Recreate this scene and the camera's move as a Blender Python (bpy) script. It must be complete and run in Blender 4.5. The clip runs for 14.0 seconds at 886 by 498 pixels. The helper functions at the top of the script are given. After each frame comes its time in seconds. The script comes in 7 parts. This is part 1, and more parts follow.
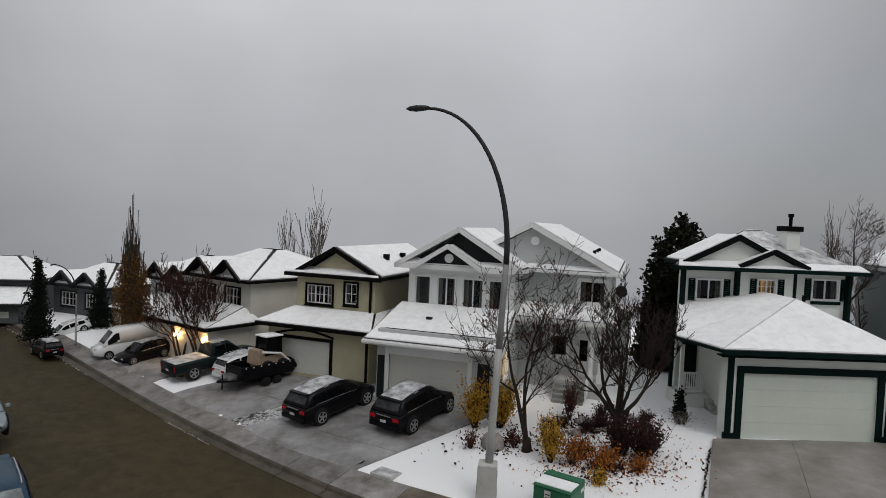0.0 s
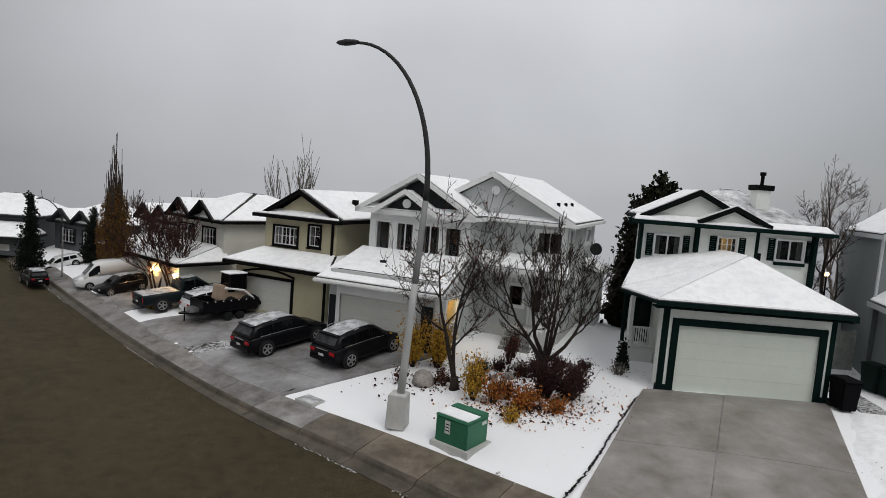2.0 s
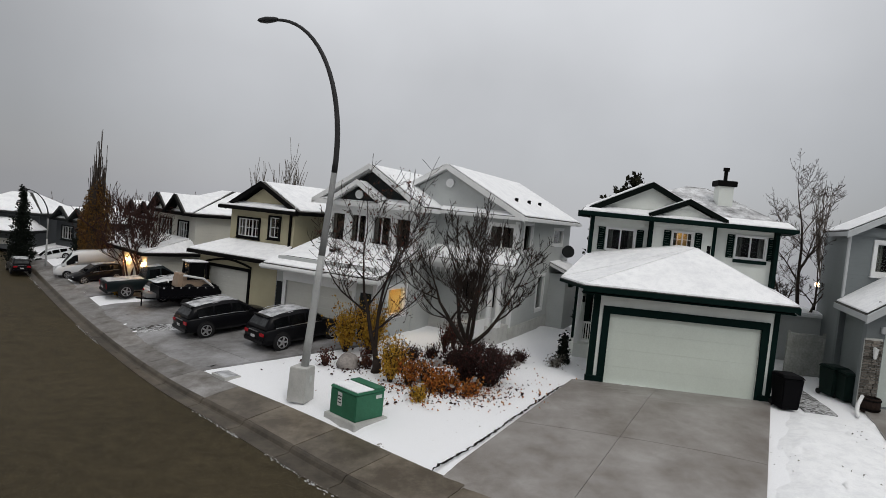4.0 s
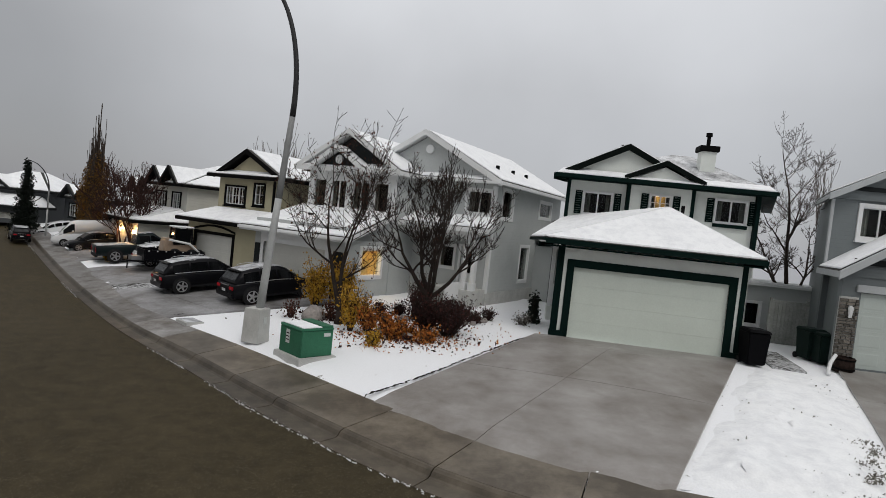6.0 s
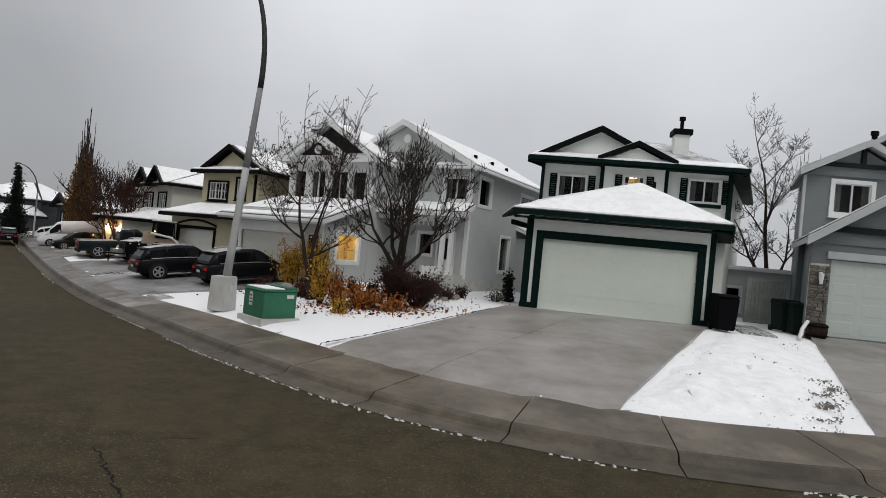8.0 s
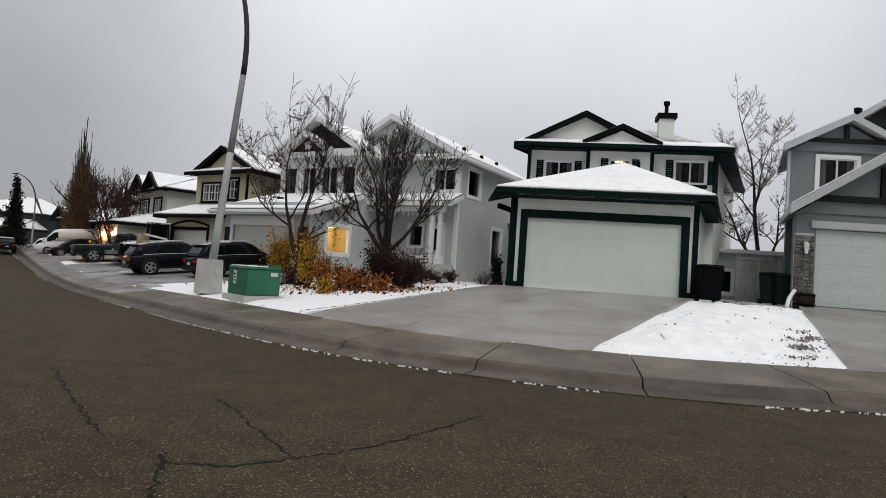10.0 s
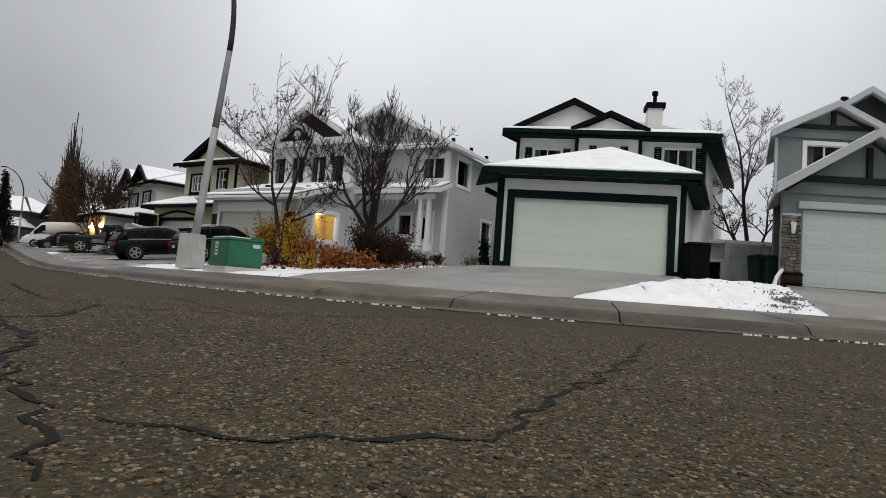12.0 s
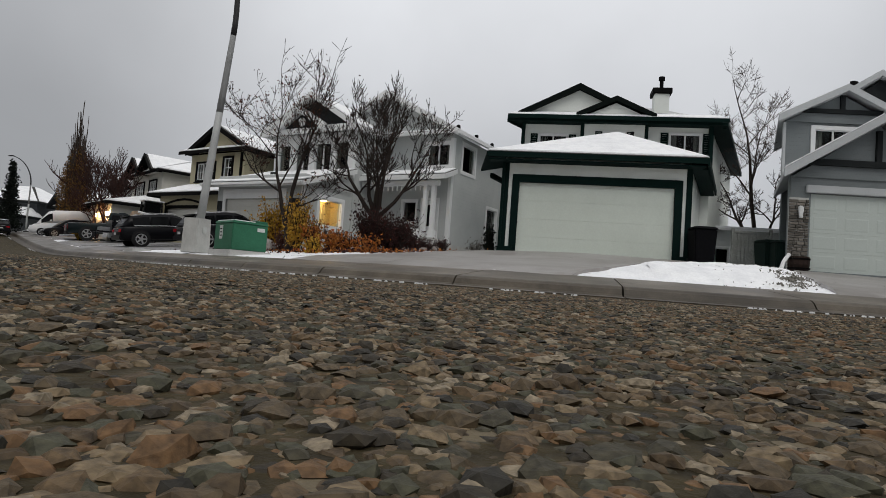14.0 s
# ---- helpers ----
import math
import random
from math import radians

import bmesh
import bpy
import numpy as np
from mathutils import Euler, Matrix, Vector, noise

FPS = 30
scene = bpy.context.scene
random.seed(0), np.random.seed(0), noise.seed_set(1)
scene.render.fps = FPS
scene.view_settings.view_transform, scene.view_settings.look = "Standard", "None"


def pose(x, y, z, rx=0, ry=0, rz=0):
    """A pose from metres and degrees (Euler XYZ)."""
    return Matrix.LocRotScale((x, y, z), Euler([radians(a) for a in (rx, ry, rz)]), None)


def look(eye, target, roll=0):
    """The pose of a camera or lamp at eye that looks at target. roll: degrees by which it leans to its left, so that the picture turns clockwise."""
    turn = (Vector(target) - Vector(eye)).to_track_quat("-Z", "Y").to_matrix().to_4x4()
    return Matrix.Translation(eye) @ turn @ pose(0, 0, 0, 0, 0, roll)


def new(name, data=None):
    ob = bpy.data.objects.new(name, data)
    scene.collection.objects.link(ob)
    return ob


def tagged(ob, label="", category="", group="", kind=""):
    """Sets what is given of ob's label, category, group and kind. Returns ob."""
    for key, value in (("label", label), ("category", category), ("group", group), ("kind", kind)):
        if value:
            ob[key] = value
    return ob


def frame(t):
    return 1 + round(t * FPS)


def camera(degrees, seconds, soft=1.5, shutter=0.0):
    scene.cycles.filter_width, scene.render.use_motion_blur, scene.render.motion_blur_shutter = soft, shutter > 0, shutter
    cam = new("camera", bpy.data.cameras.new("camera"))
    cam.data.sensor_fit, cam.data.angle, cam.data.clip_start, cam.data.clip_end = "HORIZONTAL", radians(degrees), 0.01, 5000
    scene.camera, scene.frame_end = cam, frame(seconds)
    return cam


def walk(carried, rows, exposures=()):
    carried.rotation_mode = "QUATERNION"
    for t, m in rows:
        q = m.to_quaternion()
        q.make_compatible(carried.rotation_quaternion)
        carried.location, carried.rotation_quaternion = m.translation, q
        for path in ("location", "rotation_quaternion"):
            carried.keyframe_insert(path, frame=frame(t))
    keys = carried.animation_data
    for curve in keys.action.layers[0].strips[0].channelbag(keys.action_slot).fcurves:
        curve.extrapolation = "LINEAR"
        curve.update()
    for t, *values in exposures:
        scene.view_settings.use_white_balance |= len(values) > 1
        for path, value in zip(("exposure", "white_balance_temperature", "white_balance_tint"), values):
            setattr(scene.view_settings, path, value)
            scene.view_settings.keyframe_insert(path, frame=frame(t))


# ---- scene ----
cam = camera(72.6, 14.0, soft=0.75)
PATH = [
    (0, (-3.420, -1.150, 8.554), (-3.175, 0.833, 8.464), 2.4),
    (0.5, (-2.858, -1.313, 8.491), (-2.649, 0.660, 8.238), 3.9),
    (1, (-1.906, -1.501, 8.270), (-1.719, 0.476, 8.033), 4.3),
    (1.5, (-0.829, -1.651, 7.978), (-0.670, 0.330, 7.759), 3.9),
    (2, (0.162, -1.753, 7.789), (0.290, 0.233, 7.587), 4.5),
    (2.5, (1.007, -1.859, 7.547), (1.070, 0.131, 7.361), 4.0),
    (3, (2.460, -1.738, 7.156), (2.513, 0.255, 6.999), 3.9),
    (3.2, (2.872, -1.770, 7.014), (2.907, 0.225, 6.870), 4.5),
    (5.3, (6.326, -1.696, 5.272), (6.229, 0.301, 5.202), 6.2),
    (5.5, (6.464, -1.674, 5.079), (6.355, 0.322, 5.018), 6.9),
    (6, (6.786, -1.728, 4.670), (6.671, 0.267, 4.578), 6.1),
    (6.5, (7.211, -1.683, 4.186), (7.117, 0.314, 4.135), 5.5),
    (7, (7.499, -1.672, 3.771), (7.406, 0.325, 3.752), 4.9),
    (7.5, (7.753, -1.780, 3.288), (7.610, 0.215, 3.285), 4.9),
    (8, (8.173, -1.746, 2.796), (8.032, 0.249, 2.808), 5.5),
    (8.2, (8.302, -1.734, 2.638), (8.156, 0.261, 2.648), 5.8),
    (10.5, (9.031, -1.779, 1.283), (8.862, 0.211, 1.374), 3.5),
    (11, (9.081, -1.749, 0.996), (8.912, 0.241, 1.091), 3.4),
    (11.5, (9.231, -1.629, 0.579), (9.075, 0.362, 0.694), 3.8),
    (12, (9.369, -1.522, 0.303), (9.213, 0.467, 0.439), 4.2),
    (12.5, (9.526, -1.344, 0.136), (9.382, 0.647, 0.261), 5.2),
    (13, (9.440, -1.362, 0.146), (9.280, 0.626, 0.301), 2.4),
    (13.5, (9.461, -1.331, 0.110), (9.308, 0.658, 0.250), 3.0),
    (14, (9.439, -1.463, 0.050), (9.264, 0.526, 0.161), 4.2),
]
walk(cam, [(t, look(eye, target, roll)) for t, eye, target, roll in PATH], [(0.0, -0.40), (0.5, -0.40), (1.0, -0.20), (2.0, -0.14), (5.5, -0.20), (7.0, -0.14), (10.5, -0.02), (12.5, -0.04), (13.5, -0.17), (14.0, -0.20)])

# ---- world, sun, exposure ----
world = bpy.data.worlds.new("world")
scene.world = world
world.use_nodes = True
wn, wl = world.node_tree.nodes, world.node_tree.links
for n in list(wn):
    wn.remove(n)
w_out = wn.new("ShaderNodeOutputWorld")
w_bg = wn.new("ShaderNodeBackground")
w_sky = wn.new("ShaderNodeTexSky")
w_sky.sky_type = "NISHITA"
w_sky.sun_disc = False
w_sky.sun_elevation = radians(14)
w_sky.sun_rotation = radians(250)
w_scale = wn.new("ShaderNodeVectorMath")
w_scale.operation = "SCALE"
w_scale.inputs["Scale"].default_value = 0.10
wl.new(w_sky.outputs[0], w_scale.inputs[0])
w_tc = wn.new("ShaderNodeTexCoord")
w_sep = wn.new("ShaderNodeSeparateXYZ")
wl.new(w_tc.outputs["Generated"], w_sep.inputs[0])
# overcast dome: three times as bright overhead as at the horizon
w_ramp = wn.new("ShaderNodeValToRGB")
w_ramp.color_ramp.elements[0].position = 0.0
w_ramp.color_ramp.elements[0].color = (0.56, 0.573, 0.612, 1)
w_ramp.color_ramp.elements[1].position = 1.0
w_ramp.color_ramp.elements[1].color = (1.75, 1.75, 1.78, 1)
e = w_ramp.color_ramp.elements.new(0.22)
e.color = (0.69, 0.702, 0.733, 1)
e = w_ramp.color_ramp.elements.new(0.55)
e.color = (1.06, 1.08, 1.12, 1)
wl.new(w_sep.outputs["Z"], w_ramp.inputs[0])
w_noise = wn.new("ShaderNodeTexNoise")
w_noise.inputs["Scale"].default_value = 2.2
w_noise.inputs["Detail"].default_value = 5.0
wl.new(w_tc.outputs["Generated"], w_noise.inputs["Vector"])
w_map = wn.new("ShaderNodeMapRange")
w_map.inputs["From Min"].default_value = 0.3
w_map.inputs["From Max"].default_value = 0.7
w_map.inputs["To Min"].default_value = 0.90
w_map.inputs["To Max"].default_value = 1.08
wl.new(w_noise.outputs["Fac"], w_map.inputs["Value"])
w_mul = wn.new("ShaderNodeVectorMath")
w_mul.operation = "SCALE"
wl.new(w_ramp.outputs[0], w_mul.inputs[0])
wl.new(w_map.outputs[0], w_mul.inputs["Scale"])
# vignette painted into the sky: brightest over the far side of the street
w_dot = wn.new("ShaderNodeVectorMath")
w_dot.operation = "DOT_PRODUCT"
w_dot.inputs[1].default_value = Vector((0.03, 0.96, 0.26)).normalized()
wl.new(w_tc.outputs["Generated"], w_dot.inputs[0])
w_vignette = wn.new("ShaderNodeMapRange")
w_vignette.interpolation_type = "SMOOTHSTEP"
w_vignette.inputs["From Min"].default_value = 0.74
w_vignette.inputs["From Max"].default_value = 0.985
w_vignette.inputs["To Min"].default_value = 0.62
w_vignette.inputs["To Max"].default_value = 0.98
wl.new(w_dot.outputs["Value"], w_vignette.inputs["Value"])
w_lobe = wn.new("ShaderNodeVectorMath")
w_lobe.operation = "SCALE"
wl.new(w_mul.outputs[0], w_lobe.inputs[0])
wl.new(w_vignette.outputs[0], w_lobe.inputs["Scale"])
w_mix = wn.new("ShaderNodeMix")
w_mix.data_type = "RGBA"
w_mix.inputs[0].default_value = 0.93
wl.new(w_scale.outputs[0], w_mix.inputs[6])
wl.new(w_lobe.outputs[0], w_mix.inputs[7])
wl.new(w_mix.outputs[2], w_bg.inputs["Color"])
w_bg.inputs["Strength"].default_value = 1.0
wl.new(w_bg.outputs[0], w_out.inputs["Surface"])

sun_data = bpy.data.lights.new("sun", "SUN")
sun_data.energy = 1.1
sun_data.angle = radians(30)
sun_data.color = (1.0, 0.96, 0.9)
sun = new("sun", sun_data)
sun.matrix_world = look((0, 0, 40), (-14, 26, 0))
scene.view_settings.exposure = -0.17


# ---- materials ----
def material(name, colour, rough=0.6, metal=0.0, vary=0.25, grain=40.0, stain=2.0, bump=0.15, stain_to=None, spec=0.18, object_random=0.0, depth=0.01):
    m = bpy.data.materials.new(name)
    m.use_nodes = True
    nt = m.node_tree
    b = nt.nodes["Principled BSDF"]
    tc = nt.nodes.new("ShaderNodeTexCoord")
    n1 = nt.nodes.new("ShaderNodeTexNoise")
    n1.inputs["Scale"].default_value = grain
    n1.inputs["Detail"].default_value = 4
    n2 = nt.nodes.new("ShaderNodeTexNoise")
    n2.inputs["Scale"].default_value = stain
    n2.inputs["Detail"].default_value = 6
    n2.inputs["Roughness"].default_value = 0.65
    for n in (n1, n2):
        nt.links.new(tc.outputs["Object"], n.inputs["Vector"])
    r2 = nt.nodes.new("ShaderNodeMapRange")
    r2.inputs["From Min"].default_value = 0.35
    r2.inputs["From Max"].default_value = 0.68
    nt.links.new(n2.outputs["Fac"], r2.inputs["Value"])
    mix = nt.nodes.new("ShaderNodeMix")
    mix.data_type = "RGBA"
    dark = stain_to or tuple(c * (1 - vary) for c in colour)
    mix.inputs[6].default_value = (*colour, 1)
    mix.inputs[7].default_value = (*dark, 1)
    nt.links.new(r2.outputs[0], mix.inputs[0])
    mix2 = nt.nodes.new("ShaderNodeMix")
    mix2.data_type = "RGBA"
    mix2.blend_type = "MULTIPLY"
    mix2.inputs[0].default_value = 1.0
    r1 = nt.nodes.new("ShaderNodeMapRange")
    r1.inputs["From Min"].default_value = 0.3
    r1.inputs["From Max"].default_value = 0.7
    r1.inputs["To Min"].default_value = 1 - vary * 0.7
    r1.inputs["To Max"].default_value = 1 + vary * 0.3
    nt.links.new(n1.outputs["Fac"], r1.inputs["Value"])
    nt.links.new(mix.outputs[2], mix2.inputs[6])
    nt.links.new(r1.outputs[0], mix2.inputs[7])
    col = mix2.outputs[2]
    if object_random:
        info = nt.nodes.new("ShaderNodeObjectInfo")
        r3 = nt.nodes.new("ShaderNodeMapRange")
        r3.inputs["To Min"].default_value = 1 - object_random
        r3.inputs["To Max"].default_value = 1 + object_random
        nt.links.new(info.outputs["Random"], r3.inputs["Value"])
        mix3 = nt.nodes.new("ShaderNodeMix")
        mix3.data_type = "RGBA"
        mix3.blend_type = "MULTIPLY"
        mix3.inputs[0].default_value = 1.0
        nt.links.new(col, mix3.inputs[6])
        nt.links.new(r3.outputs[0], mix3.inputs[7])
        col = mix3.outputs[2]
    nt.links.new(col, b.inputs["Base Color"])
    b.inputs["Roughness"].default_value = rough
    b.inputs["Metallic"].default_value = metal
    b.inputs["Specular IOR Level"].default_value = spec
    if bump:
        bp = nt.nodes.new("ShaderNodeBump")
        bp.inputs["Strength"].default_value = bump
        bp.inputs["Distance"].default_value = depth
        nt.links.new(n1.outputs["Fac"], bp.inputs["Height"])
        nt.links.new(bp.outputs[0], b.inputs["Normal"])
    return m


def island_material(name, c0, c1, rough=0.8, c2=None):
    """Colour picked piece by piece between two or three tones."""
    m = bpy.data.materials.new(name)
    m.use_nodes = True
    nt = m.node_tree
    b = nt.nodes["Principled BSDF"]
    g = nt.nodes.new("ShaderNodeNewGeometry")
    ramp = nt.nodes.new("ShaderNodeValToRGB")
    ramp.color_ramp.elements[0].color = (*c0, 1)
    ramp.color_ramp.elements[1].color = (*c1, 1)
    if c2:
        el = ramp.color_ramp.elements.new(0.5)
        el.color = (*c2, 1)
    nt.links.new(g.outputs["Random Per Island"], ramp.inputs[0])
    tc = nt.nodes.new("ShaderNodeTexCoord")
    n1 = nt.nodes.new("ShaderNodeTexNoise")
    n1.inputs["Scale"].default_value = 120
    nt.links.new(tc.outputs["Object"], n1.inputs["Vector"])
    mix = nt.nodes.new("ShaderNodeMix")
    mix.data_type = "RGBA"
    mix.blend_type = "MULTIPLY"
    mix.inputs[0].default_value = 0.5
    nt.links.new(ramp.outputs[0], mix.inputs[6])
    nt.links.new(n1.outputs["Fac"], mix.inputs[7])
    nt.links.new(mix.outputs[2], b.inputs["Base Color"])
    b.inputs["Roughness"].default_value = rough
    b.inputs["Specular IOR Level"].default_value = 0.15
    return m


def stone_material(name, tones, rough=0.6):
    """Each stone takes one of several tones, with fine mottling."""
    m = bpy.data.materials.new(name)
    m.use_nodes = True
    nt = m.node_tree
    b = nt.nodes["Principled BSDF"]
    g = nt.nodes.new("ShaderNodeNewGeometry")
    ramp = nt.nodes.new("ShaderNodeValToRGB")
    ramp.color_ramp.interpolation = "CONSTANT"
    ramp.color_ramp.elements[0].color = (*tones[0], 1)
    ramp.color_ramp.elements[1].color = (*tones[1], 1)
    ramp.color_ramp.elements[1].position = 1.0 / len(tones)
    for k, c in enumerate(tones[2:], 2):
        el = ramp.color_ramp.elements.new(k / len(tones))
        el.color = (*c, 1)
    nt.links.new(g.outputs["Random Per Island"], ramp.inputs[0])
    tc = nt.nodes.new("ShaderNodeTexCoord")
    n1 = nt.nodes.new("ShaderNodeTexNoise")
    n1.inputs["Scale"].default_value = 420
    n1.inputs["Detail"].default_value = 5
    nt.links.new(tc.outputs["Object"], n1.inputs["Vector"])
    r = nt.nodes.new("ShaderNodeMapRange")
    r.inputs["From Min"].default_value = 0.3
    r.inputs["From Max"].default_value = 0.7
    r.inputs["To Min"].default_value = 0.45
    r.inputs["To Max"].default_value = 1.25
    nt.links.new(n1.outputs["Fac"], r.inputs["Value"])
    mix = nt.nodes.new("ShaderNodeMix")
    mix.data_type = "RGBA"
    mix.blend_type = "MULTIPLY"
    mix.inputs[0].default_value = 1.0
    nt.links.new(ramp.outputs[0], mix.inputs[6])
    nt.links.new(r.outputs[0], mix.inputs[7])
    nt.links.new(mix.outputs[2], b.inputs["Base Color"])
    b.inputs["Roughness"].default_value = rough
    b.inputs["Specular IOR Level"].default_value = 0.3
    bp = nt.nodes.new("ShaderNodeBump")
    bp.inputs["Strength"].default_value = 0.6
    bp.inputs["Distance"].default_value = 0.001
    nt.links.new(n1.outputs["Fac"], bp.inputs["Height"])
    nt.links.new(bp.outputs[0], b.inputs["Normal"])
    return m


def emitter(name, colour, strength):
    m = bpy.data.materials.new(name)
    m.use_nodes = True
    b = m.node_tree.nodes["Principled BSDF"]
    b.inputs["Base Color"].default_value = (*colour, 1)
    b.inputs["Emission Color"].default_value = (*colour, 1)
    b.inputs["Emission Strength"].default_value = strength
    return m


def siding_material(name, colour, pitch=0.16, rough=0.6, wave=0.5):
    """Lap siding: fine horizontal courses in relief, with weathering."""
    m = material(name, colour, rough, vary=0.12, grain=30, stain=0.7, bump=0.0)
    nt = m.node_tree
    b = nt.nodes["Principled BSDF"]
    tc = nt.nodes.new("ShaderNodeTexCoord")
    sep = nt.nodes.new("ShaderNodeSeparateXYZ")
    nt.links.new(tc.outputs["Object"], sep.inputs[0])
    div = nt.nodes.new("ShaderNodeMath")
    div.operation = "DIVIDE"
    div.inputs[1].default_value = pitch
    nt.links.new(sep.outputs["Z"], div.inputs[0])
    fr = nt.nodes.new("ShaderNodeMath")
    fr.operation = "FRACT"
    nt.links.new(div.outputs[0], fr.inputs[0])
    bp = nt.nodes.new("ShaderNodeBump")
    bp.inputs["Strength"].default_value = wave
    bp.inputs["Distance"].default_value = 0.02
    bp.invert = True
    nt.links.new(fr.outputs[0], bp.inputs["Height"])
    nt.links.new(bp.outputs[0], b.inputs["Normal"])
    return m


def patchy(name, low, high, scale, edge0, edge1, rough=0.8, bump=0.4, grain=60.0, depth=0.02, fleck=0.35, scale2=0.6, spec=0.15, sheen=0.0, slabs=0.0, chips=None):
    """Two materials' colours lying over one another in ragged patches: snow over grass, frost over concrete."""
    m = bpy.data.materials.new(name)
    m.use_nodes = True
    nt = m.node_tree
    b = nt.nodes["Principled BSDF"]
    tc = nt.nodes.new("ShaderNodeTexCoord")
    n1 = nt.nodes.new("ShaderNodeTexNoise")
    n1.inputs["Scale"].default_value = scale
    n1.inputs["Detail"].default_value = 8
    n1.inputs["Roughness"].default_value = 0.7
    n2 = nt.nodes.new("ShaderNodeTexNoise")
    n2.inputs["Scale"].default_value = grain
    n2.inputs["Detail"].default_value = 5
    n3 = nt.nodes.new("ShaderNodeTexNoise")
    n3.inputs["Scale"].default_value = scale2
    n3.inputs["Detail"].default_value = 4
    for n in (n1, n2, n3):
        nt.links.new(tc.outputs["Object"], n.inputs["Vector"])
    add = nt.nodes.new("ShaderNodeMath")
    add.operation = "MULTIPLY_ADD"
    add.inputs[1].default_value = 0.45
    nt.links.new(n3.outputs["Fac"], add.inputs[0])
    nt.links.new(n1.outputs["Fac"], add.inputs[2])
    r = nt.nodes.new("ShaderNodeMapRange")
    r.inputs["From Min"].default_value = edge0
    r.inputs["From Max"].default_value = edge1
    nt.links.new(add.outputs[0], r.inputs["Value"])
    mix = nt.nodes.new("ShaderNodeMix")
    mix.data_type = "RGBA"
    mix.inputs[6].default_value = (*low, 1)
    mix.inputs[7].default_value = (*high, 1)
    nt.links.new(r.outputs[0], mix.inputs[0])
    mul = nt.nodes.new("ShaderNodeMix")
    mul.data_type = "RGBA"
    mul.blend_type = "MULTIPLY"
    mul.inputs[0].default_value = fleck
    nt.links.new(mix.outputs[2], mul.inputs[6])
    r2 = nt.nodes.new("ShaderNodeMapRange")
    r2.inputs["From Min"].default_value = 0.25
    r2.inputs["From Max"].default_value = 0.7
    nt.links.new(n2.outputs["Fac"], r2.inputs["Value"])
    nt.links.new(r2.outputs[0], mul.inputs[7])
    col = mul.outputs[2]
    if slabs:  # piece by piece lighter or darker
        info = nt.nodes.new("ShaderNodeObjectInfo")
        r3 = nt.nodes.new("ShaderNodeMapRange")
        r3.inputs["To Min"].default_value = 1 - slabs
        r3.inputs["To Max"].default_value = 1 + slabs
        nt.links.new(info.outputs["Random"], r3.inputs["Value"])
        tone = nt.nodes.new("ShaderNodeVectorMath")
        tone.operation = "SCALE"
        nt.links.new(col, tone.inputs[0])
        nt.links.new(r3.outputs[0], tone.inputs["Scale"])
        col = tone.outputs[0]
    if chips:  # single pale and dark stones in the binder
        vor = nt.nodes.new("ShaderNodeTexVoronoi")
        vor.inputs["Scale"].default_value = 48
        nt.links.new(tc.outputs["Object"], vor.inputs["Vector"])
        pick = nt.nodes.new("ShaderNodeSeparateColor")
        nt.links.new(vor.outputs["Color"], pick.inputs[0])
        rp = nt.nodes.new("ShaderNodeValToRGB")
        rp.color_ramp.interpolation = "CONSTANT"
        rp.color_ramp.elements[0].color = (0, 0, 0, 1)
        rp.color_ramp.elements[1].position = 0.86
        rp.color_ramp.elements[1].color = (1, 1, 1, 1)
        nt.links.new(pick.outputs[0], rp.inputs[0])
        near_mid = nt.nodes.new("ShaderNodeMath")
        near_mid.operation = "LESS_THAN"
        near_mid.inputs[1].default_value = 0.42
        nt.links.new(vor.outputs["Distance"], near_mid.inputs[0])
        both = nt.nodes.new("ShaderNodeMath")
        both.operation = "MULTIPLY"
        nt.links.new(rp.outputs[0], both.inputs[0])
        nt.links.new(near_mid.outputs[0], both.inputs[1])
        chip = nt.nodes.new("ShaderNodeMix")
        chip.data_type = "RGBA"
        chip.inputs[7].default_value = (*chips, 1)
        nt.links.new(both.outputs[0], chip.inputs[0])
        nt.links.new(col, chip.inputs[6])
        col = chip.outputs[2]
    nt.links.new(col, b.inputs["Base Color"])
    b.inputs["Roughness"].default_value = rough
    b.inputs["Specular IOR Level"].default_value = spec
    b.inputs["Sheen Weight"].default_value = sheen
    b.inputs["Sheen Roughness"].default_value = 0.4
    bp = nt.nodes.new("ShaderNodeBump")
    bp.inputs["Strength"].default_value = bump
    bp.inputs["Distance"].default_value = depth
    nt.links.new(n2.outputs["Fac"], bp.inputs["Height"])
    nt.links.new(bp.outputs[0], b.inputs["Normal"])
    return m


def glass_material(name, tint=(0.75, 0.8, 0.8), rough=0.02):
    m = bpy.data.materials.new(name)
    m.use_nodes = True
    b = m.node_tree.nodes["Principled BSDF"]
    b.inputs["Base Color"].default_value = (*tint, 1)
    b.inputs["Roughness"].default_value = rough
    b.inputs["Transmission Weight"].default_value = 1.0
    b.inputs["IOR"].default_value = 1.25
    return m


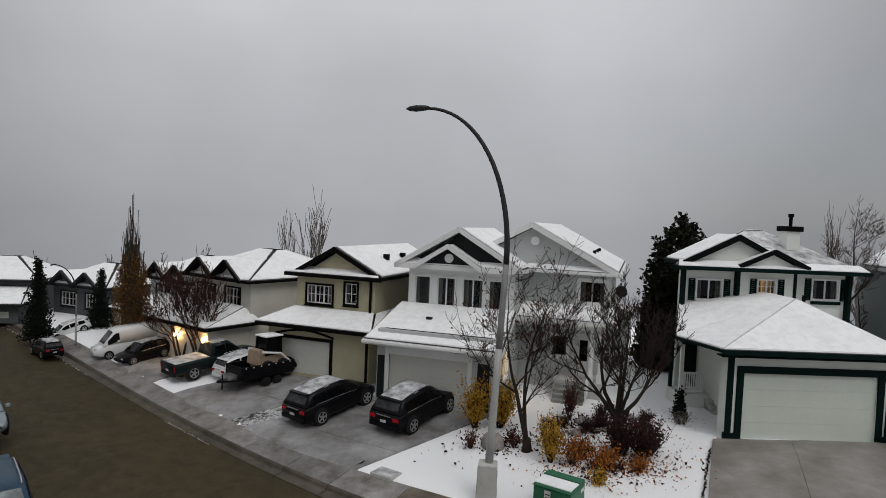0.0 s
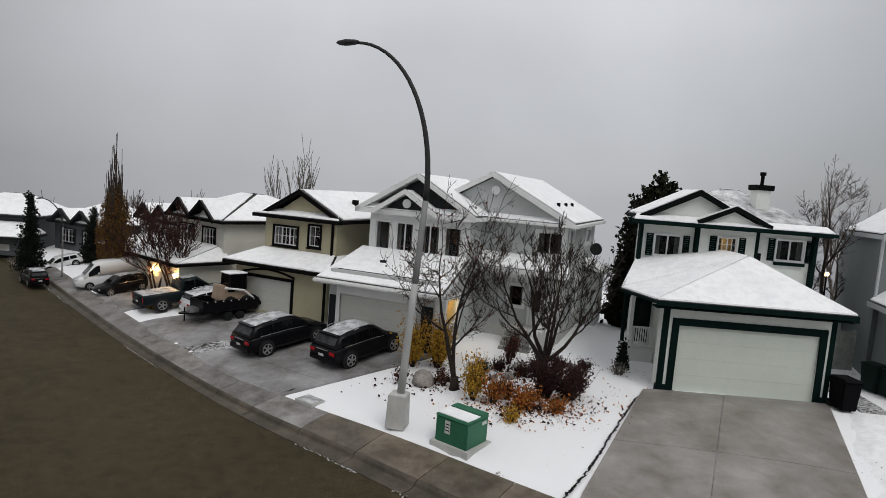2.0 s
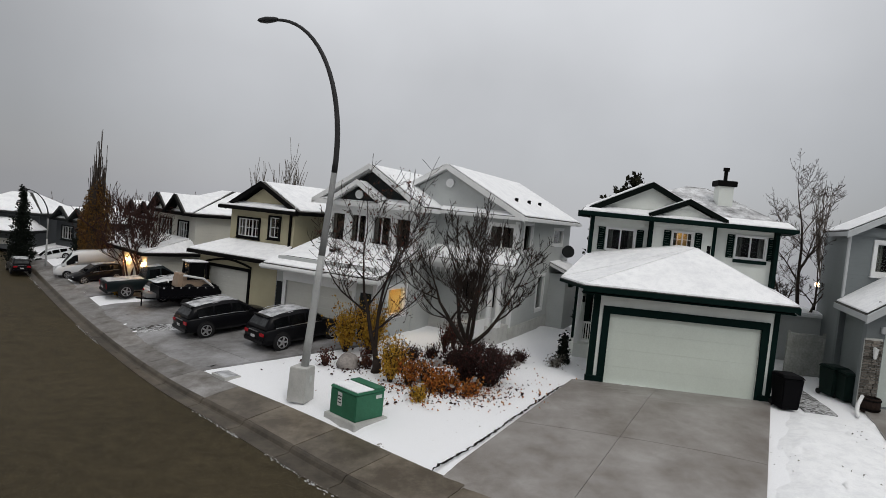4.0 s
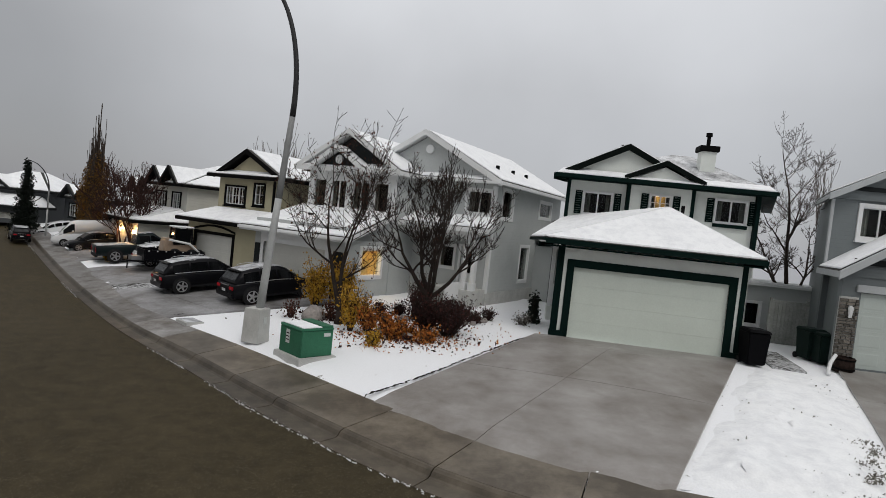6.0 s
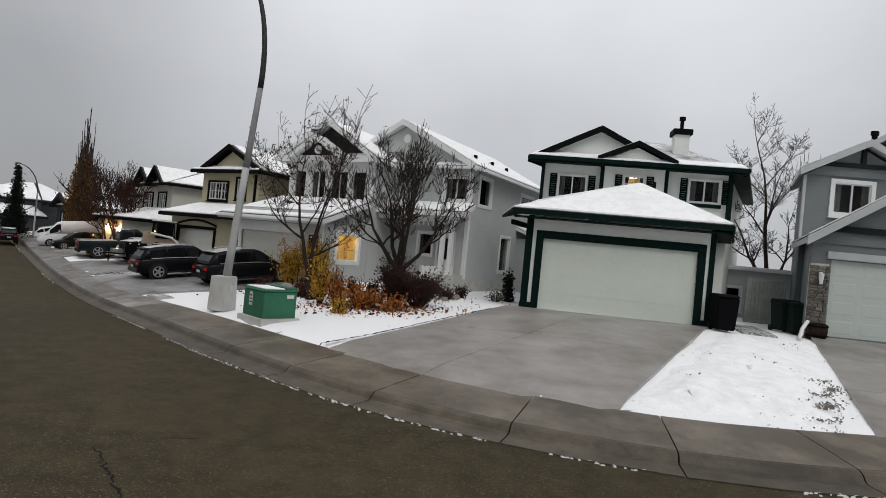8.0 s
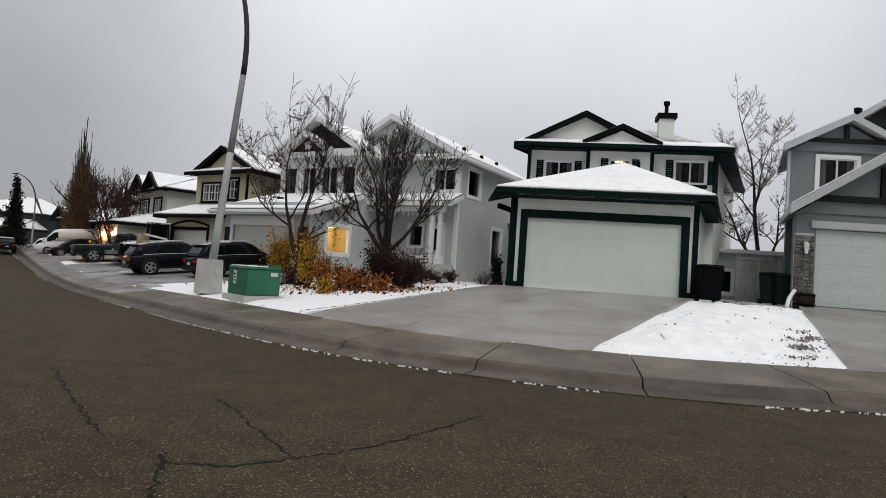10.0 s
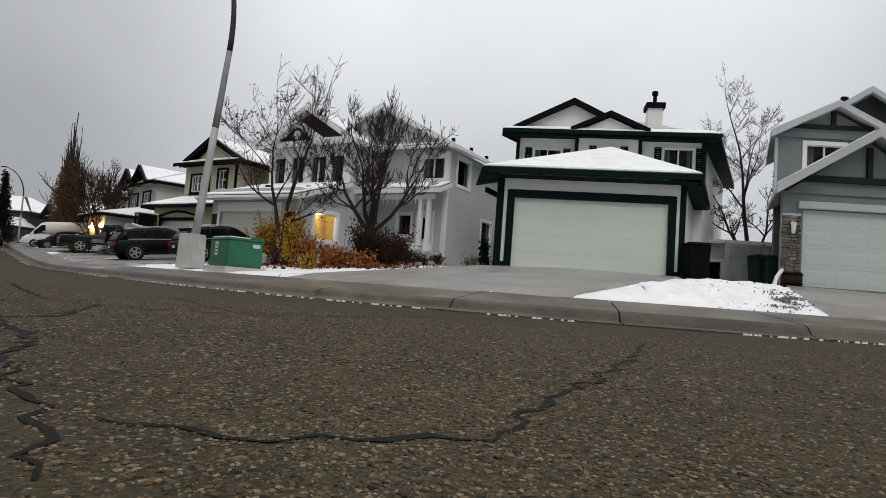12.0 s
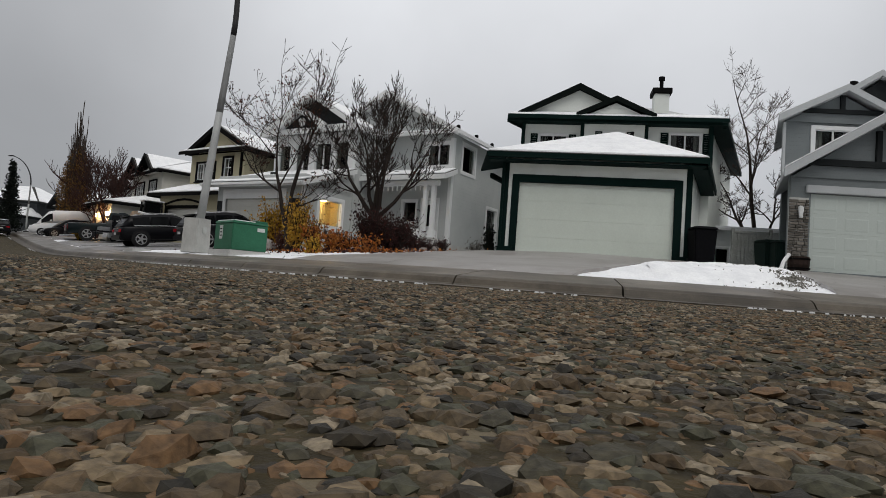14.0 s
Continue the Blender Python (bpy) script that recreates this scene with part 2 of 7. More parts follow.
SNOW = patchy("snow", (0.78, 0.79, 0.81), (0.90, 0.91, 0.92), 3.0, 0.55, 0.8, 0.75, 0.35, 30, 0.03, fleck=0.10)
LAWN = patchy("snowy_lawn", (0.12, 0.10, 0.06), (0.88, 0.89, 0.91), 5.0, 0.47, 0.54, 0.85, 0.5, 45, 0.03, fleck=0.14)
FROST = patchy("frosted_concrete", (0.150, 0.127, 0.106), (0.37, 0.352, 0.336), 0.7, 0.50, 1.0, 0.42, 0.10, 90, 0.004, scale2=0.35, spec=0.5, sheen=0.25)
DUSTY_DRIVE = patchy("snow_dusted_concrete", (0.10, 0.093, 0.085), (0.42, 0.42, 0.43), 0.7, 0.5, 1.0, 0.7, 0.15, 90, 0.004, scale2=0.5, spec=0.2, slabs=0.1)
DUSTY_WALK = patchy("snow_dusted_pavement", (0.09, 0.078, 0.065), (0.36, 0.355, 0.35), 1.2, 0.52, 1.0, 0.6, 0.15, 90, 0.004, scale2=0.5, spec=0.2, slabs=0.18)
GUTTER = patchy("wet_gutter_concrete", (0.045, 0.036, 0.025), (0.13, 0.108, 0.080), 1.4, 0.6, 0.98, 0.5, 0.12, 110, 0.004, scale2=0.5, spec=0.3, slabs=0.15)
WALK = patchy("wet_concrete", (0.072, 0.056, 0.038), (0.21, 0.178, 0.135), 1.0, 0.62, 0.95, 0.40, 0.12, 110, 0.004, scale2=0.4, spec=0.35, slabs=0.22)
ASPHALT = patchy("asphalt", (0.0435, 0.0348, 0.0178), (0.089, 0.0705, 0.0385), 2.0, 0.55, 0.95, 0.7, 0.8, 70, 0.012, scale2=0.15, fleck=0.75, spec=0.10, chips=(0.14, 0.115, 0.076))
GRAVEL = patchy("snowy_gravel", (0.07, 0.065, 0.058), (0.70, 0.71, 0.72), 7.0, 0.62, 0.80, 0.9, 0.9, 22, 0.04, fleck=0.7, scale2=1.2)
DUSTED = patchy("dusted_shingle", (0.10, 0.10, 0.10), (0.80, 0.81, 0.83), 1.6, 0.52, 0.86, 0.85, 0.4, 26, 0.02, fleck=0.3, scale2=0.5)
CRACK = material("crack_filling", (0.010, 0.009, 0.008), 0.9, bump=0.3, grain=150)
SHINGLE = material("shingle", (0.10, 0.095, 0.09), 0.9, vary=0.4, grain=25, bump=0.6, depth=0.02)
WHITE_STUCCO = material("white_stucco", (0.72, 0.75, 0.71), 0.85, vary=0.12, grain=120, stain=0.8, bump=0.4)
CREAM_STUCCO = material("cream_stucco", (0.44, 0.405, 0.28), 0.85, vary=0.12, grain=120, stain=0.8, bump=0.4)
GREY_SIDING = siding_material("grey_siding", (0.47, 0.49, 0.485), wave=0.35)
BLUE_GREY = siding_material("blue_grey_siding", (0.17, 0.19, 0.195))
SLATE = siding_material("dark_slate_siding", (0.085, 0.092, 0.098))
PALE_WALL = siding_material("pale_siding", (0.56, 0.55, 0.50))
GREEN_TRIM = material("dark_green_trim", (0.004, 0.0145, 0.0125), 0.7, vary=0.25, grain=30, spec=0.05)
GABLE_TRIM = material("black_green_gable_board", (0.0045, 0.0075, 0.0065), 0.75, vary=0.3, grain=20, spec=0.05)
WHITE_TRIM = material("white_trim", (0.74, 0.75, 0.75), 0.5, vary=0.08, grain=30, stain=1.2)
PALE_TRIM = material("pale_grey_trim", (0.45, 0.47, 0.48), 0.55, vary=0.1, grain=30, stain=1.2)
BLACK_TRIM = material("black_trim", (0.005, 0.005, 0.005), 0.7, grain=30, spec=0.05)
DOOR_WHITE = material("garage_door_paint", (0.60, 0.65, 0.59), 0.45, vary=0.06, grain=20, stain=0.9, bump=0.06)
DOOR_BEIGE = material("beige_door_paint", (0.56, 0.56, 0.52), 0.45, vary=0.06, grain=20, stain=0.9, bump=0.06)
DOOR_GREY = material("grey_door_paint", (0.50, 0.55, 0.52), 0.45, vary=0.06, grain=20, stain=0.9, bump=0.06)
DARK_BOARD = material("dark_grey_board", (0.018, 0.021, 0.022), 0.6, grain=30, spec=0.1)
GLASS = glass_material("window_glass")
CURTAIN = material("curtain", (0.16, 0.155, 0.14), 0.9, vary=0.3, grain=12)
# near-black for window backs and ceiling decks: unlit interior darkness put into colour
ROOM_SHADE = material("dark_room", (0.006, 0.006, 0.006), 0.9, spec=0.05)
WARM_ROOM = material("warm_room_wall", (0.80, 0.62, 0.30), 0.9, vary=0.35, grain=3, stain=1.5)
LAMP_GLOW = emitter("lamp_glow", (1.0, 0.70, 0.36), 9.0)
SOFT_GLOW = emitter("soft_lamp_glow", (1.0, 0.66, 0.30), 5.0)
ROOM_GLOW = emitter("room_lamp_glow", (1.0, 0.74, 0.40), 38.0)
SCONCE_GLOW = emitter("sconce_glow", (1.0, 0.55, 0.20), 120.0)
STONE = material("boulder_stone", (0.34, 0.31, 0.29), 0.85, vary=0.4, grain=14, bump=0.7, depth=0.03)
CONCRETE = material("pole_base_concrete", (0.52, 0.52, 0.50), 0.8, vary=0.2, grain=40, bump=0.3)
POLE = material("galvanised_pole", (0.42, 0.43, 0.425), 0.6, 0.15, vary=0.15, grain=30, stain=1.5)
# same pole higher up: its dark look against the sky put into the colour
POLE_BACKLIT = material("weathered_pole", (0.25, 0.255, 0.255), 0.65, 0.15, vary=0.2, grain=30, stain=1.5)
POLE_DARK = material("dark_lamp_head", (0.03, 0.03, 0.032), 0.5)
TRAFO = material("transformer_green", (0.035, 0.15, 0.085), 0.45, vary=0.2, grain=25, stain=2.5)
BARK = material("bark", (0.034, 0.025, 0.021), 0.9, vary=0.4, grain=30, bump=0.5)
PALE_BARK = material("pale_bark", (0.17, 0.15, 0.13), 0.9, vary=0.5, grain=25, bump=0.4)
POPLAR_BARK = material("poplar_bark", (0.075, 0.06, 0.05), 0.9, vary=0.5, grain=25, bump=0.4)
BIRCH_BARK = material("brown_birch_bark", (0.085, 0.066, 0.056), 0.9, vary=0.5, grain=25, bump=0.4)
RED_BARK = material("reddish_bark", (0.055, 0.028, 0.024), 0.9, vary=0.4, grain=30, bump=0.4)
GOLD_LEAF = island_material("golden_leaf", (0.55, 0.30, 0.03), (0.36, 0.16, 0.02), 0.7, (0.62, 0.38, 0.05))
ORANGE_LEAF = island_material("orange_leaf", (0.45, 0.11, 0.02), (0.22, 0.06, 0.02), 0.7, (0.50, 0.20, 0.04))
DARK_LEAF = island_material("purple_brown_leaf", (0.045, 0.018, 0.018), (0.09, 0.03, 0.025), 0.7, (0.03, 0.015, 0.014))
DEAD_GRASS = island_material("dead_grass_blade", (0.15, 0.14, 0.12), (0.40, 0.38, 0.34), 0.9, (0.26, 0.25, 0.22))
BERRY = island_material("shrivelled_leaf", (0.12, 0.03, 0.02), (0.08, 0.04, 0.02), 0.7)
NEEDLE = island_material("needle", (0.006, 0.010, 0.008), (0.016, 0.021, 0.015), 0.85)
CEDAR = island_material("cedar_leaf", (0.008, 0.011, 0.006), (0.026, 0.026, 0.013), 0.85)
RUST_LEAF = island_material("rust_poplar_leaf", (0.17, 0.085, 0.025), (0.06, 0.035, 0.02), 0.8, (0.22, 0.12, 0.03))
PEBBLE = stone_material("aggregate", [(0.030, 0.023, 0.013), (0.074, 0.050, 0.026), (0.11, 0.073, 0.037), (0.048, 0.042, 0.025), (0.17, 0.125, 0.072), (0.022, 0.019, 0.013), (0.135, 0.076, 0.034), (0.22, 0.178, 0.12), (0.058, 0.056, 0.034), (0.088, 0.064, 0.036)], 0.7)
ROOF_FROST = patchy("frosted_car_roof", (0.10, 0.105, 0.11), (0.66, 0.67, 0.69), 2.5, 0.45, 0.85, 0.7, 0.2, 60, 0.005)
FROST_GLASS = patchy("frosted_windscreen", (0.05, 0.06, 0.065), (0.32, 0.36, 0.37), 2.0, 0.5, 0.9, 0.35, 0.1, 60, 0.003)
SILVER_PAINT = material("frosted_silver_blue_paint", (0.26, 0.31, 0.34), 0.35, vary=0.2, grain=12, bump=0.05)
FENCE_WOOD = material("grey_fence_wood", (0.30, 0.31, 0.29), 0.85, vary=0.3, grain=12, bump=0.3)
RUBBER = material("tyre_rubber", (0.015, 0.015, 0.016), 0.85, grain=60)
ALLOY = material("alloy_rim", (0.55, 0.55, 0.56), 0.3, 0.9, vary=0.1)
BLACK_PAINT = material("black_car_paint", (0.005, 0.005, 0.0065), 0.28, vary=0.1, bump=0.0, spec=0.12)
WHITE_PAINT = material("white_car_paint", (0.70, 0.71, 0.72), 0.25, vary=0.05, bump=0.0)
GREEN_PAINT = material("dark_green_car_paint", (0.007, 0.012, 0.013), 0.28, vary=0.1, bump=0.0, spec=0.12)
BLUE_PAINT = material("frosted_blue_car_paint", (0.022, 0.055, 0.095), 0.35, vary=0.3, grain=12, bump=0.05)
CAR_GLASS = material("dark_car_glass", (0.003, 0.0035, 0.004), 0.10, bump=0.0, vary=0.0, spec=0.14)
HAZE_GLASS = patchy("misted_car_glass", (0.012, 0.013, 0.014), (0.075, 0.08, 0.085), 3.0, 0.55, 0.95, 0.25, 0.05, 60, 0.002, spec=0.2)
TAIL_RED = material("tail_lamp_red", (0.42, 0.012, 0.02), 0.2, bump=0.0)
HEADLAMP = material("headlamp_lens", (0.6, 0.62, 0.64), 0.1, bump=0.0)
PLATE = material("plain_plate", (0.65, 0.65, 0.66), 0.4)
PLASTIC = material("black_bin_plastic", (0.004, 0.004, 0.005), 0.6, grain=50, spec=0.05)
GREEN_PLASTIC = material("green_bin_plastic", (0.009, 0.019, 0.016), 0.6, grain=50, spec=0.06)
ORANGE_PAINT = material("loader_paint", (0.36, 0.27, 0.20), 0.4, vary=0.2)
BROWN_WOOD = material("barrel_wood", (0.03, 0.018, 0.014), 0.8, vary=0.4, grain=15, bump=0.3)
STICKER = material("pale_sticker", (0.6, 0.62, 0.6), 0.5)


# ---- mesh building ----
class Shape:
    def __init__(self):
        self.v, self.f = [], []

    def add(self, verts, faces):
        o = len(self.v)
        self.v += [tuple(p) for p in verts]
        self.f += [tuple(i + o for i in f) for f in faces]
        return self

    def box(self, x0, x1, y0, y1, z0, z1):
        return self.hull([(x0, y0), (x1, y0), (x1, y1), (x0, y1)], z0, z1)

    def hull(self, poly, z0, z1, top=None):
        """An upright prism over a plan outline; top: the outline of its top where that differs."""
        n = len(poly)
        top = top or poly
        vs = [(p[0], p[1], z0) for p in poly] + [(p[0], p[1], z1) for p in top]
        fs = [tuple(reversed(range(n))), tuple(range(n, 2 * n))] + [(i, (i + 1) % n, n + (i + 1) % n, n + i) for i in range(n)]
        return self.add(vs, fs)

    def slab(self, pts, thick, lift=0.0, inset=0.0):
        """A sloping sheet with thickness under the polygon pts."""
        p = [Vector(q) for q in pts]
        c = sum(p, Vector()) / len(p)
        nrm = (p[1] - p[0]).cross(p[2] - p[0])
        if nrm.z < 0:
            p.reverse()
        if inset:
            p = [q + (c - q).normalized() * min(inset * 1.4, (c - q).length * 0.3) for q in p]
        up = [q + Vector((0, 0, lift)) for q in p]
        dn = [q - Vector((0, 0, thick)) for q in up]
        n = len(p)
        fs = [tuple(range(n)), tuple(reversed(range(n, 2 * n)))] + [(n + i, n + (i + 1) % n, (i + 1) % n, i) for i in range(n)]
        return self.add(up + dn, fs)

    def tube(self, pts, radii, n=6, cap=True):
        pts = [Vector(p) for p in pts]
        base = len(self.v)
        a = Vector((0.31, 0.17, 0.93)) if abs((pts[-1] - pts[0]).normalized().z) < 0.9 else Vector((1, 0.1, 0))
        for i, p in enumerate(pts):
            d = (pts[min(i + 1, len(pts) - 1)] - pts[max(i - 1, 0)]).normalized()
            s = d.cross(a).normalized()
            t = d.cross(s)
            for k in range(n):
                w = 2 * math.pi * k / n
                self.v.append(tuple(p + (s * math.cos(w) + t * math.sin(w)) * radii[i]))
        for i in range(len(pts) - 1):
            for k in range(n):
                self.f.append((base + i * n + k, base + i * n + (k + 1) % n, base + (i + 1) * n + (k + 1) % n, base + (i + 1) * n + k))
        if cap:
            self.f.append(tuple(base + k for k in reversed(range(n))))
            e0 = base + (len(pts) - 1) * n
            self.f.append(tuple(e0 + k for k in range(n)))
        return self

    def border(self, x0, x1, z0, z1, w, y0, y1):
        """A picture-frame ring, in one piece."""
        vs = []
        for y in (y0, y1):
            for k in (0, w):
                vs += [(x0 + k, y, z0 + k), (x1 - k, y, z0 + k), (x1 - k, y, z1 - k), (x0 + k, y, z1 - k)]
        fs = []
        for k in range(4):
            n = (k + 1) % 4
            fs += [(k, n, 4 + n, 4 + k), (8 + n, 8 + k, 12 + k, 12 + n), (n, k, 8 + k, 8 + n), (4 + k, 4 + n, 12 + n, 12 + k)]
        return self.add(vs, fs)

    def wall(self, x0, x1, z0, z1, y0, y1, holes=()):
        """A wall along x with openings (hx0, hx1, hz0, hz1) cut through it, in one piece."""
        xs = sorted({x0, x1, *[h[0] for h in holes], *[h[1] for h in holes]})
        zs = sorted({z0, z1, *[h[2] for h in holes], *[h[3] for h in holes]})
        nx, nz = len(xs) - 1, len(zs) - 1

        def full(i, k):
            if not (0 <= i < nx and 0 <= k < nz):
                return False
            cx, cz = (xs[i] + xs[i + 1]) / 2, (zs[k] + zs[k + 1]) / 2
            return not any(h[0] < cx < h[1] and h[2] < cz < h[3] for h in holes)

        vs = [(x, y, z) for y in (y0, y1) for z in zs for x in xs]
        row, lay = nx + 1, (nx + 1) * (nz + 1)
        fs = []
        for k in range(nz):
            for i in range(nx):
                if not full(i, k):
                    continue
                a, b, c, d = k * row + i, k * row + i + 1, (k + 1) * row + i + 1, (k + 1) * row + i
                fs += [(a, b, c, d), (d + lay, c + lay, b + lay, a + lay)]
                for (p, q), other in (((a, b), (i, k - 1)), ((b, c), (i + 1, k)), ((c, d), (i, k + 1)), ((d, a), (i - 1, k))):
                    if not full(*other):
                        fs.append((q, p, p + lay, q + lay))
        return self.add(vs, fs)

    def turned(self, m):
        self.v = [tuple(m @ Vector(p)) for p in self.v]
        return self


def mesh_of(name, s, mat, smooth=False):
    me = bpy.data.meshes.new(name)
    me.from_pydata(s.v, [], s.f)
    me.materials.append(mat)
    if smooth:
        me.polygons.foreach_set("use_smooth", [True] * len(me.polygons))
    me.update()
    return me


def part(name, s, mat, parent, label="", smooth=False, bevel=0.0):
    me = mesh_of(name, s, mat, smooth)
    if bevel:
        bm = bmesh.new()
        bm.from_mesh(me)
        bmesh.ops.remove_doubles(bm, verts=bm.verts, dist=1e-5)
        bmesh.ops.bevel(bm, geom=[e2 for e2 in bm.edges if e2.is_manifold and e2.calc_face_angle(0) > 0.5], offset=bevel, segments=2, affect="EDGES", clamp_overlap=True)
        bm.to_mesh(me)
        bm.free()
    ob = new(name, me)
    ob.parent = parent
    if label:
        tagged(ob, label)
    return ob


def thing(name, m, label, category, group="", kind=""):
    ob = new(name)
    ob.empty_display_size = 0.2
    ob.matrix_world = m
    return tagged(ob, label, category, group, kind)


def solid(name, s, mat, label, category, group="", kind="", smooth=False, m=None):
    ob = new(name, mesh_of(name, s, mat, smooth))
    if m is not None:
        ob.matrix_world = m
    return tagged(ob, label, category, group, kind)


# ---- ground, street, pavement ----
# back edge of the pavement, from the far end of the street to beyond the last house
EDGE = [(-46, 62), (-32, 47.0), (-16.5, 30.8), (-8.6, 22.95), (-3.7, 18.5), (0.4, 15.5), (4.5, 12.25), (7.4, 10.25), (9.8, 9.3), (12.0, 8.95), (14.5, 9.2), (20, 10.3), (30, 13.2), (70, 28)]


def curve_through(pts, step=0.25):
    p = [Vector((*q, 0)) for q in pts]
    out = []
    for i in range(len(p) - 1):
        a, b, c, d = p[max(i - 1, 0)], p[i], p[i + 1], p[min(i + 2, len(p) - 1)]
        ta, tb = (c - a) * 0.5, (d - b) * 0.5
        if i:
            ta = (c - a).normalized() * (c - b).length
        if i < len(p) - 2:
            tb = (d - b).normalized() * (c - b).length
        n = max(2, int((c - b).length / step))
        for k in range(n):
            t = k / n
            out.append(b * (2 * t**3 - 3 * t**2 + 1) + ta * (t**3 - 2 * t**2 + t) + c * (-2 * t**3 + 3 * t**2) + tb * (t**3 - t**2))
    out.append(p[-1])
    return np.array([(q.x, q.y) for q in out])


LINE = curve_through(EDGE)
TANG = np.gradient(LINE, axis=0)
TANG /= np.linalg.norm(TANG, axis=1)[:, None]
NORM = np.stack([-TANG[:, 1], TANG[:, 0]], 1)  # towards the houses


def smooth_step(a, b, x):
    t = min(1.0, max(0.0, (x - a) / (b - a)))
    return t * t * (3 - 2 * t)


def road_level(x):
    """The street climbs gently towards its far end."""
    return 1.15 * smooth_step(-5.0, -24.0, x)


def side(x, y):
    """Distance behind the pavement's back edge (towards the houses), and the street's level there."""
    d = (LINE[:, 0] - x) ** 2 + (LINE[:, 1] - y) ** 2
    i = int(np.argmin(d))
    s = (x - LINE[i, 0]) * NORM[i, 0] + (y - LINE[i, 1]) * NORM[i, 1]
    return (math.copysign(math.sqrt(d[i]), s)), road_level(LINE[i, 0])


def slim(x):
    """The pavement narrows a little up the street."""
    return 1.0 - 0.36 * smooth_step(4.0, -8.0, x)


WALK_W, ROAD_W, KERB_Z, BACK_Z = 2.0, 11.5, 0.16, 0.34


def ground(x, y):
    return ground_near(x, y) - 0.10 * max(0.0, math.hypot(x, y - 15) - 52)


def ground_near(x, y):
    s, r = side(x, y)
    if s >= 0:
        rise = 0.105 * min(s, 8.0)
        return r + BACK_Z + rise * (1.0 - 0.45 * smooth_step(-6, -14, x)) - 0.10 * max(0.0, s - 16.0)
    if s > -0.65:
        return r + BACK_Z + 0.18 * s - 0.07
    if s > -WALK_W - ROAD_W - WALK_W:
        return r - 0.25
    return r + BACK_Z


def strip(offsets, levels, i0=0, i1=None, every=2):
    """A ribbon along the street: offsets from the pavement's back edge, levels above the street."""
    s = Shape()
    idx = list(range(i0, len(LINE) if i1 is None else i1, every))
    n = len(offsets)
    for i in idx:
        x, y = LINE[i]
        z = road_level(x)
        for o, l in zip(offsets, levels):
            o = o + WALK_W * (1 - slim(x))
            s.v.append((x + NORM[i, 0] * o, y + NORM[i, 1] * o, z + l))
    for k in range(len(idx) - 1):
        for j in range(n - 1):
            s.f.append((k * n + j, (k + 1) * n + j, (k + 1) * n + j + 1, k * n + j + 1))
    return s


def grid_lines(a, b, dense0, dense1, fine, coarse):
    out, x = [], a
    while x < b:
        out.append(x)
        x += fine if dense0 <= x < dense1 else coarse * (1 + 0.06 * max(dense0 - x, x - dense1, 0))
    return out + [b]


gx = grid_lines(-420, 420, -26, 30, 0.45, 2.5)
gy = grid_lines(-420, 420, 0, 36, 0.45, 2.5)
g = Shape()
for y in gy:
    for x in gx:
        h = ground(x, y)
        s_here = side(x, y)[0]
        if s_here > 0.4 and -26 < x < 30 and 6 < y < 36:
            h += 0.05 * noise.noise((x * 0.5, y * 0.5, 0)) * min(1, s_here / 2) + 0.02 * noise.noise((x * 2.1, y * 2.1, 3))
        g.v.append((x, y, h))
nx = len(gx)
for j in range(len(gy) - 1):
    for i in range(nx - 1):
        g.f.append((j * nx + i, j * nx + i + 1, (j + 1) * nx + i + 1, (j + 1) * nx + i))
solid("ground", g, LAWN, "thinly snow-covered lawn with grass showing through", "ground", kind="structure", smooth=True)

offs = np.linspace(-WALK_W - ROAD_W, -WALK_W, 14)
mid = -WALK_W - ROAD_W / 2
levs = [0.0 + 0.02 * (1 - ((o - mid) / (ROAD_W / 2)) ** 2) for o in offs]
solid("road", strip(list(offs), levs), ASPHALT, "damp worn brown-grey asphalt street with cracks", "road", kind="structure", smooth=True)
near = -WALK_W - ROAD_W
solid("pavement_near", strip([near - WALK_W, near - 0.15, near - 0.02, near], [BACK_Z, KERB_Z + 0.02, KERB_Z - 0.02, -0.02]), WALK, "damp concrete pavement with kerb", "pavement", kind="structure")

# far pavement: slabs with rolled kerb, one by one
pavement = thing("pavement", Matrix.Identity(4), "damp concrete pavement slabs with rolled kerb and gutter", "pavement", kind="structure")
SLAB_PROFILE = [(0.0, BACK_Z), (-0.75, 0.265), (-1.44, 0.188)]
KERB_PROFILE = [(-1.452, 0.188), (-1.50, 0.176), (-1.56, 0.140), (-1.62, 0.060), (-1.68, 0.036), (-2.12, 0.022)]


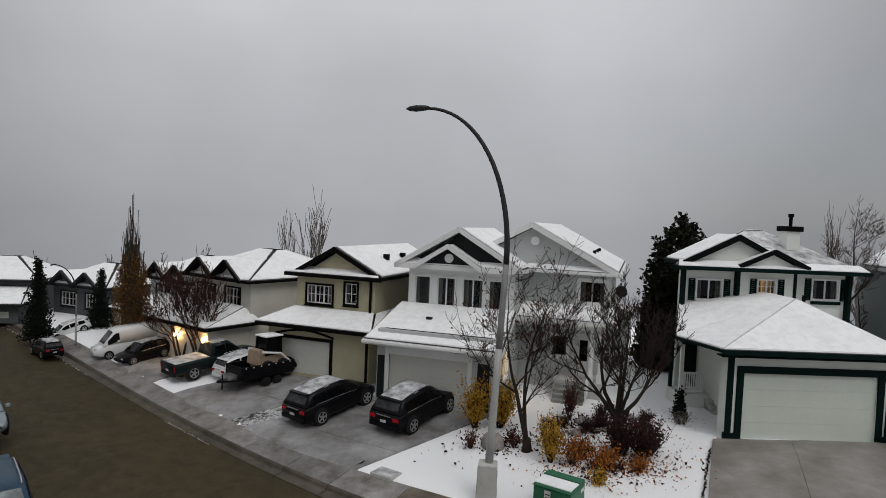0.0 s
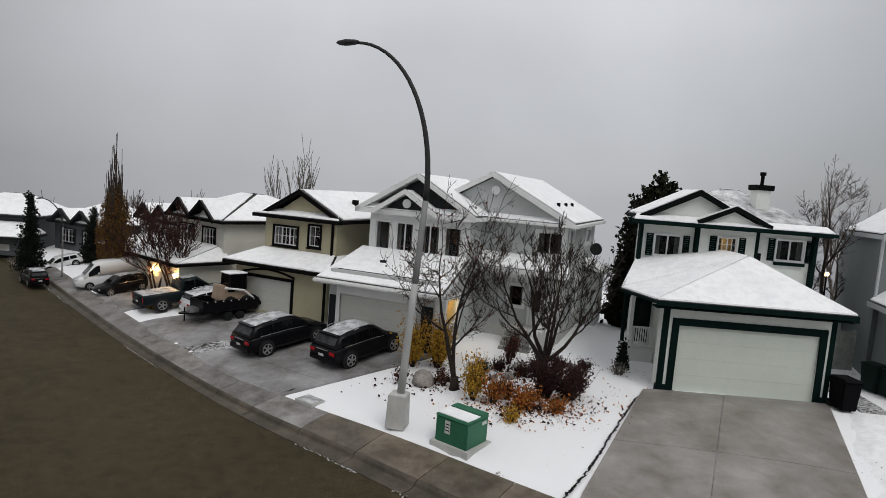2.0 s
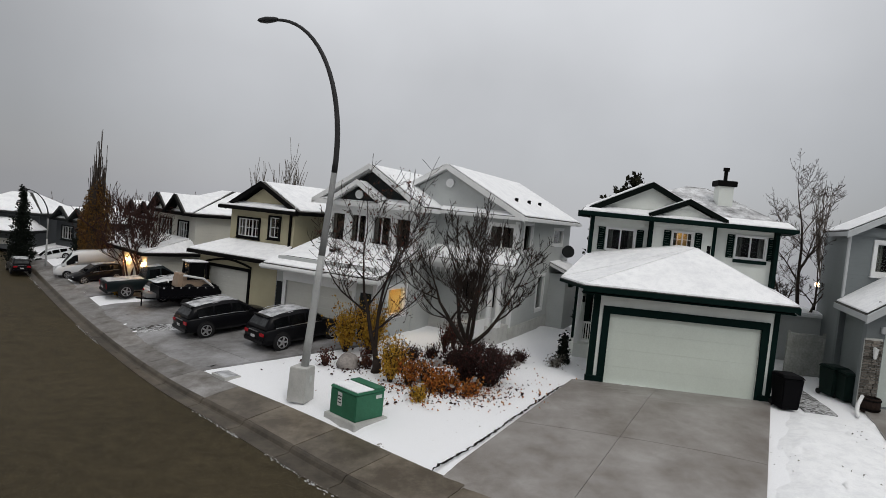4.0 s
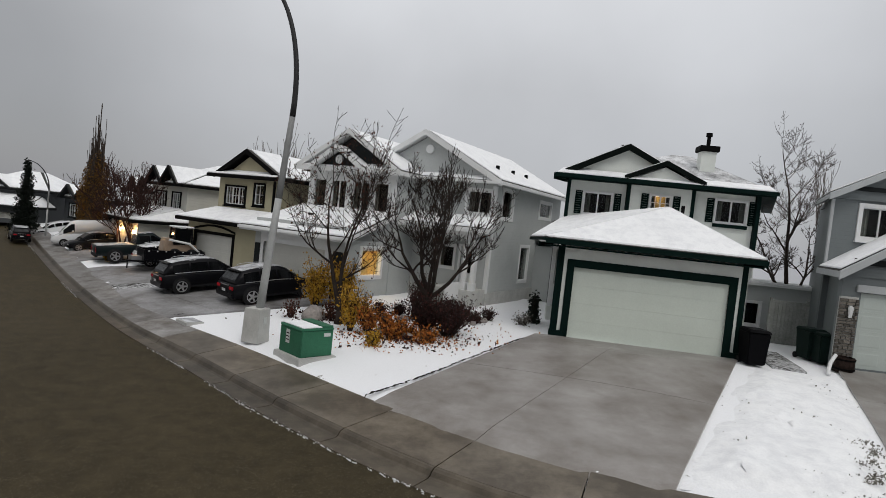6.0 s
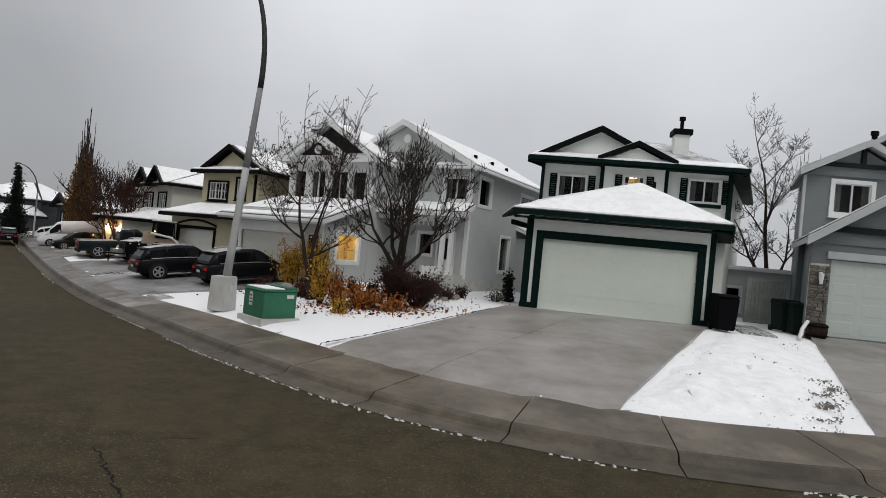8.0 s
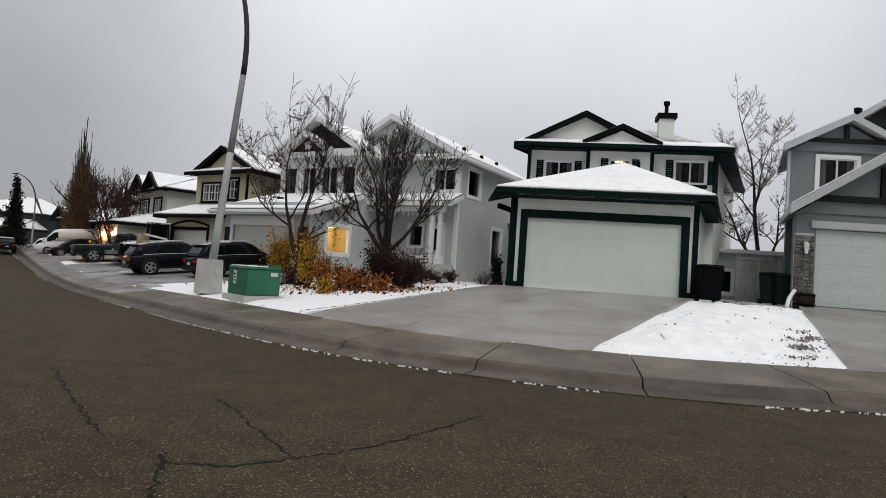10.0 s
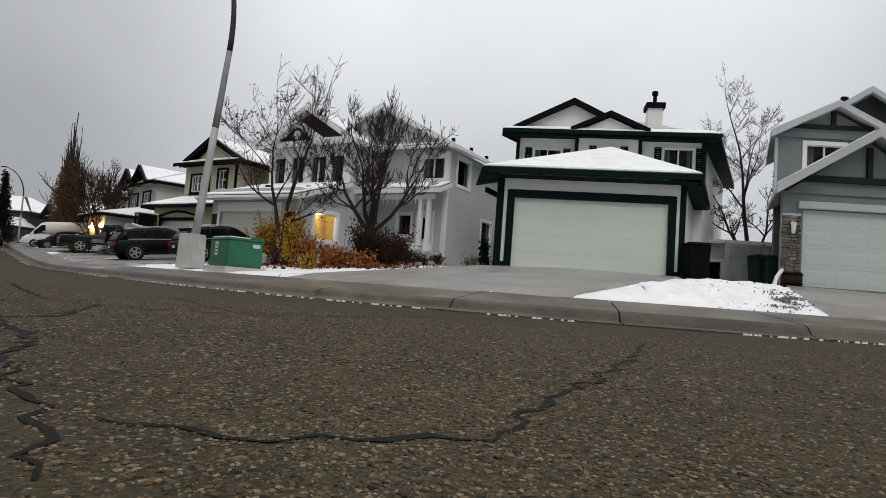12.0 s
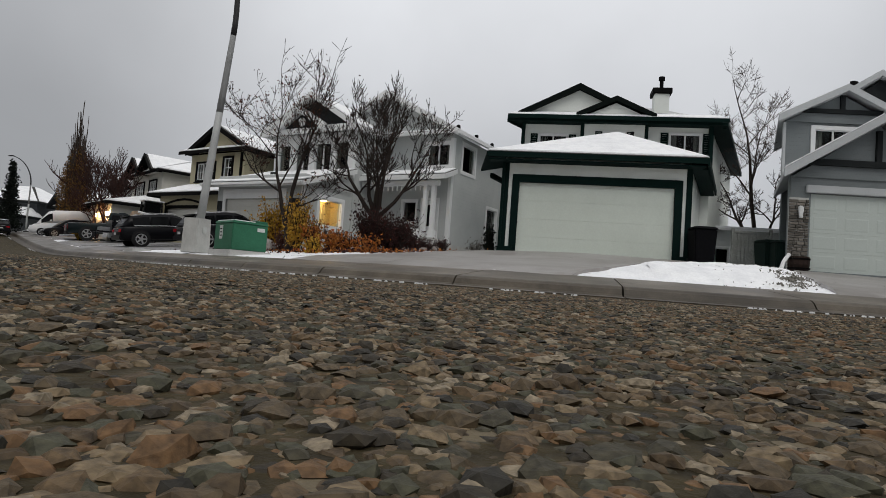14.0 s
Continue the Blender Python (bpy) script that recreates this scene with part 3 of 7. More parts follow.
def slab_piece(a, b, profile):
    s = Shape()
    n = len(profile)
    idx = sorted({a, (a + b) // 2, b})
    for q, i in enumerate(idx):
        x, y = LINE[i]
        z = road_level(x)
        shift = (0.012 if q == 0 else -0.012 if q == len(idx) - 1 else 0.0)
        x, y = x + TANG[i, 0] * shift, y + TANG[i, 1] * shift
        w = slim(x)
        for o, l in profile:
            s.v.append((x + NORM[i, 0] * o * w, y + NORM[i, 1] * o * w, z + l))
        for o, l in profile:
            s.v.append((x + NORM[i, 0] * o * w, y + NORM[i, 1] * o * w, z - 0.1))
    m2 = 2 * n
    for q in range(len(idx) - 1):
        for j in range(n - 1):
            s.f.append((q * m2 + j, q * m2 + j + 1, (q + 1) * m2 + j + 1, (q + 1) * m2 + j))
        s.f.append((q * m2 + n - 1, q * m2 + m2 - 1, (q + 1) * m2 + m2 - 1, (q + 1) * m2 + n - 1))
        s.f.append((q * m2, (q + 1) * m2, (q + 1) * m2 + n, q * m2 + n))
    for q in (0, len(idx) - 1):
        for j in range(n - 1):
            s.f.append((q * m2 + j, q * m2 + j + 1, q * m2 + n + j + 1, q * m2 + n + j))
    return s


arc = np.concatenate([[0], np.cumsum(np.linalg.norm(np.diff(LINE, axis=0), axis=1))])
near_i = int(np.argmin((LINE[:, 0] - 11.3) ** 2 + (LINE[:, 1] - 8.9) ** 2))
a0 = arc[near_i]
cuts = [int(np.argmin(abs(arc - (a0 + 2.25 * k)))) for k in range(-28, 12)]
dust = random.Random(4)
for c0, c1 in zip(cuts, cuts[1:]):
    if c1 > c0:
        part("kerb", slab_piece(c0, c1, KERB_PROFILE), GUTTER, pavement)
        part("slab", slab_piece(c0, c1, SLAB_PROFILE), DUSTY_WALK if dust.random() < smooth_step(3.0, -9.0, LINE[c0, 0]) else WALK, pavement)


def drive_level(x, y):
    """Poured flush with the pavement's back edge, a little proud of the lawn."""
    s, r = side(x, y)
    if s > 0:
        return ground(x, y) + 0.012 + 0.055 * smooth_step(0.0, 0.7, s)
    return r + BACK_Z + 0.012 + 0.22 * s


def draped(outline, lift, thick=0.12, cell=0.5, level=None):
    """A sheet over a four-cornered outline that follows the ground."""
    a, b, c, d = [Vector((*q, 0)) for q in outline]
    nu = max(2, int(max((b - a).length, (c - d).length) / cell))
    nv = max(2, int(max((d - a).length, (c - b).length) / cell))
    s = Shape()
    for j in range(nv + 1):
        for i in range(nu + 1):
            u, v = i / nu, j / nv
            p = (a * (1 - u) + b * u) * (1 - v) + (d * (1 - u) + c * u) * v
            s.v.append((p.x, p.y, (level or ground)(p.x, p.y) + lift))
    for j in range(nv):
        for i in range(nu):
            s.f.append((j * (nu + 1) + i, j * (nu + 1) + i + 1, (j + 1) * (nu + 1) + i + 1, (j + 1) * (nu + 1) + i))
    rim = [i for i in range(nu + 1)] + [j * (nu + 1) + nu for j in range(1, nv + 1)] + [nv * (nu + 1) + i for i in range(nu - 1, -1, -1)] + [j * (nu + 1) for j in range(nv - 1, 0, -1)]
    base = len(s.v)
    for r in rim:
        x, y, z = s.v[r]
        s.v.append((x, y, z - thick))
    m = len(rim)
    for k in range(m):
        s.f.append((rim[k], base + k, base + (k + 1) % m, rim[(k + 1) % m]))
    return s


def driveway(corners, label, across=2, along=3, cuts=None, mat=FROST):
    """Concrete driveway poured in panels with tooled joints; corners: street left, street right, garage right, garage left."""
    t = thing("driveway", Matrix.Identity(4), label, "driveway", kind="structure")
    a, b, c, d = [Vector((*q, 0)) for q in corners]
    gap = 0.008
    for j in range(along):
        for i in range(across):
            def at(u, v):
                p = (a * (1 - u) + b * u) * (1 - v) + (d * (1 - u) + c * u) * v
                return (p.x, p.y)
            u0, u1, v0, v1 = i / across, (i + 1) / across, j / along, (j + 1) / along
            if cuts:
                u0, u1, v0, v1 = (0, cuts[0], 1)[i], (0, cuts[0], 1)[i + 1], (0, cuts[1], 1)[j], (0, cuts[1], 1)[j + 1]
            gu, gv = gap / max((b - a).length, 1), gap / max((d - a).length, 1)
            part("panel", draped([at(u0 + gu, v0 + gv), at(u1 - gu, v0 + gv), at(u1 - gu, v1 - gv), at(u0 + gu, v1 - gv)], 0.0, cell=0.25, level=drive_level), mat, t)


driveway([(4.45, 11.5), (10.5, 8.6), (15.55, 18.2), (9.0, 18.7)], "frosted grey concrete double driveway with joints", 2, 2, (0.44, 0.5))
driveway([(15.0, 8.7), (22.2, 10.2), (25.0, 18.7), (18.9, 18.7)], "dusted grey concrete driveway beside a snowy strip")
driveway([(-8.5, 22.0), (-4.1, 18.0), (1.6, 21.9), (-3.2, 24.3)], "snow-dusted concrete driveway under parked cars", mat=DUSTY_DRIVE)
driveway([(-12.0, 25.5), (-9.0, 22.6), (-3.7, 25.9), (-8.2, 28.4)], "snow-dusted concrete driveway under a trailer", 2, 2, mat=DUSTY_DRIVE)
driveway([(-15.4, 28.9), (-13.3, 26.8), (-9.6, 30.6), (-11.8, 32.6)], "snow-dusted concrete driveway", 2, 2, mat=DUSTY_DRIVE)


solid("gravel_strip", draped([(-9.2, 22.75), (-8.4, 21.9), (-3.15, 24.35), (-3.75, 26.0)], -0.012, cell=0.25, level=drive_level), GRAVEL, "strip of gravel dusted with snow between two driveways", "gravel", kind="structure")


solid("gravel_bed", draped([(16.35, 17.6), (17.35, 17.5), (17.9, 20.6), (16.9, 20.8)], 0.06, cell=0.25), GRAVEL, "dirt and gravel showing through snow beside a garage", "gravel", kind="structure")


# ---- parts of houses (local frame: x along the front, y inwards, z up) ----
def window(parent, x0, x1, z0, z1, y, trim, trim_w=0.09, mullions=1, bars=0, sill=True, sash=None, lit=False, curtain=True, depth=0.22):
    """A window set in its opening: trim, sash frame, panes, sill and a room box, coloured near-black for shade unless
    lit.
    """
    s = Shape().border(x0 - trim_w, x1 + trim_w, z0 - trim_w, z1 + trim_w, trim_w + 0.005, y - 0.035, y + 0.02)
    w = part("window", s, trim, parent)
    sash = sash or WHITE_TRIM
    s = Shape().border(x0, x1, z0, z1, 0.045, y + 0.02, y + 0.09)
    n = mullions + 1
    for i in range(1, n):
        x = x0 + (x1 - x0) * i / n
        s.box(x - 0.025, x + 0.025, y + 0.021, y + 0.088, z0 + 0.045, z1 - 0.045)
    for i in range(1, bars + 1):
        z = z0 + (z1 - z0) * i / (bars + 1)
        s.box(x0 + 0.045, x1 - 0.045, y + 0.03, y + 0.06, z - 0.012, z + 0.012)
    if bars:
        for i in range(n):
            x = x0 + (x1 - x0) * (i + 0.5) / n
            s.box(x - 0.012, x + 0.012, y + 0.032, y + 0.058, z0 + 0.045, z1 - 0.045)
    part("window_frame", s, sash, w)
    for i in range(n):
        a, b = x0 + (x1 - x0) * i / n, x0 + (x1 - x0) * (i + 1) / n
        p = part("pane", Shape().box(a + 0.03, b - 0.03, y + 0.062, y + 0.068, z0 + 0.03, z1 - 0.03), GLASS, w)
        p.visible_shadow = False
    if sill:
        part("window_sill", Shape().box(x0 - trim_w - 0.03, x1 + trim_w + 0.03, y - 0.08, y + 0.02, z0 - trim_w - 0.05, z0 - trim_w), trim, w)
    k = 0.08
    back = Shape().box(x0 - k, x1 + k, y + 0.7, y + 0.72, z0 - k, z1 + k)
    back.box(x0 - k - 0.02, x0 - k, y + 0.24, y + 0.72, z0 - k, z1 + k).box(x1 + k, x1 + k + 0.02, y + 0.24, y + 0.72, z0 - k, z1 + k)
    back.box(x0 - k, x1 + k, y + 0.24, y + 0.7, z0 - k - 0.02, z0 - k).box(x0 - k, x1 + k, y + 0.24, y + 0.7, z1 + k, z1 + k + 0.02)
    part("room", back, WARM_ROOM if lit else ROOM_SHADE, w)
    if curtain:
        c = Shape()
        for (a, b) in ((x0 + 0.02, x0 + (x1 - x0) * 0.24), (x1 - (x1 - x0) * 0.2, x1 - 0.02)):
            k = 6
            for i in range(k):
                u0, u1 = a + (b - a) * i / k, a + (b - a) * (i + 1) / k
                off = 0.03 * (i % 2)
                c.add([(u0, y + 0.16 + off, z0), (u1, y + 0.19 - off, z0), (u1, y + 0.19 - off, z1), (u0, y + 0.16 + off, z1)], [(0, 1, 2, 3)])
        part("curtain", c, CURTAIN, w)
    if lit:
        part("bulb", Shape().tube([((x0 + x1) / 2, y + 0.42, z1 - 0.02), ((x0 + x1) / 2, y + 0.42, z1 + 0.06)], [0.16, 0.10], 10), SOFT_GLOW if bars else ROOM_GLOW, w, "warm glowing lamp shade")
    return w


def garage_door(parent, x0, x1, z0, z1, y, paint, sections=4, columns=4):
    d = part("garage_door", Shape().box(x0, x1, y + 0.08, y + 0.11, z0, z1), paint, parent)
    h = (z1 - z0) / sections
    for k in range(sections):
        s = Shape().box(x0, x1, y + 0.045, y + 0.078, z0 + k * h + 0.0015, z0 + (k + 1) * h - 0.0015)
        cw = (x1 - x0) / columns
        for c in range(columns if columns > 1 else 0):
            a, b, lo, hi = x0 + c * cw + 0.12, x0 + (c + 1) * cw - 0.12, z0 + k * h + 0.1, z0 + (k + 1) * h - 0.1
            s.add([(a, y + 0.045, lo), (b, y + 0.045, lo), (b, y + 0.045, hi), (a, y + 0.045, hi), (a + 0.04, y + 0.039, lo + 0.04), (b - 0.04, y + 0.039, lo + 0.04), (b - 0.04, y + 0.039, hi - 0.04), (a + 0.04, y + 0.039, hi - 0.04)],
                  [(0, 1, 5, 4), (1, 2, 6, 5), (2, 3, 7, 6), (3, 0, 4, 7), (4, 5, 6, 7)])
        part("door_panel", s, paint, d)
    part("rubber_seal", Shape().box(x0, x1, y + 0.03, y + 0.1, z0 - 0.03, z0 + 0.002), BLACK_TRIM, d)
    return d


def roof(parent, faces, trim, snow=0.05, inset=0.10, thick=0.16, thin=()):
    """Roof planes: boarding with painted edges, shingles, and snow lying on them."""
    s, sh = Shape(), Shape()
    for f in faces:
        s.slab(f, thick)
        sh.slab(f, 0.012, 0.016, 0.02)
    r = part("roof", s, trim, parent)
    part("shingles", sh, SHINGLE, r)
    if snow:
        sn = Shape()
        for i, f in enumerate(faces):
            if i in thin:
                part("snow_dust", Shape().slab(f, 0.008, 0.026, 0.04), DUSTED, r, "shingles thinly dusted with snow")
                continue
            sn.slab(f, snow, 0.018 + snow, inset)
        part("snow_cover", sn, SNOW, r, "thin layer of snow", bevel=0.02)
    return r


def gable_faces(x0, x1, y0, y1, z0, apex_x, apex_z):
    return [[(x0, y0, z0), (apex_x, y0, apex_z), (apex_x, y1, apex_z), (x0, y1, z0)], [(x1, y0, z0), (x1, y1, z0), (apex_x, y1, apex_z), (apex_x, y0, apex_z)]]


def gable_wall(parent, x0, x1, z0, apex_x, apex_z, y0, y1, mat, name="gable"):
    n = 3
    vs = [(x0, y0, z0), (x1, y0, z0), (apex_x, y0, apex_z), (x0, y1, z0), (x1, y1, z0), (apex_x, y1, apex_z)]
    return part(name, Shape().add(vs, [(0, 1, 2), (5, 4, 3), (0, 3, 4, 1), (1, 4, 5, 2), (2, 5, 3, 0)]), mat, parent)


def rake(parent, x0, z0, ax, az, x1, z1, y, mat, w=0.24, name="barge_board", thick=0.06):
    """Barge boards along the two slopes of a gable."""
    for (p, q) in (((x0, z0), (ax, az)), ((ax, az), (x1, z1))):
        vs = []
        for yy in (y - thick, y):
            vs += [(p[0], yy, p[1]), (q[0], yy, q[1]), (q[0], yy, q[1] - w), (p[0], yy, p[1] - w)]
        part(name, Shape().add(vs, [(0, 1, 2, 3), (7, 6, 5, 4), (0, 4, 5, 1), (1, 5, 6, 2), (2, 6, 7, 3), (3, 7, 4, 0)]), mat, parent)


def box_walls(parent, x0, x1, y0, y1, z0, z1, mat, front=(), right=(), left=(), th=0.2, back=True, name="wall"):
    """Four walls with thickness; openings in the front as (x, x, z, z), in the sides as (y, y, z, z)."""
    part(name, Shape().wall(x0, x1, z0, z1, y0, y0 + th, front), mat, parent)
    for holes, a, b in ((right, x1 - th, x1), (left, x0, x0 + th)):
        s = Shape().wall(y0 + th, y1, z0, z1, -b, -a, holes)
        s.v = [(-v[1], v[0], v[2]) for v in s.v]
        part(name, s, mat, parent)
    if back:
        part(name, Shape().box(x0 + th, x1 - th, y1 - th, y1, z0, z1), mat, parent)
    part("ceiling_deck", Shape().box(x0 + th, x1 - th, y0 + th, y1 - th, z1 - 0.1, z1), ROOM_SHADE, parent)


def side_window(parent, y0, y1, z0, z1, x, trim, **kw):
    """A window in the wall that faces +x, built flat and turned."""
    w = window(parent, y0, y1, z0, z1, 0.0, trim, **kw)
    m = Matrix(((0, -1, 0, x), (1, 0, 0, 0), (0, 0, 1, 0), (0, 0, 0, 1)))
    for o in (w, *w.children):
        o.data.transform(m)
    return w


def downpipe(parent, x, y, z0, z1, mat, r=0.045):
    part("downpipe", Shape().box(x - r, x + r, y - 2 * r, y, z0, z1), mat, parent)


def gutter(parent, x0, x1, y, z, mat):
    part("gutter", Shape().hull([(x0, y - 0.11), (x1, y - 0.11), (x1, y), (x0, y)], z - 0.12, z), mat, parent, bevel=0.02)


# ---- white house with green trim ----
def white_house():
    h = thing("house", pose(10.07, 18.75, 0, 0, 0, -5), "white stucco two-storey house with dark green trim and snowy roof", "house")
    F = 1.17
    # garage block
    part("wall", Shape().wall(-0.5, 5.45, 0.5, 4.45, 0.0, 0.2, [(0.0, 4.97, F, 3.60)]), WHITE_STUCCO, h)
    part("wall", Shape().box(-0.5, -0.3, 0.2, 0.7, 0.5, 4.45), WHITE_STUCCO, h)
    part("wall", Shape().box(-0.3, 0.9, 0.5, 0.7, 0.5, 4.45), WHITE_STUCCO, h)
    part("wall", Shape().box(0.7, 0.9, 0.7, 5.0, 0.5, 4.45), WHITE_STUCCO, h)
    part("wall", Shape().hull([(5.25, 0.2), (5.45, 0.2), (6.88, 5.0), (6.68, 5.0)], 0.5, 4.45), WHITE_STUCCO, h)
    garage_door(h, 0.0, 4.97, F + 0.02, 3.60, 0.02, DOOR_WHITE, 4, 1)
    s = Shape().box(-0.24, 0.0, -0.06, 0.06, F - 0.05, 3.86).box(4.97, 5.21, -0.06, 0.06, F - 0.05, 3.86).box(0.0, 4.97, -0.06, 0.06, 3.60, 3.86)
    part("door_surround", s, GREEN_TRIM, h, bevel=0.01)
    part("door_surround_foot", Shape().box(-0.62, -0.1, -0.12, 0.1, 0.6, 1.42), GREEN_TRIM, h, bevel=0.015)
    part("door_surround_foot", Shape().box(5.07, 5.58, -0.12, 0.1, 0.6, 1.42), GREEN_TRIM, h, bevel=0.015)
    part("corner_board", Shape().box(-0.54, -0.36, -0.03, 0.0, 1.42, 4.35), GREEN_TRIM, h)
    part("corner_board", Shape().box(5.32, 5.49, -0.03, 0.0, 1.42, 4.35), GREEN_TRIM, h)
    part("fascia", Shape().box(-1.05, 5.8, -0.56, -0.50, 4.33, 4.48), GREEN_TRIM, h)
    part("fascia", Shape().hull([(5.80, -0.56), (5.87, -0.56), (7.5, 5.0), (7.43, 5.0)], 4.27, 4.48), GREEN_TRIM, h)
    part("soffit", Shape().box(-1.03, 5.78, -0.49, 0.0, 4.24, 4.28).hull([(5.46, 0.0), (5.95, 0.0), (7.42, 5.0), (6.9, 5.0)], 4.24, 4.28), GREEN_TRIM, h)
    ap = (3.35, 2.55, 6.02)
    rb = (3.35, 5.0, 6.02)
    roof(h, [[(-1.1, -0.55, 4.5), (5.85, -0.55, 4.5), ap], [(5.85, -0.55, 4.5), (7.48, 5.0, 4.5), rb, ap], [(-1.1, -0.55, 4.5), ap, (-1.6, 2.2, 4.42)], [ap, rb, (-0.35, 5.0, 5.35), (-1.6, 2.2, 4.42)]], GREEN_TRIM, 0.06, 0.03, 0.09)
    part("roof_vent", Shape().tube([(3.9, 2.9, 5.7), (3.9, 2.9, 6.18)], [0.07, 0.07], 8), BLACK_TRIM, h)
    # upper storey
    H = [(0.42, 1.55, 5.62, 6.52), (3.02, 3.82, 5.72, 6.62), (5.62, 6.80, 5.80, 6.70)]
    part("wall", Shape().wall(-0.3, 7.2, 1.0, 7.05, 5.0, 5.2, [H[0], H[2], H[1]]), WHITE_STUCCO, h)
    part("wall", Shape().hull([(7.0, 5.2), (7.2, 5.2), (10.3, 13.6), (10.1, 13.6)], 1.0, 7.05), WHITE_STUCCO, h)
    part("wall", Shape().hull([(-0.3, 5.2), (-0.1, 5.2), (4.7, 13.6), (4.5, 13.6)], 1.0, 7.05), WHITE_STUCCO, h)
    part("wall", Shape().box(4.7, 10.1, 13.4, 13.6, 1.0, 7.05), WHITE_STUCCO, h)
    part("ceiling_deck", Shape().hull([(-0.1, 5.2), (7.0, 5.2), (10.0, 13.4), (4.6, 13.4)], 6.95, 7.05), ROOM_SHADE, h)
    part("bay", Shape().wall(2.2, 4.6, 4.6, 7.05, 4.75, 4.999, [H[1]]), WHITE_STUCCO, h)
    for i, (a, b, c, d) in enumerate(H):
        y = 4.73 if i == 1 else 4.98
        window(h, a, b, c, d, y, WHITE_TRIM, 0.05, mullions=1, bars=2 if i == 1 else 0, sill=False, lit=(i == 1))
        part("flower_box", Shape().box(a - 0.06, b + 0.06, y - 0.12, y - 0.002, c - 0.2, c - 0.06), GREEN_TRIM, h, bevel=0.01)
        for (p, q) in ((a - 0.36, a - 0.08), (b + 0.08, b + 0.36)):
            sh = Shape().border(p, q, c - 0.03, d + 0.03, 0.05, y - 0.03, y - 0.001)
            k = 9
            for n in range(k):
                z = c + 0.03 + (d - c - 0.06) * n / k
                sh.add([(p + 0.05, y - 0.025, z), (q - 0.05, y - 0.025, z), (q - 0.05, y - 0.005, z + 0.085), (p + 0.05, y - 0.005, z + 0.085)], [(0, 1, 2, 3)])
            part("shutter", sh, GREEN_TRIM, h, "dark green louvred shutter")
    for x in (-0.32, 2.08, 4.6, 7.08):
        part("trim_board", Shape().box(x, x + 0.14, 4.72, 4.99, 4.7 if x > 0 else 5.2, 7.0), GREEN_TRIM, h)
    # main roof: hip with two front gables
    e, pk = 7.12, 8.75
    roof(h, [[(-0.85, 4.45, e), (7.6, 4.45, e), (5.2, 8.3, pk), (4.2, 8.3, pk)], [(7.6, 4.45, e), (11.0, 14.3, e), (6.6, 10.5, pk), (5.2, 8.3, pk)], [(4.2, 14.3, e), (-0.85, 4.45, e), (4.2, 8.3, pk), (5.6, 10.5, pk)], [(11.0, 14.3, e), (4.2, 14.3, e), (5.6, 10.5, pk), (6.6, 10.5, pk)], [(4.2, 8.3, pk), (5.2, 8.3, pk), (6.6, 10.5, pk), (5.6, 10.5, pk)]], GREEN_TRIM, 0.05, 0.12, 0.16, thin=(0, 1))
    part("fascia", Shape().box(-0.87, 7.62, 4.40, 4.45, 6.94, 7.14).hull([(7.6, 4.45), (7.67, 4.45), (11.07, 14.3), (11.0, 14.3)], 6.93, 7.14).hull([(-0.92, 4.45), (-0.86, 4.45), (4.2, 14.3), (4.14, 14.3)], 6.88, 7.14), GREEN_TRIM, h)
    part("soffit", Shape().box(-0.85, 7.6, 4.46, 5.0, 6.96, 7.0).hull([(7.2, 5.0), (7.8, 5.0), (10.95, 14.2), (10.3, 14.2)], 6.96, 7.0), GREEN_TRIM, h)
    # snowy skirt roof along the front, under the gables
    roof(h, [[(-0.85, 4.12, 7.10), (7.6, 4.12, 7.10), (7.45, 4.62, 7.34), (-0.62, 4.62, 7.34)]], GREEN_TRIM, 0.045, 0.03, 0.10)
    part("fascia", Shape().box(-0.88, 7.63, 4.07, 4.118, 6.97, 7.12), GREEN_TRIM, h)
    gable_wall(h, -0.2, 4.1, 7.28, 1.95, 8.32, 4.66, 4.78, WHITE_STUCCO)
    roof(h, gable_faces(-0.5, 4.4, 4.45, 6.4, 7.30, 1.95, 8.52), GREEN_TRIM, 0.05, 0.06, 0.14)
    rake(h, -0.5, 7.32, 1.95, 8.54, 4.4, 7.32, 4.45, GABLE_TRIM, 0.25)
    gable_wall(h, 2.3, 4.5, 7.22, 3.4, 7.72, 4.34, 4.44, WHITE_STUCCO)
    roof(h, gable_faces(1.85, 4.95, 4.2, 6.5, 7.24, 3.4, 7.94), GREEN_TRIM, 0.04, 0.05, 0.12)
    rake(h, 1.85, 7.26, 3.4, 7.97, 4.95, 7.26, 4.2, GABLE_TRIM, 0.2)
    # chimney
    part("chimney", Shape().box(5.15, 5.75, 6.3, 6.95, 7.3, 8.78), WHITE_STUCCO, h)
    part("chimney_cap", Shape().box(5.05, 5.85, 6.2, 7.05, 8.78, 9.02), BLACK_TRIM, h, bevel=0.02)
    part("flue", Shape().tube([(5.45, 6.6, 9.0), (5.45, 6.6, 9.45)], [0.08, 0.08], 10).tube([(5.45, 6.6, 9.45), (5.45, 6.6, 9.6)], [0.13, 0.13], 10), BLACK_TRIM, h)
    # porch in the nook beside the garage
    part("porch_floor", Shape().box(-0.64, 0.7, 3.70, 5.0, 0.9, 1.75), WHITE_STUCCO, h)
    fd = part("front_door", Shape().box(-0.15, 0.6, 4.94, 4.99, 1.76, 3.7), GREEN_TRIM, h, "dark green front door")
    part("door_glass", Shape().box(0.05, 0.4, 4.92, 4.939, 2.6, 3.5), CAR_GLASS, fd)
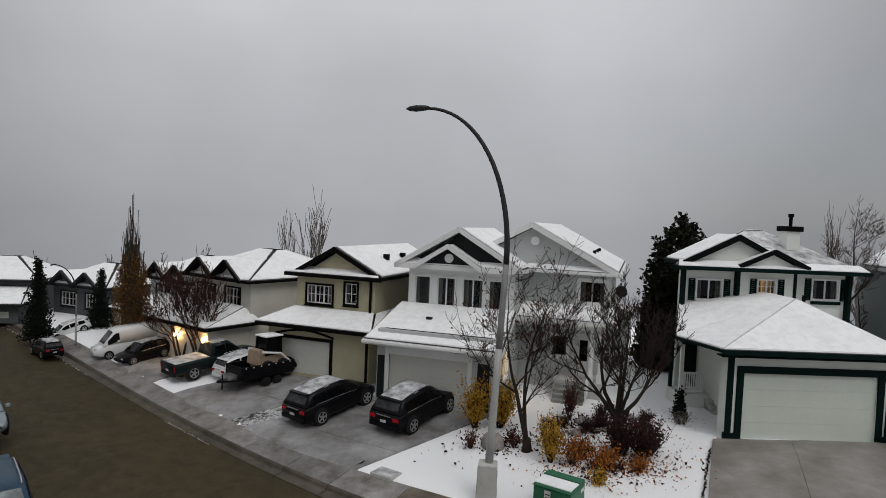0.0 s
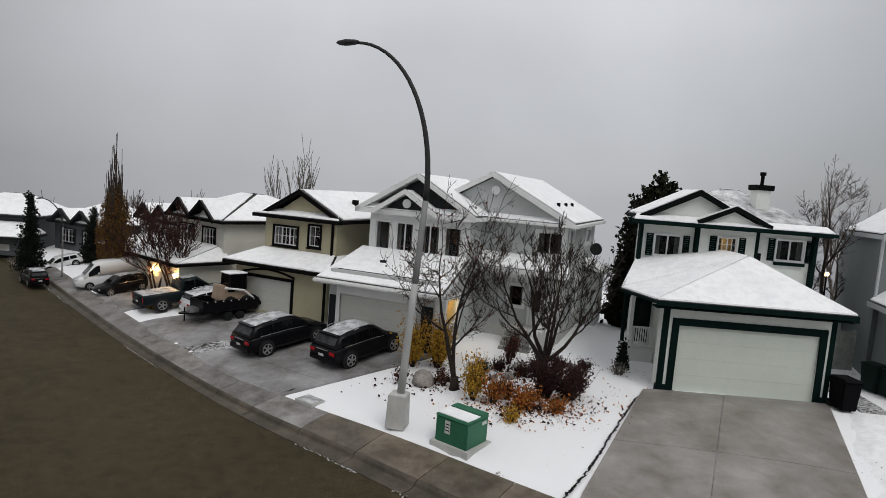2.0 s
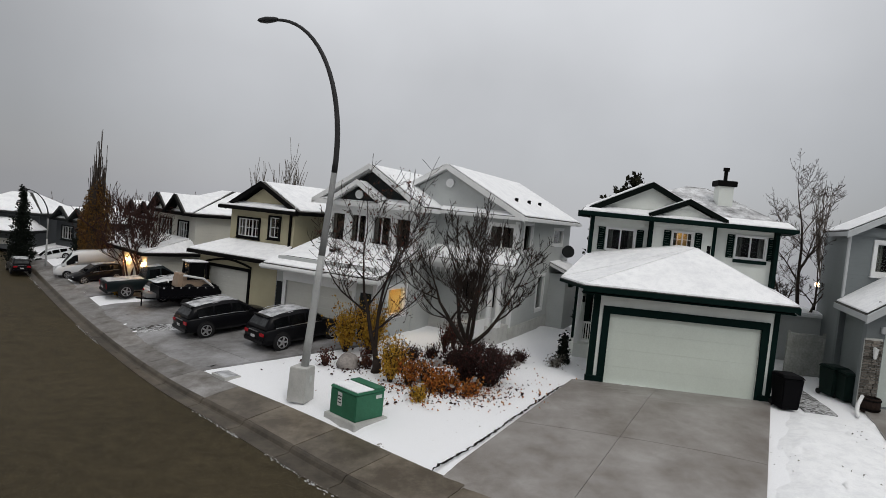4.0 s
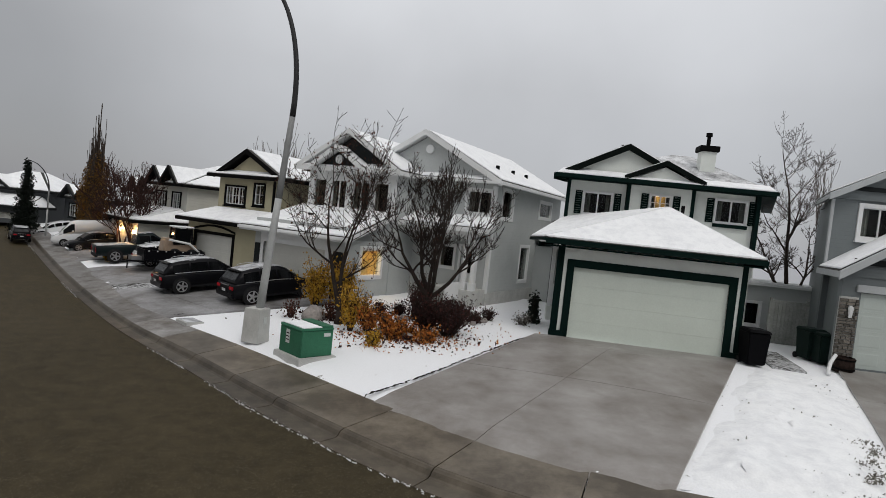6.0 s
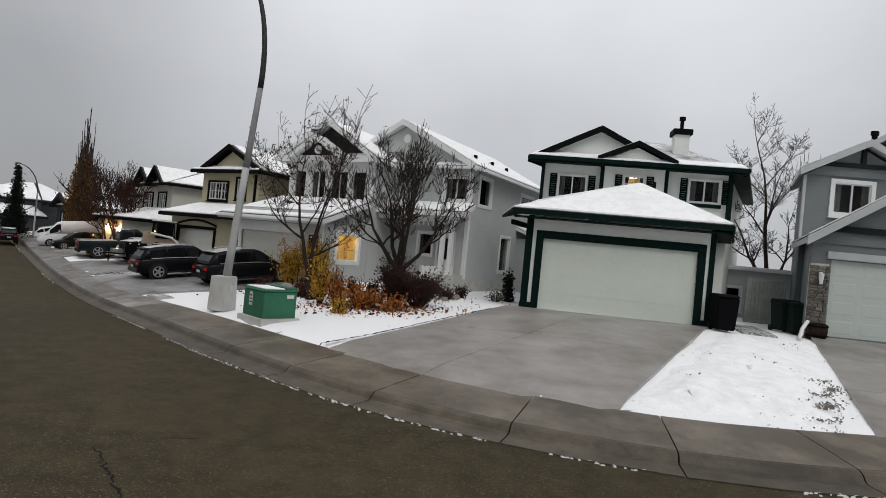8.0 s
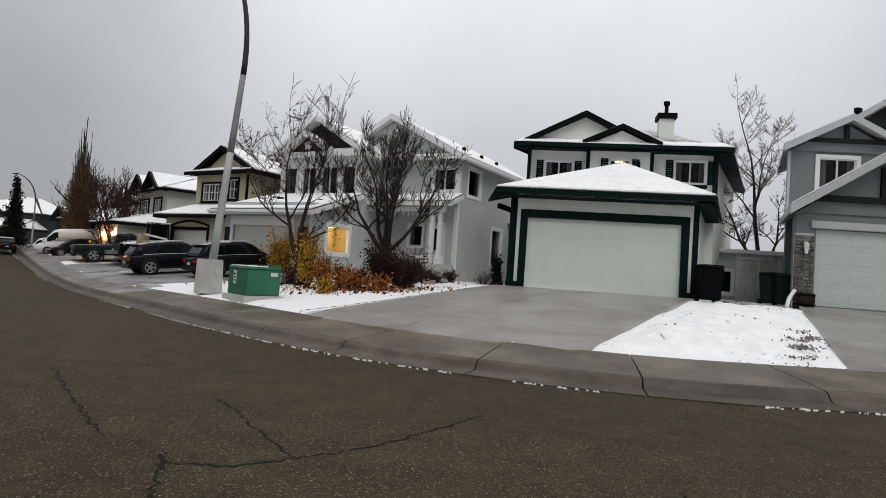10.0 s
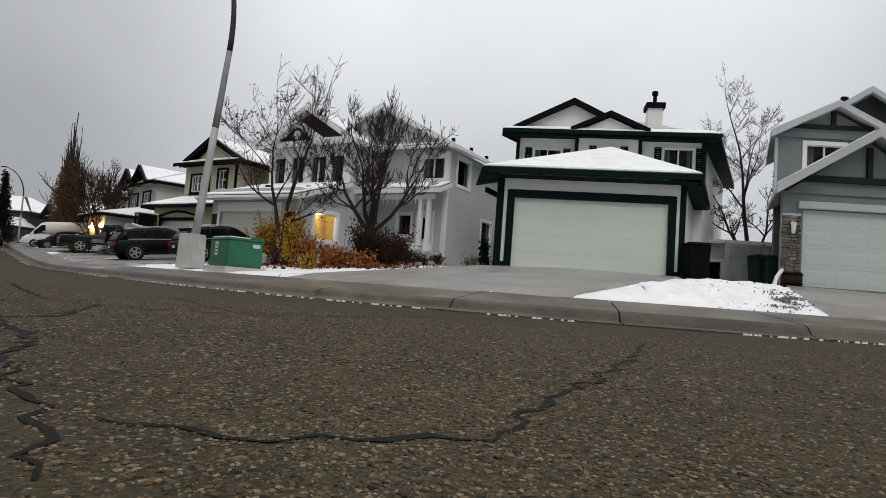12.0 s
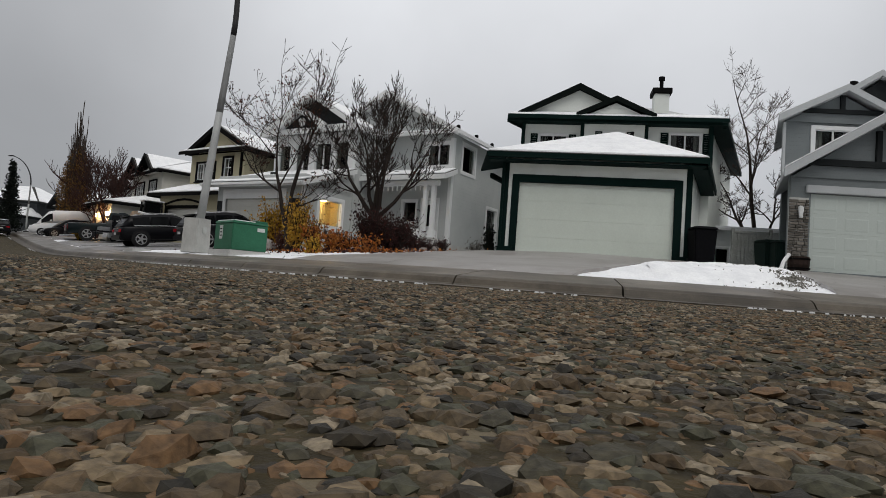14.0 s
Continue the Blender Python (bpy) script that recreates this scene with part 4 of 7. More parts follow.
    part("porch_post", Shape().box(-0.64, -0.49, 3.72, 3.87, 1.75, 4.7), WHITE_TRIM, h, bevel=0.01)
    part("porch_post", Shape().box(-0.62, -0.48, 4.82, 4.96, 1.75, 4.9), GREEN_TRIM, h, bevel=0.01)
    part("handrail", Shape().border(-0.49, 0.42, 1.84, 2.66, 0.07, 3.76, 3.85), WHITE_TRIM, h)
    for k in range(8):
        x = -0.40 + 0.095 * k
        part("baluster", Shape().box(x, x + 0.042, 3.78, 3.83, 1.9, 2.6), WHITE_TRIM, h)
    for k in range(3):
        part("step", Shape().box(0.44, 0.69, 2.8 + 0.3 * k, 3.69, 1.0, 1.28 + 0.16 * k), CONCRETE, h)
    part("porch_beam", Shape().hull([(-1.25, 2.3), (-1.13, 2.25), (-0.38, 5.0), (-0.5, 5.0)], 4.12, 4.3), GREEN_TRIM, h)
    part("porch_light", Shape().tube([(-0.24, 4.94, 3.3), (-0.24, 4.94, 3.55)], [0.06, 0.05], 8), BLACK_TRIM, h)
    downpipe(h, 5.55, 0.5, 1.2, 4.3, GREEN_TRIM)
    downpipe(h, -0.55, 0.0, 1.3, 4.3, GREEN_TRIM)
    return h


white_house()


# ---- grey house with the bay ----
def grey_house():
    h = thing("house", pose(-2.9, 24.0, 0, 0, 0, -25), "grey sided two-storey house with white trim, bay window and porch", "house")
    F = 1.25
    box_walls(h, 0.0, 5.05, 0.0, 5.0, 0.4, 4.0, GREY_SIDING, front=[(0.55, 3.95, F - 0.1, 3.0)], right=[(0.95, 2.35, 2.05, 3.15)])
    garage_door(h, 0.55, 3.95, F - 0.1, 3.0, 0.02, DOOR_BEIGE, 4, 4)
    part("door_surround", Shape().box(0.38, 0.55, -0.04, 0.06, F - 0.1, 3.2).box(3.95, 4.12, -0.04, 0.06, F - 0.1, 3.2).box(0.38, 4.12, -0.05, 0.05, 3.2, 3.4).box(0.55, 3.95, -0.04, 0.06, 3.0, 3.2), WHITE_TRIM, h)
    part("side_door", Shape().box(4.35, 4.85, -0.03, 0.03, 1.1, 3.0), DARK_BOARD, h)
    part("side_panel", Shape().box(0.04, 0.34, -0.03, 0.03, 1.1, 2.9), DARK_BOARD, h)
    part("corner_board", Shape().box(4.93, 5.09, -0.04, 0.0, 1.0, 3.5), WHITE_TRIM, h)
    side_window(h, 0.95, 2.35, 2.05, 3.15, 5.05, WHITE_TRIM, trim_w=0.16, mullions=0, lit=True, curtain=False, sill=False)
    # lean-to garage roof up to the bay
    roof(h, [[(-0.45, -0.55, 3.62), (5.45, -0.55, 3.62), (5.25, 3.0, 4.75), (-0.25, 3.0, 4.75)]], WHITE_TRIM, 0.06, 0.08, 0.2)
    gutter(h, -0.45, 5.45, -0.56, 3.6, WHITE_TRIM)
    s = Shape().add([(5.05, 0.2, 3.5), (5.05, 3.0, 3.5), (5.05, 3.0, 4.6), (4.9, 0.2, 3.5), (4.9, 3.0, 3.5), (4.9, 3.0, 4.6)], [(0, 1, 2), (5, 4, 3), (0, 3, 4, 1), (1, 4, 5, 2), (2, 5, 3, 0)])
    part("gable", s, GREY_SIDING, h)
    part("roof_vent", Shape().box(1.6, 1.85, 1.4, 1.6, 4.2, 4.42).box(4.2, 4.4, 1.2, 1.4, 4.1, 4.3), DARK_BOARD, h)
    # upper bay
    W = [(0.48, 1.22), (1.55, 2.4), (2.75, 3.7), (3.95, 4.72)]
    box_walls(h, 0.15, 5.1, 3.0, 12.0, 0.6, 6.55, GREY_SIDING, front=[(a, b, 4.62, 6.05) for a, b in W])
    part("bay_face", Shape().wall(0.15, 5.1, 4.3, 6.5, 2.955, 2.999, [(a, b, 4.62, 6.05) for a, b in W]), WHITE_TRIM, h)
    for a, b in W:
        window(h, a, b, 4.62, 6.05, 2.935, WHITE_TRIM, 0.06, mullions=1 if b - a > 0.8 else 0, sill=False, sash=WHITE_TRIM)
    part("bay_ledge", Shape().box(0.1, 5.15, 2.8, 2.954, 4.36, 4.5), WHITE_TRIM, h, bevel=0.01)
    e = 6.6
    roof(h, gable_faces(-0.4, 5.5, 2.5, 9.0, e, 2.6, 8.32), WHITE_TRIM, 0.05, 0.12, 0.18)
    gable_wall(h, 0.1, 5.05, 6.55, 2.6, 8.05, 2.85, 2.98, DARK_BOARD)
    rake(h, -0.4, e + 0.02, 2.6, 8.36, 5.5, e + 0.02, 2.5, WHITE_TRIM, 0.24)
    part("fascia", Shape().box(-0.42, 5.52, 2.44, 2.5, e - 0.2, e + 0.02), WHITE_TRIM, h)
    roof(h, [[(-0.4, 2.45, e), (5.5, 2.45, e), (5.2, 2.9, e + 0.22), (-0.1, 2.9, e + 0.22)]], WHITE_TRIM, 0.04, 0.04, 0.12)
    roof(h, gable_faces(0.7, 3.75, 2.2, 4.5, e + 0.02, 2.2, 7.55), WHITE_TRIM, 0.05, 0.08, 0.14)
    gable_wall(h, 1.0, 3.45, e, 2.2, 7.35, 2.5, 2.6, DARK_BOARD)
    rake(h, 0.7, e + 0.04, 2.2, 7.6, 3.75, e + 0.04, 2.2, WHITE_TRIM, 0.22)
    for cx, cz, y in ((2.2, 6.95, 2.47), (5.65, 7.86, 4.55)):
        part("round_vent", Shape().tube([(cx, y - 0.03, cz), (cx, y + 0.06, cz)], [0.2, 0.2], 20), WHITE_TRIM, h)
    # entrance wing
    wins = [(7.72, 8.85, 5.18, 6.15)]
    box_walls(h, 5.1, 9.0, 4.8, 14.0, 0.9, 6.6, GREY_SIDING, front=wins + [(7.65, 8.4, 1.9, 3.65), (6.6, 7.3, 2.65, 3.6)],
              right=[(5.7, 6.9, 5.1, 6.3), (10.6, 12.4, 5.4, 6.15), (8.5, 9.6, 2.15, 3.8)])
    for a, b, c, d in wins:
        window(h, a, b, c, d, 4.78, WHITE_TRIM, 0.13, mullions=1, sill=False)
    window(h, 6.6, 7.3, 2.65, 3.6, 4.78, WHITE_TRIM, 0.1, mullions=0, sill=False)
    d = part("front_door", Shape().box(7.65, 8.4, 4.88, 4.93, 1.9, 3.65), WHITE_TRIM, h)
    part("door_glass", Shape().box(7.85, 8.2, 4.86, 4.879, 2.5, 3.45), CAR_GLASS, d)
    part("door_handle", Shape().box(7.7, 7.74, 4.82, 4.88, 2.7, 2.85), BLACK_TRIM, d)
    part("door_surround", Shape().border(7.55, 8.5, 1.88, 3.75, 0.1, 4.74, 4.8), WHITE_TRIM, h)
    for (a, b, c, dd) in ((5.7, 6.9, 5.1, 6.3), (10.6, 12.4, 5.4, 6.15), (8.5, 9.6, 2.15, 3.8)):
        side_window(h, a, b, c, dd, 9.0, WHITE_TRIM, trim_w=0.13, mullions=0, sill=False)
    part("corner_board", Shape().box(8.88, 9.04, 4.76, 4.8, 1.6, 6.4).box(9.0, 9.04, 4.8, 4.95, 1.6, 6.4), WHITE_TRIM, h)
    part("foundation", Shape().box(5.0, 9.06, 4.74, 13.9, 0.6, 1.72), CONCRETE, h)
    roof(h, gable_faces(1.7, 9.45, 4.3, 14.4, 6.62, 5.5, 8.68), WHITE_TRIM, 0.05, 0.12, 0.18)
    gable_wall(h, 2.2, 8.95, 6.6, 5.5, 8.45, 4.62, 4.78, GREY_SIDING)
    rake(h, 1.7, 6.64, 5.5, 8.72, 9.45, 6.64, 4.3, WHITE_TRIM, 0.26)
    roof(h, [[(5.3, 4.25, 6.6), (9.45, 4.25, 6.6), (9.1, 4.8, 6.85), (5.3, 4.8, 6.85)]], WHITE_TRIM, 0.04, 0.04, 0.14)
    gutter(h, 5.4, 9.45, 4.24, 6.58, WHITE_TRIM)
    part("gutter", Shape().box(9.45, 9.55, 4.3, 14.3, 6.46, 6.6), WHITE_TRIM, h)
    for y in (6.5, 8.4, 10.2):
        part("roof_vent", Shape().box(8.1, 8.25, y, y + 0.16, 7.25, 7.5), BLACK_TRIM, h, bevel=0.02)
    # porch
    roof(h, [[(5.1, 3.35, 4.52), (9.55, 3.35, 4.52), (9.3, 4.8, 5.0), (5.1, 4.8, 5.0)]], WHITE_TRIM, 0.05, 0.06, 0.2)
    part("porch_beam", Shape().box(5.1, 9.1, 3.6, 3.75, 4.1, 4.3), WHITE_TRIM, h)
    for k in range(14):
        x = 5.5 + 0.24 * k
        part("spindle", Shape().box(x, x + 0.04, 3.66, 3.7, 3.9, 4.1), WHITE_TRIM, h)
    for x in (8.45, 8.85):
        part("porch_column", Shape().box(x - 0.09, x + 0.09, 3.6, 3.78, 2.2, 4.1).box(x - 0.14, x + 0.14, 3.55, 3.83, 1.5, 2.2), WHITE_TRIM, h, bevel=0.01)
    part("porch_floor", Shape().box(6.9, 9.0, 3.4, 4.8, 1.0, 1.88), CONCRETE, h)
    for k in range(4):
        part("step", Shape().box(7.0, 8.3, 2.3 + 0.28 * k, 3.4, 1.0, 1.3 + 0.15 * k), FENCE_WOOD, h)
    part("stair_rail", Shape().box(8.35, 8.42, 2.2, 3.4, 1.5, 2.2), WHITE_TRIM, h)
    part("satellite_dish", Shape().tube([(9.3, 12.6, 5.0), (9.42, 12.45, 5.05)], [0.32, 0.34], 16), DARK_BOARD, h)
    part("side_lean_to", Shape().box(9.0, 9.9, 10.6, 13.0, 1.0, 3.9), GREY_SIDING, h)
    roof(h, [[(8.9, 10.3, 4.5), (10.2, 10.3, 4.0), (10.2, 13.2, 4.0), (8.9, 13.2, 4.5)]], WHITE_TRIM, 0.05, 0.06, 0.14)
    return h


grey_house()


# ---- cream house with black trim ----
def cream_house():
    h = thing("house", pose(-8.0, 28.2, 0, 0, 0, -27), "cream stucco two-storey house with black trim and snowy roof", "house")
    F = 1.2
    box_walls(h, 0.0, 5.35, 0.0, 3.5, 0.4, 3.5, CREAM_STUCCO, front=[(0.65, 3.35, F, 2.8)])
    garage_door(h, 0.65, 3.35, F, 2.8, 0.02, DOOR_BEIGE, 4, 4)
    part("door_surround", Shape().box(0.5, 0.65, -0.04, 0.06, F, 2.95).box(3.35, 3.5, -0.04, 0.06, F, 2.95).box(0.65, 3.35, -0.04, 0.06, 2.8, 2.95), BLACK_TRIM, h)
    s = Shape()
    for k in range(6):
        a, b = 0.45 + 3.1 * k / 6, 0.45 + 3.1 * (k + 1) / 6
        za, zb = 2.95 + 0.25 * math.sin(math.pi * k / 6), 2.95 + 0.25 * math.sin(math.pi * (k + 1) / 6)
        s.add([(a, -0.04, za), (b, -0.04, zb), (b, -0.04, zb + 0.1), (a, -0.04, za + 0.1), (a, 0.0, za), (b, 0.0, zb), (b, 0.0, zb + 0.1), (a, 0.0, za + 0.1)], [(0, 1, 2, 3), (3, 2, 6, 7), (0, 4, 5, 1)])
    part("door_arch", s, BLACK_TRIM, h)
    roof(h, [[(-0.45, -0.5, 3.52), (5.7, -0.5, 3.52), (5.1, 1.0, 4.15), (0.75, 1.0, 4.15)], [(5.7, -0.5, 3.52), (5.7, 3.3, 3.52), (5.1, 3.3, 4.15), (5.1, 1.0, 4.15)], [(-0.45, -0.5, 3.52), (0.75, 1.0, 4.15), (0.75, 3.3, 4.15), (-0.45, 3.3, 3.52)]], BLACK_TRIM, 0.06, 0.05, 0.16)
    W = [(1.42, 2.8, 4.40, 5.28), (3.5, 4.12, 4.50, 5.48)]
    box_walls(h, 0.85, 5.05, 1.0, 9.0, 0.6, 5.75, CREAM_STUCCO, front=W)
    window(h, *W[0], 0.98, BLACK_TRIM, 0.09, mullions=2, bars=1)
    window(h, *W[1], 0.98, BLACK_TRIM, 0.09, mullions=0, bars=1)
    e = 5.85
    roof(h, [[(0.4, 0.5, e), (5.5, 0.5, e), (5.1, 1.1, e + 0.25), (0.8, 1.1, e + 0.25)]], BLACK_TRIM, 0.05, 0.04, 0.16)
    roof(h, gable_faces(0.75, 5.5, 0.7, 9.4, e + 0.02, 3.0, 7.15), BLACK_TRIM, 0.06, 0.14, 0.16)
    gable_wall(h, 1.3, 4.85, e, 3.0, 6.9, 1.0, 1.12, CREAM_STUCCO)
    rake(h, 0.75, e + 0.05, 3.0, 7.18, 5.5, e + 0.05, 0.7, BLACK_TRIM, 0.24)
    part("corner_board", Shape().box(4.95, 5.08, 0.96, 1.0, 4.2, 5.6), CREAM_STUCCO, h)
    downpipe(h, 4.85, 0.98, 4.1, 5.7, BLACK_TRIM)
    downpipe(h, 5.25, -0.01, 0.9, 3.4, BLACK_TRIM)
    for y in (3.5, 5.5):
        part("roof_vent", Shape().box(4.2, 4.45, y, y + 0.25, 6.5, 6.8), BLACK_TRIM, h)
    return h


cream_house()


# ---- blue-grey house with stone ----
def slant(parts, k, y0):
    """Plots fan out round the bend: behind y0 the side walls run askew."""
    for o in parts:
        if o.type == "MESH":
            for v in o.data.vertices:
                v.co.x += k * max(0.0, v.co.y - y0)
            o.data.update()


def blue_house():
    h = thing("house", pose(19.35, 18.8, 0, 0, 0, 0), "blue-grey sided house with white gable trim and stone pillar", "house")
    F = 1.28
    box_walls(h, -0.55, 4.6, 0.0, 3.4, 0.6, 4.35, BLUE_GREY, front=[(0.08, 4.0, F, 3.78)])
    garage_door(h, 0.08, 4.0, F, 3.78, 0.02, DOOR_GREY, 4, 4)
    part("beam", Shape().box(-0.1, 4.4, -0.1, 0.0, 3.8, 4.05), PALE_TRIM, h, bevel=0.015)
    pil = part("stone_pillar", Shape().box(-0.6, -0.02, -0.08, 0.0, 0.9, 3.62), CONCRETE, h)
    rng = random.Random(5)
    z = 1.0
    while z < 3.55:
        hh = rng.uniform(0.07, 0.13)
        x = -0.62
        while x < -0.03:
            w = min(rng.uniform(0.12, 0.3), -0.0 - x)
            b = 0.012
            x1, z1, yo = x + w - 0.012, z + hh - 0.012, -0.11 - rng.uniform(0, 0.03)
            s = Shape().add([(x, -0.08, z), (x1, -0.08, z), (x1, -0.08, z1), (x, -0.08, z1), (x + b, yo, z + b), (x1 - b, yo, z + b), (x1 - b, yo, z1 - b), (x + b, yo, z1 - b)],
                            [(0, 1, 5, 4), (1, 2, 6, 5), (2, 3, 7, 6), (3, 0, 4, 7), (4, 5, 6, 7)])
            part("stone", s, PILLAR_STONE, pil)
            x += w
        z += hh
    part("wall_lamp", Shape().tube([(-0.3, -0.2, 2.95), (-0.3, -0.2, 3.3)], [0.05, 0.09], 8).box(-0.34, -0.26, -0.2, -0.1, 3.28, 3.34), WHITE_TRIM, h)
    # garage gable
    roof(h, gable_faces(-1.05, 5.2, -0.6, 3.6, 4.42, 2.05, 6.38), PALE_TRIM, 0.05, 0.1, 0.2)
    gable_wall(h, -0.55, 4.6, 4.3, 2.05, 6.1, -0.05, 0.12, BLUE_GREY)
    rake(h, -1.05, 4.44, 2.05, 6.42, 5.2, 4.44, -0.6, PALE_TRIM, 0.28)
    part("gable_beam", Shape().box(-0.3, 4.4, -0.16, -0.04, 4.7, 4.9).box(1.97, 2.13, -0.16, -0.04, 4.9, 5.9), DARK_BOARD, h)
    slant(h.children_recursive, 0.46, 0.2)
    done = set(h.children_recursive)
    # upper storey with two stepped gables
    box_walls(h, 0.75, 8.0, 3.5, 9.5, 0.8, 7.2, BLUE_GREY, front=[(1.85, 3.2, 5.75, 6.9)])
    window(h, 1.85, 3.2, 5.75, 6.9, 3.48, WHITE_TRIM, 0.15, mullions=1)
    roof(h, gable_faces(0.3, 5.2, 3.0, 8.0, 7.25, 2.75, 8.5), PALE_TRIM, 0.05, 0.1, 0.18)
    gable_wall(h, 0.75, 4.8, 7.15, 2.75, 8.25, 3.4, 3.52, BLUE_GREY)
    rake(h, 0.3, 7.27, 2.75, 8.54, 5.2, 7.27, 3.0, PALE_TRIM, 0.26)
    part("gable_beam", Shape().box(1.3, 4.2, 3.3, 3.4, 7.5, 7.66).box(2.67, 2.83, 3.3, 3.4, 7.66, 8.2), DARK_BOARD, h)
    roof(h, gable_faces(1.3, 7.6, 3.7, 9.8, 7.4, 4.3, 9.35), PALE_TRIM, 0.05, 0.1, 0.18)
    gable_wall(h, 1.8, 7.2, 7.2, 4.3, 9.1, 3.95, 4.1, DARK_BOARD)
    rake(h, 1.3, 7.42, 4.3, 9.4, 7.6, 7.42, 3.7, PALE_TRIM, 0.24)
    part("chimney", Shape().tube([(3.4, 5.0, 8.3), (3.4, 5.0, 9.2)], [0.12, 0.12], 10).tube([(3.4, 5.0, 9.2), (3.4, 5.0, 9.35)], [0.17, 0.17], 10), BLACK_TRIM, h)
    downpipe(h, 0.72, 3.5, 4.4, 7.1, PALE_TRIM)
    slant([o for o in h.children_recursive if o not in done], 0.46, 3.6)
    return h


PILLAR_STONE = material("pillar_stone", (0.17, 0.155, 0.135), 0.85, vary=0.35, grain=25, bump=0.4, object_random=0.45)
blue_house()


# ---- further houses along the street ----
def far_house(m, wdt, dep, eave, label, wall, trim, garage=True, lit=False, gables=1, z0=0.6):
    h = thing("house", m, label, "house")
    wins = [(wdt * 0.16, wdt * 0.44, eave - 1.35, eave - 0.45), (wdt * 0.62, wdt * 0.84, eave - 1.35, eave - 0.45)]
    box_walls(h, 0, wdt, 0, dep, z0, eave, wall, front=wins)
    for w in wins:
        window(h, *w, -0.02, trim, 0.08, mullions=1, bars=1)
    e, rise = eave + 0.05, min(1.7, wdt * 0.26)
    roof(h, [[(-0.35, -0.4, e), (wdt + 0.35, -0.4, e), (wdt * 0.62, dep * 0.45, e + rise), (wdt * 0.38, dep * 0.45, e + rise)], [(wdt + 0.35, -0.4, e), (wdt + 0.35, dep + 0.35, e), (wdt * 0.62, dep * 0.55, e + rise), (wdt * 0.62, dep * 0.45, e + rise)],
             [(-0.35, dep + 0.35, e), (-0.35, -0.4, e), (wdt * 0.38, dep * 0.45, e + rise), (wdt * 0.38, dep * 0.55, e + rise)], [(wdt + 0.35, dep + 0.35, e), (-0.35, dep + 0.35, e), (wdt * 0.38, dep * 0.55, e + rise), (wdt * 0.62, dep * 0.55, e + rise)]], trim, 0.06, 0.1, 0.14)
    for k in range(gables):
        c = wdt * (0.3 if k == 0 else 0.73)
        gw = wdt * 0.24
        roof(h, gable_faces(c - gw, c + gw, -0.6, dep * 0.4, e, c, e + gw * 0.75), trim, 0.05, 0.08, 0.12)
        gable_wall(h, c - gw * 0.8, c + gw * 0.8, e - 0.1, c, e + gw * 0.58, -0.2, -0.05, wall)
        rake(h, c - gw, e + 0.03, c, e + gw * 0.75 + 0.03, c + gw, e + 0.03, -0.6, trim, 0.18)
    if garage:
        gd, ge = 2.4, z0 + (eave - z0) * 0.5
        gw0, gw1 = wdt * 0.18, wdt
        box_walls(h, gw0, gw1, -gd, -0.01, z0, ge, wall, front=[(gw0 + 0.5, gw1 - 0.5, z0 + 0.3, ge - 0.45)])
        garage_door(h, gw0 + 0.5, gw1 - 0.5, z0 + 0.3, ge - 0.45, -gd + 0.02, DOOR_BEIGE, 4, 4)
        roof(h, [[(gw0 - 0.35, -gd - 0.4, ge + 0.03), (gw1 + 0.35, -gd - 0.4, ge + 0.03), (gw1 - 0.4, -0.02, ge + 0.75), (gw0 + 0.4, -0.02, ge + 0.75)], [(gw1 + 0.35, -gd - 0.4, ge + 0.03), (gw1 + 0.35, 0.5, ge + 0.03), (gw1 - 0.4, -0.02, ge + 0.75)], [(gw0 - 0.35, 0.5, ge + 0.03), (gw0 - 0.35, -gd - 0.4, ge + 0.03), (gw0 + 0.4, -0.02, ge + 0.75)]], trim, 0.06, 0.06, 0.14)
        if lit:
            for x in (gw0 + 1.9, gw1 - 0.22):
                part("wall_lamp", Shape().tube([(x, -gd - 0.12, ge - 0.70), (x, -gd - 0.12, ge - 0.52)], [0.05, 0.075], 8), SCONCE_GLOW, h, "glowing wall lamp")
    return h


far_house(pose(-13.3, 34.0, 0, 0, 0, -42), 5.4, 7.0, 5.1, "pale house with black trim and glowing garage lamps", PALE_WALL, BLACK_TRIM, lit=True, gables=2, z0=0.9)
far_house(pose(-16.6, 37.6, 0, 0, 0, -44), 5.0, 5.0, 4.5, "grey house with snow on its gables", GREY_SIDING, BLACK_TRIM, gables=2, z0=1.2)
far_house(pose(-23.8, 41.0, 0, 0, 0, -30), 5.0, 5.0, 3.5, "dark grey house behind the spruce", SLATE, DARK_BOARD, garage=False, gables=2, z0=1.4)
far_house(pose(-29.5, 39.5, 0, 0, 0, 5), 5.2, 5.0, 3.7, "dark grey house at the end of the street", SLATE, DARK_BOARD, gables=1, z0=1.4)

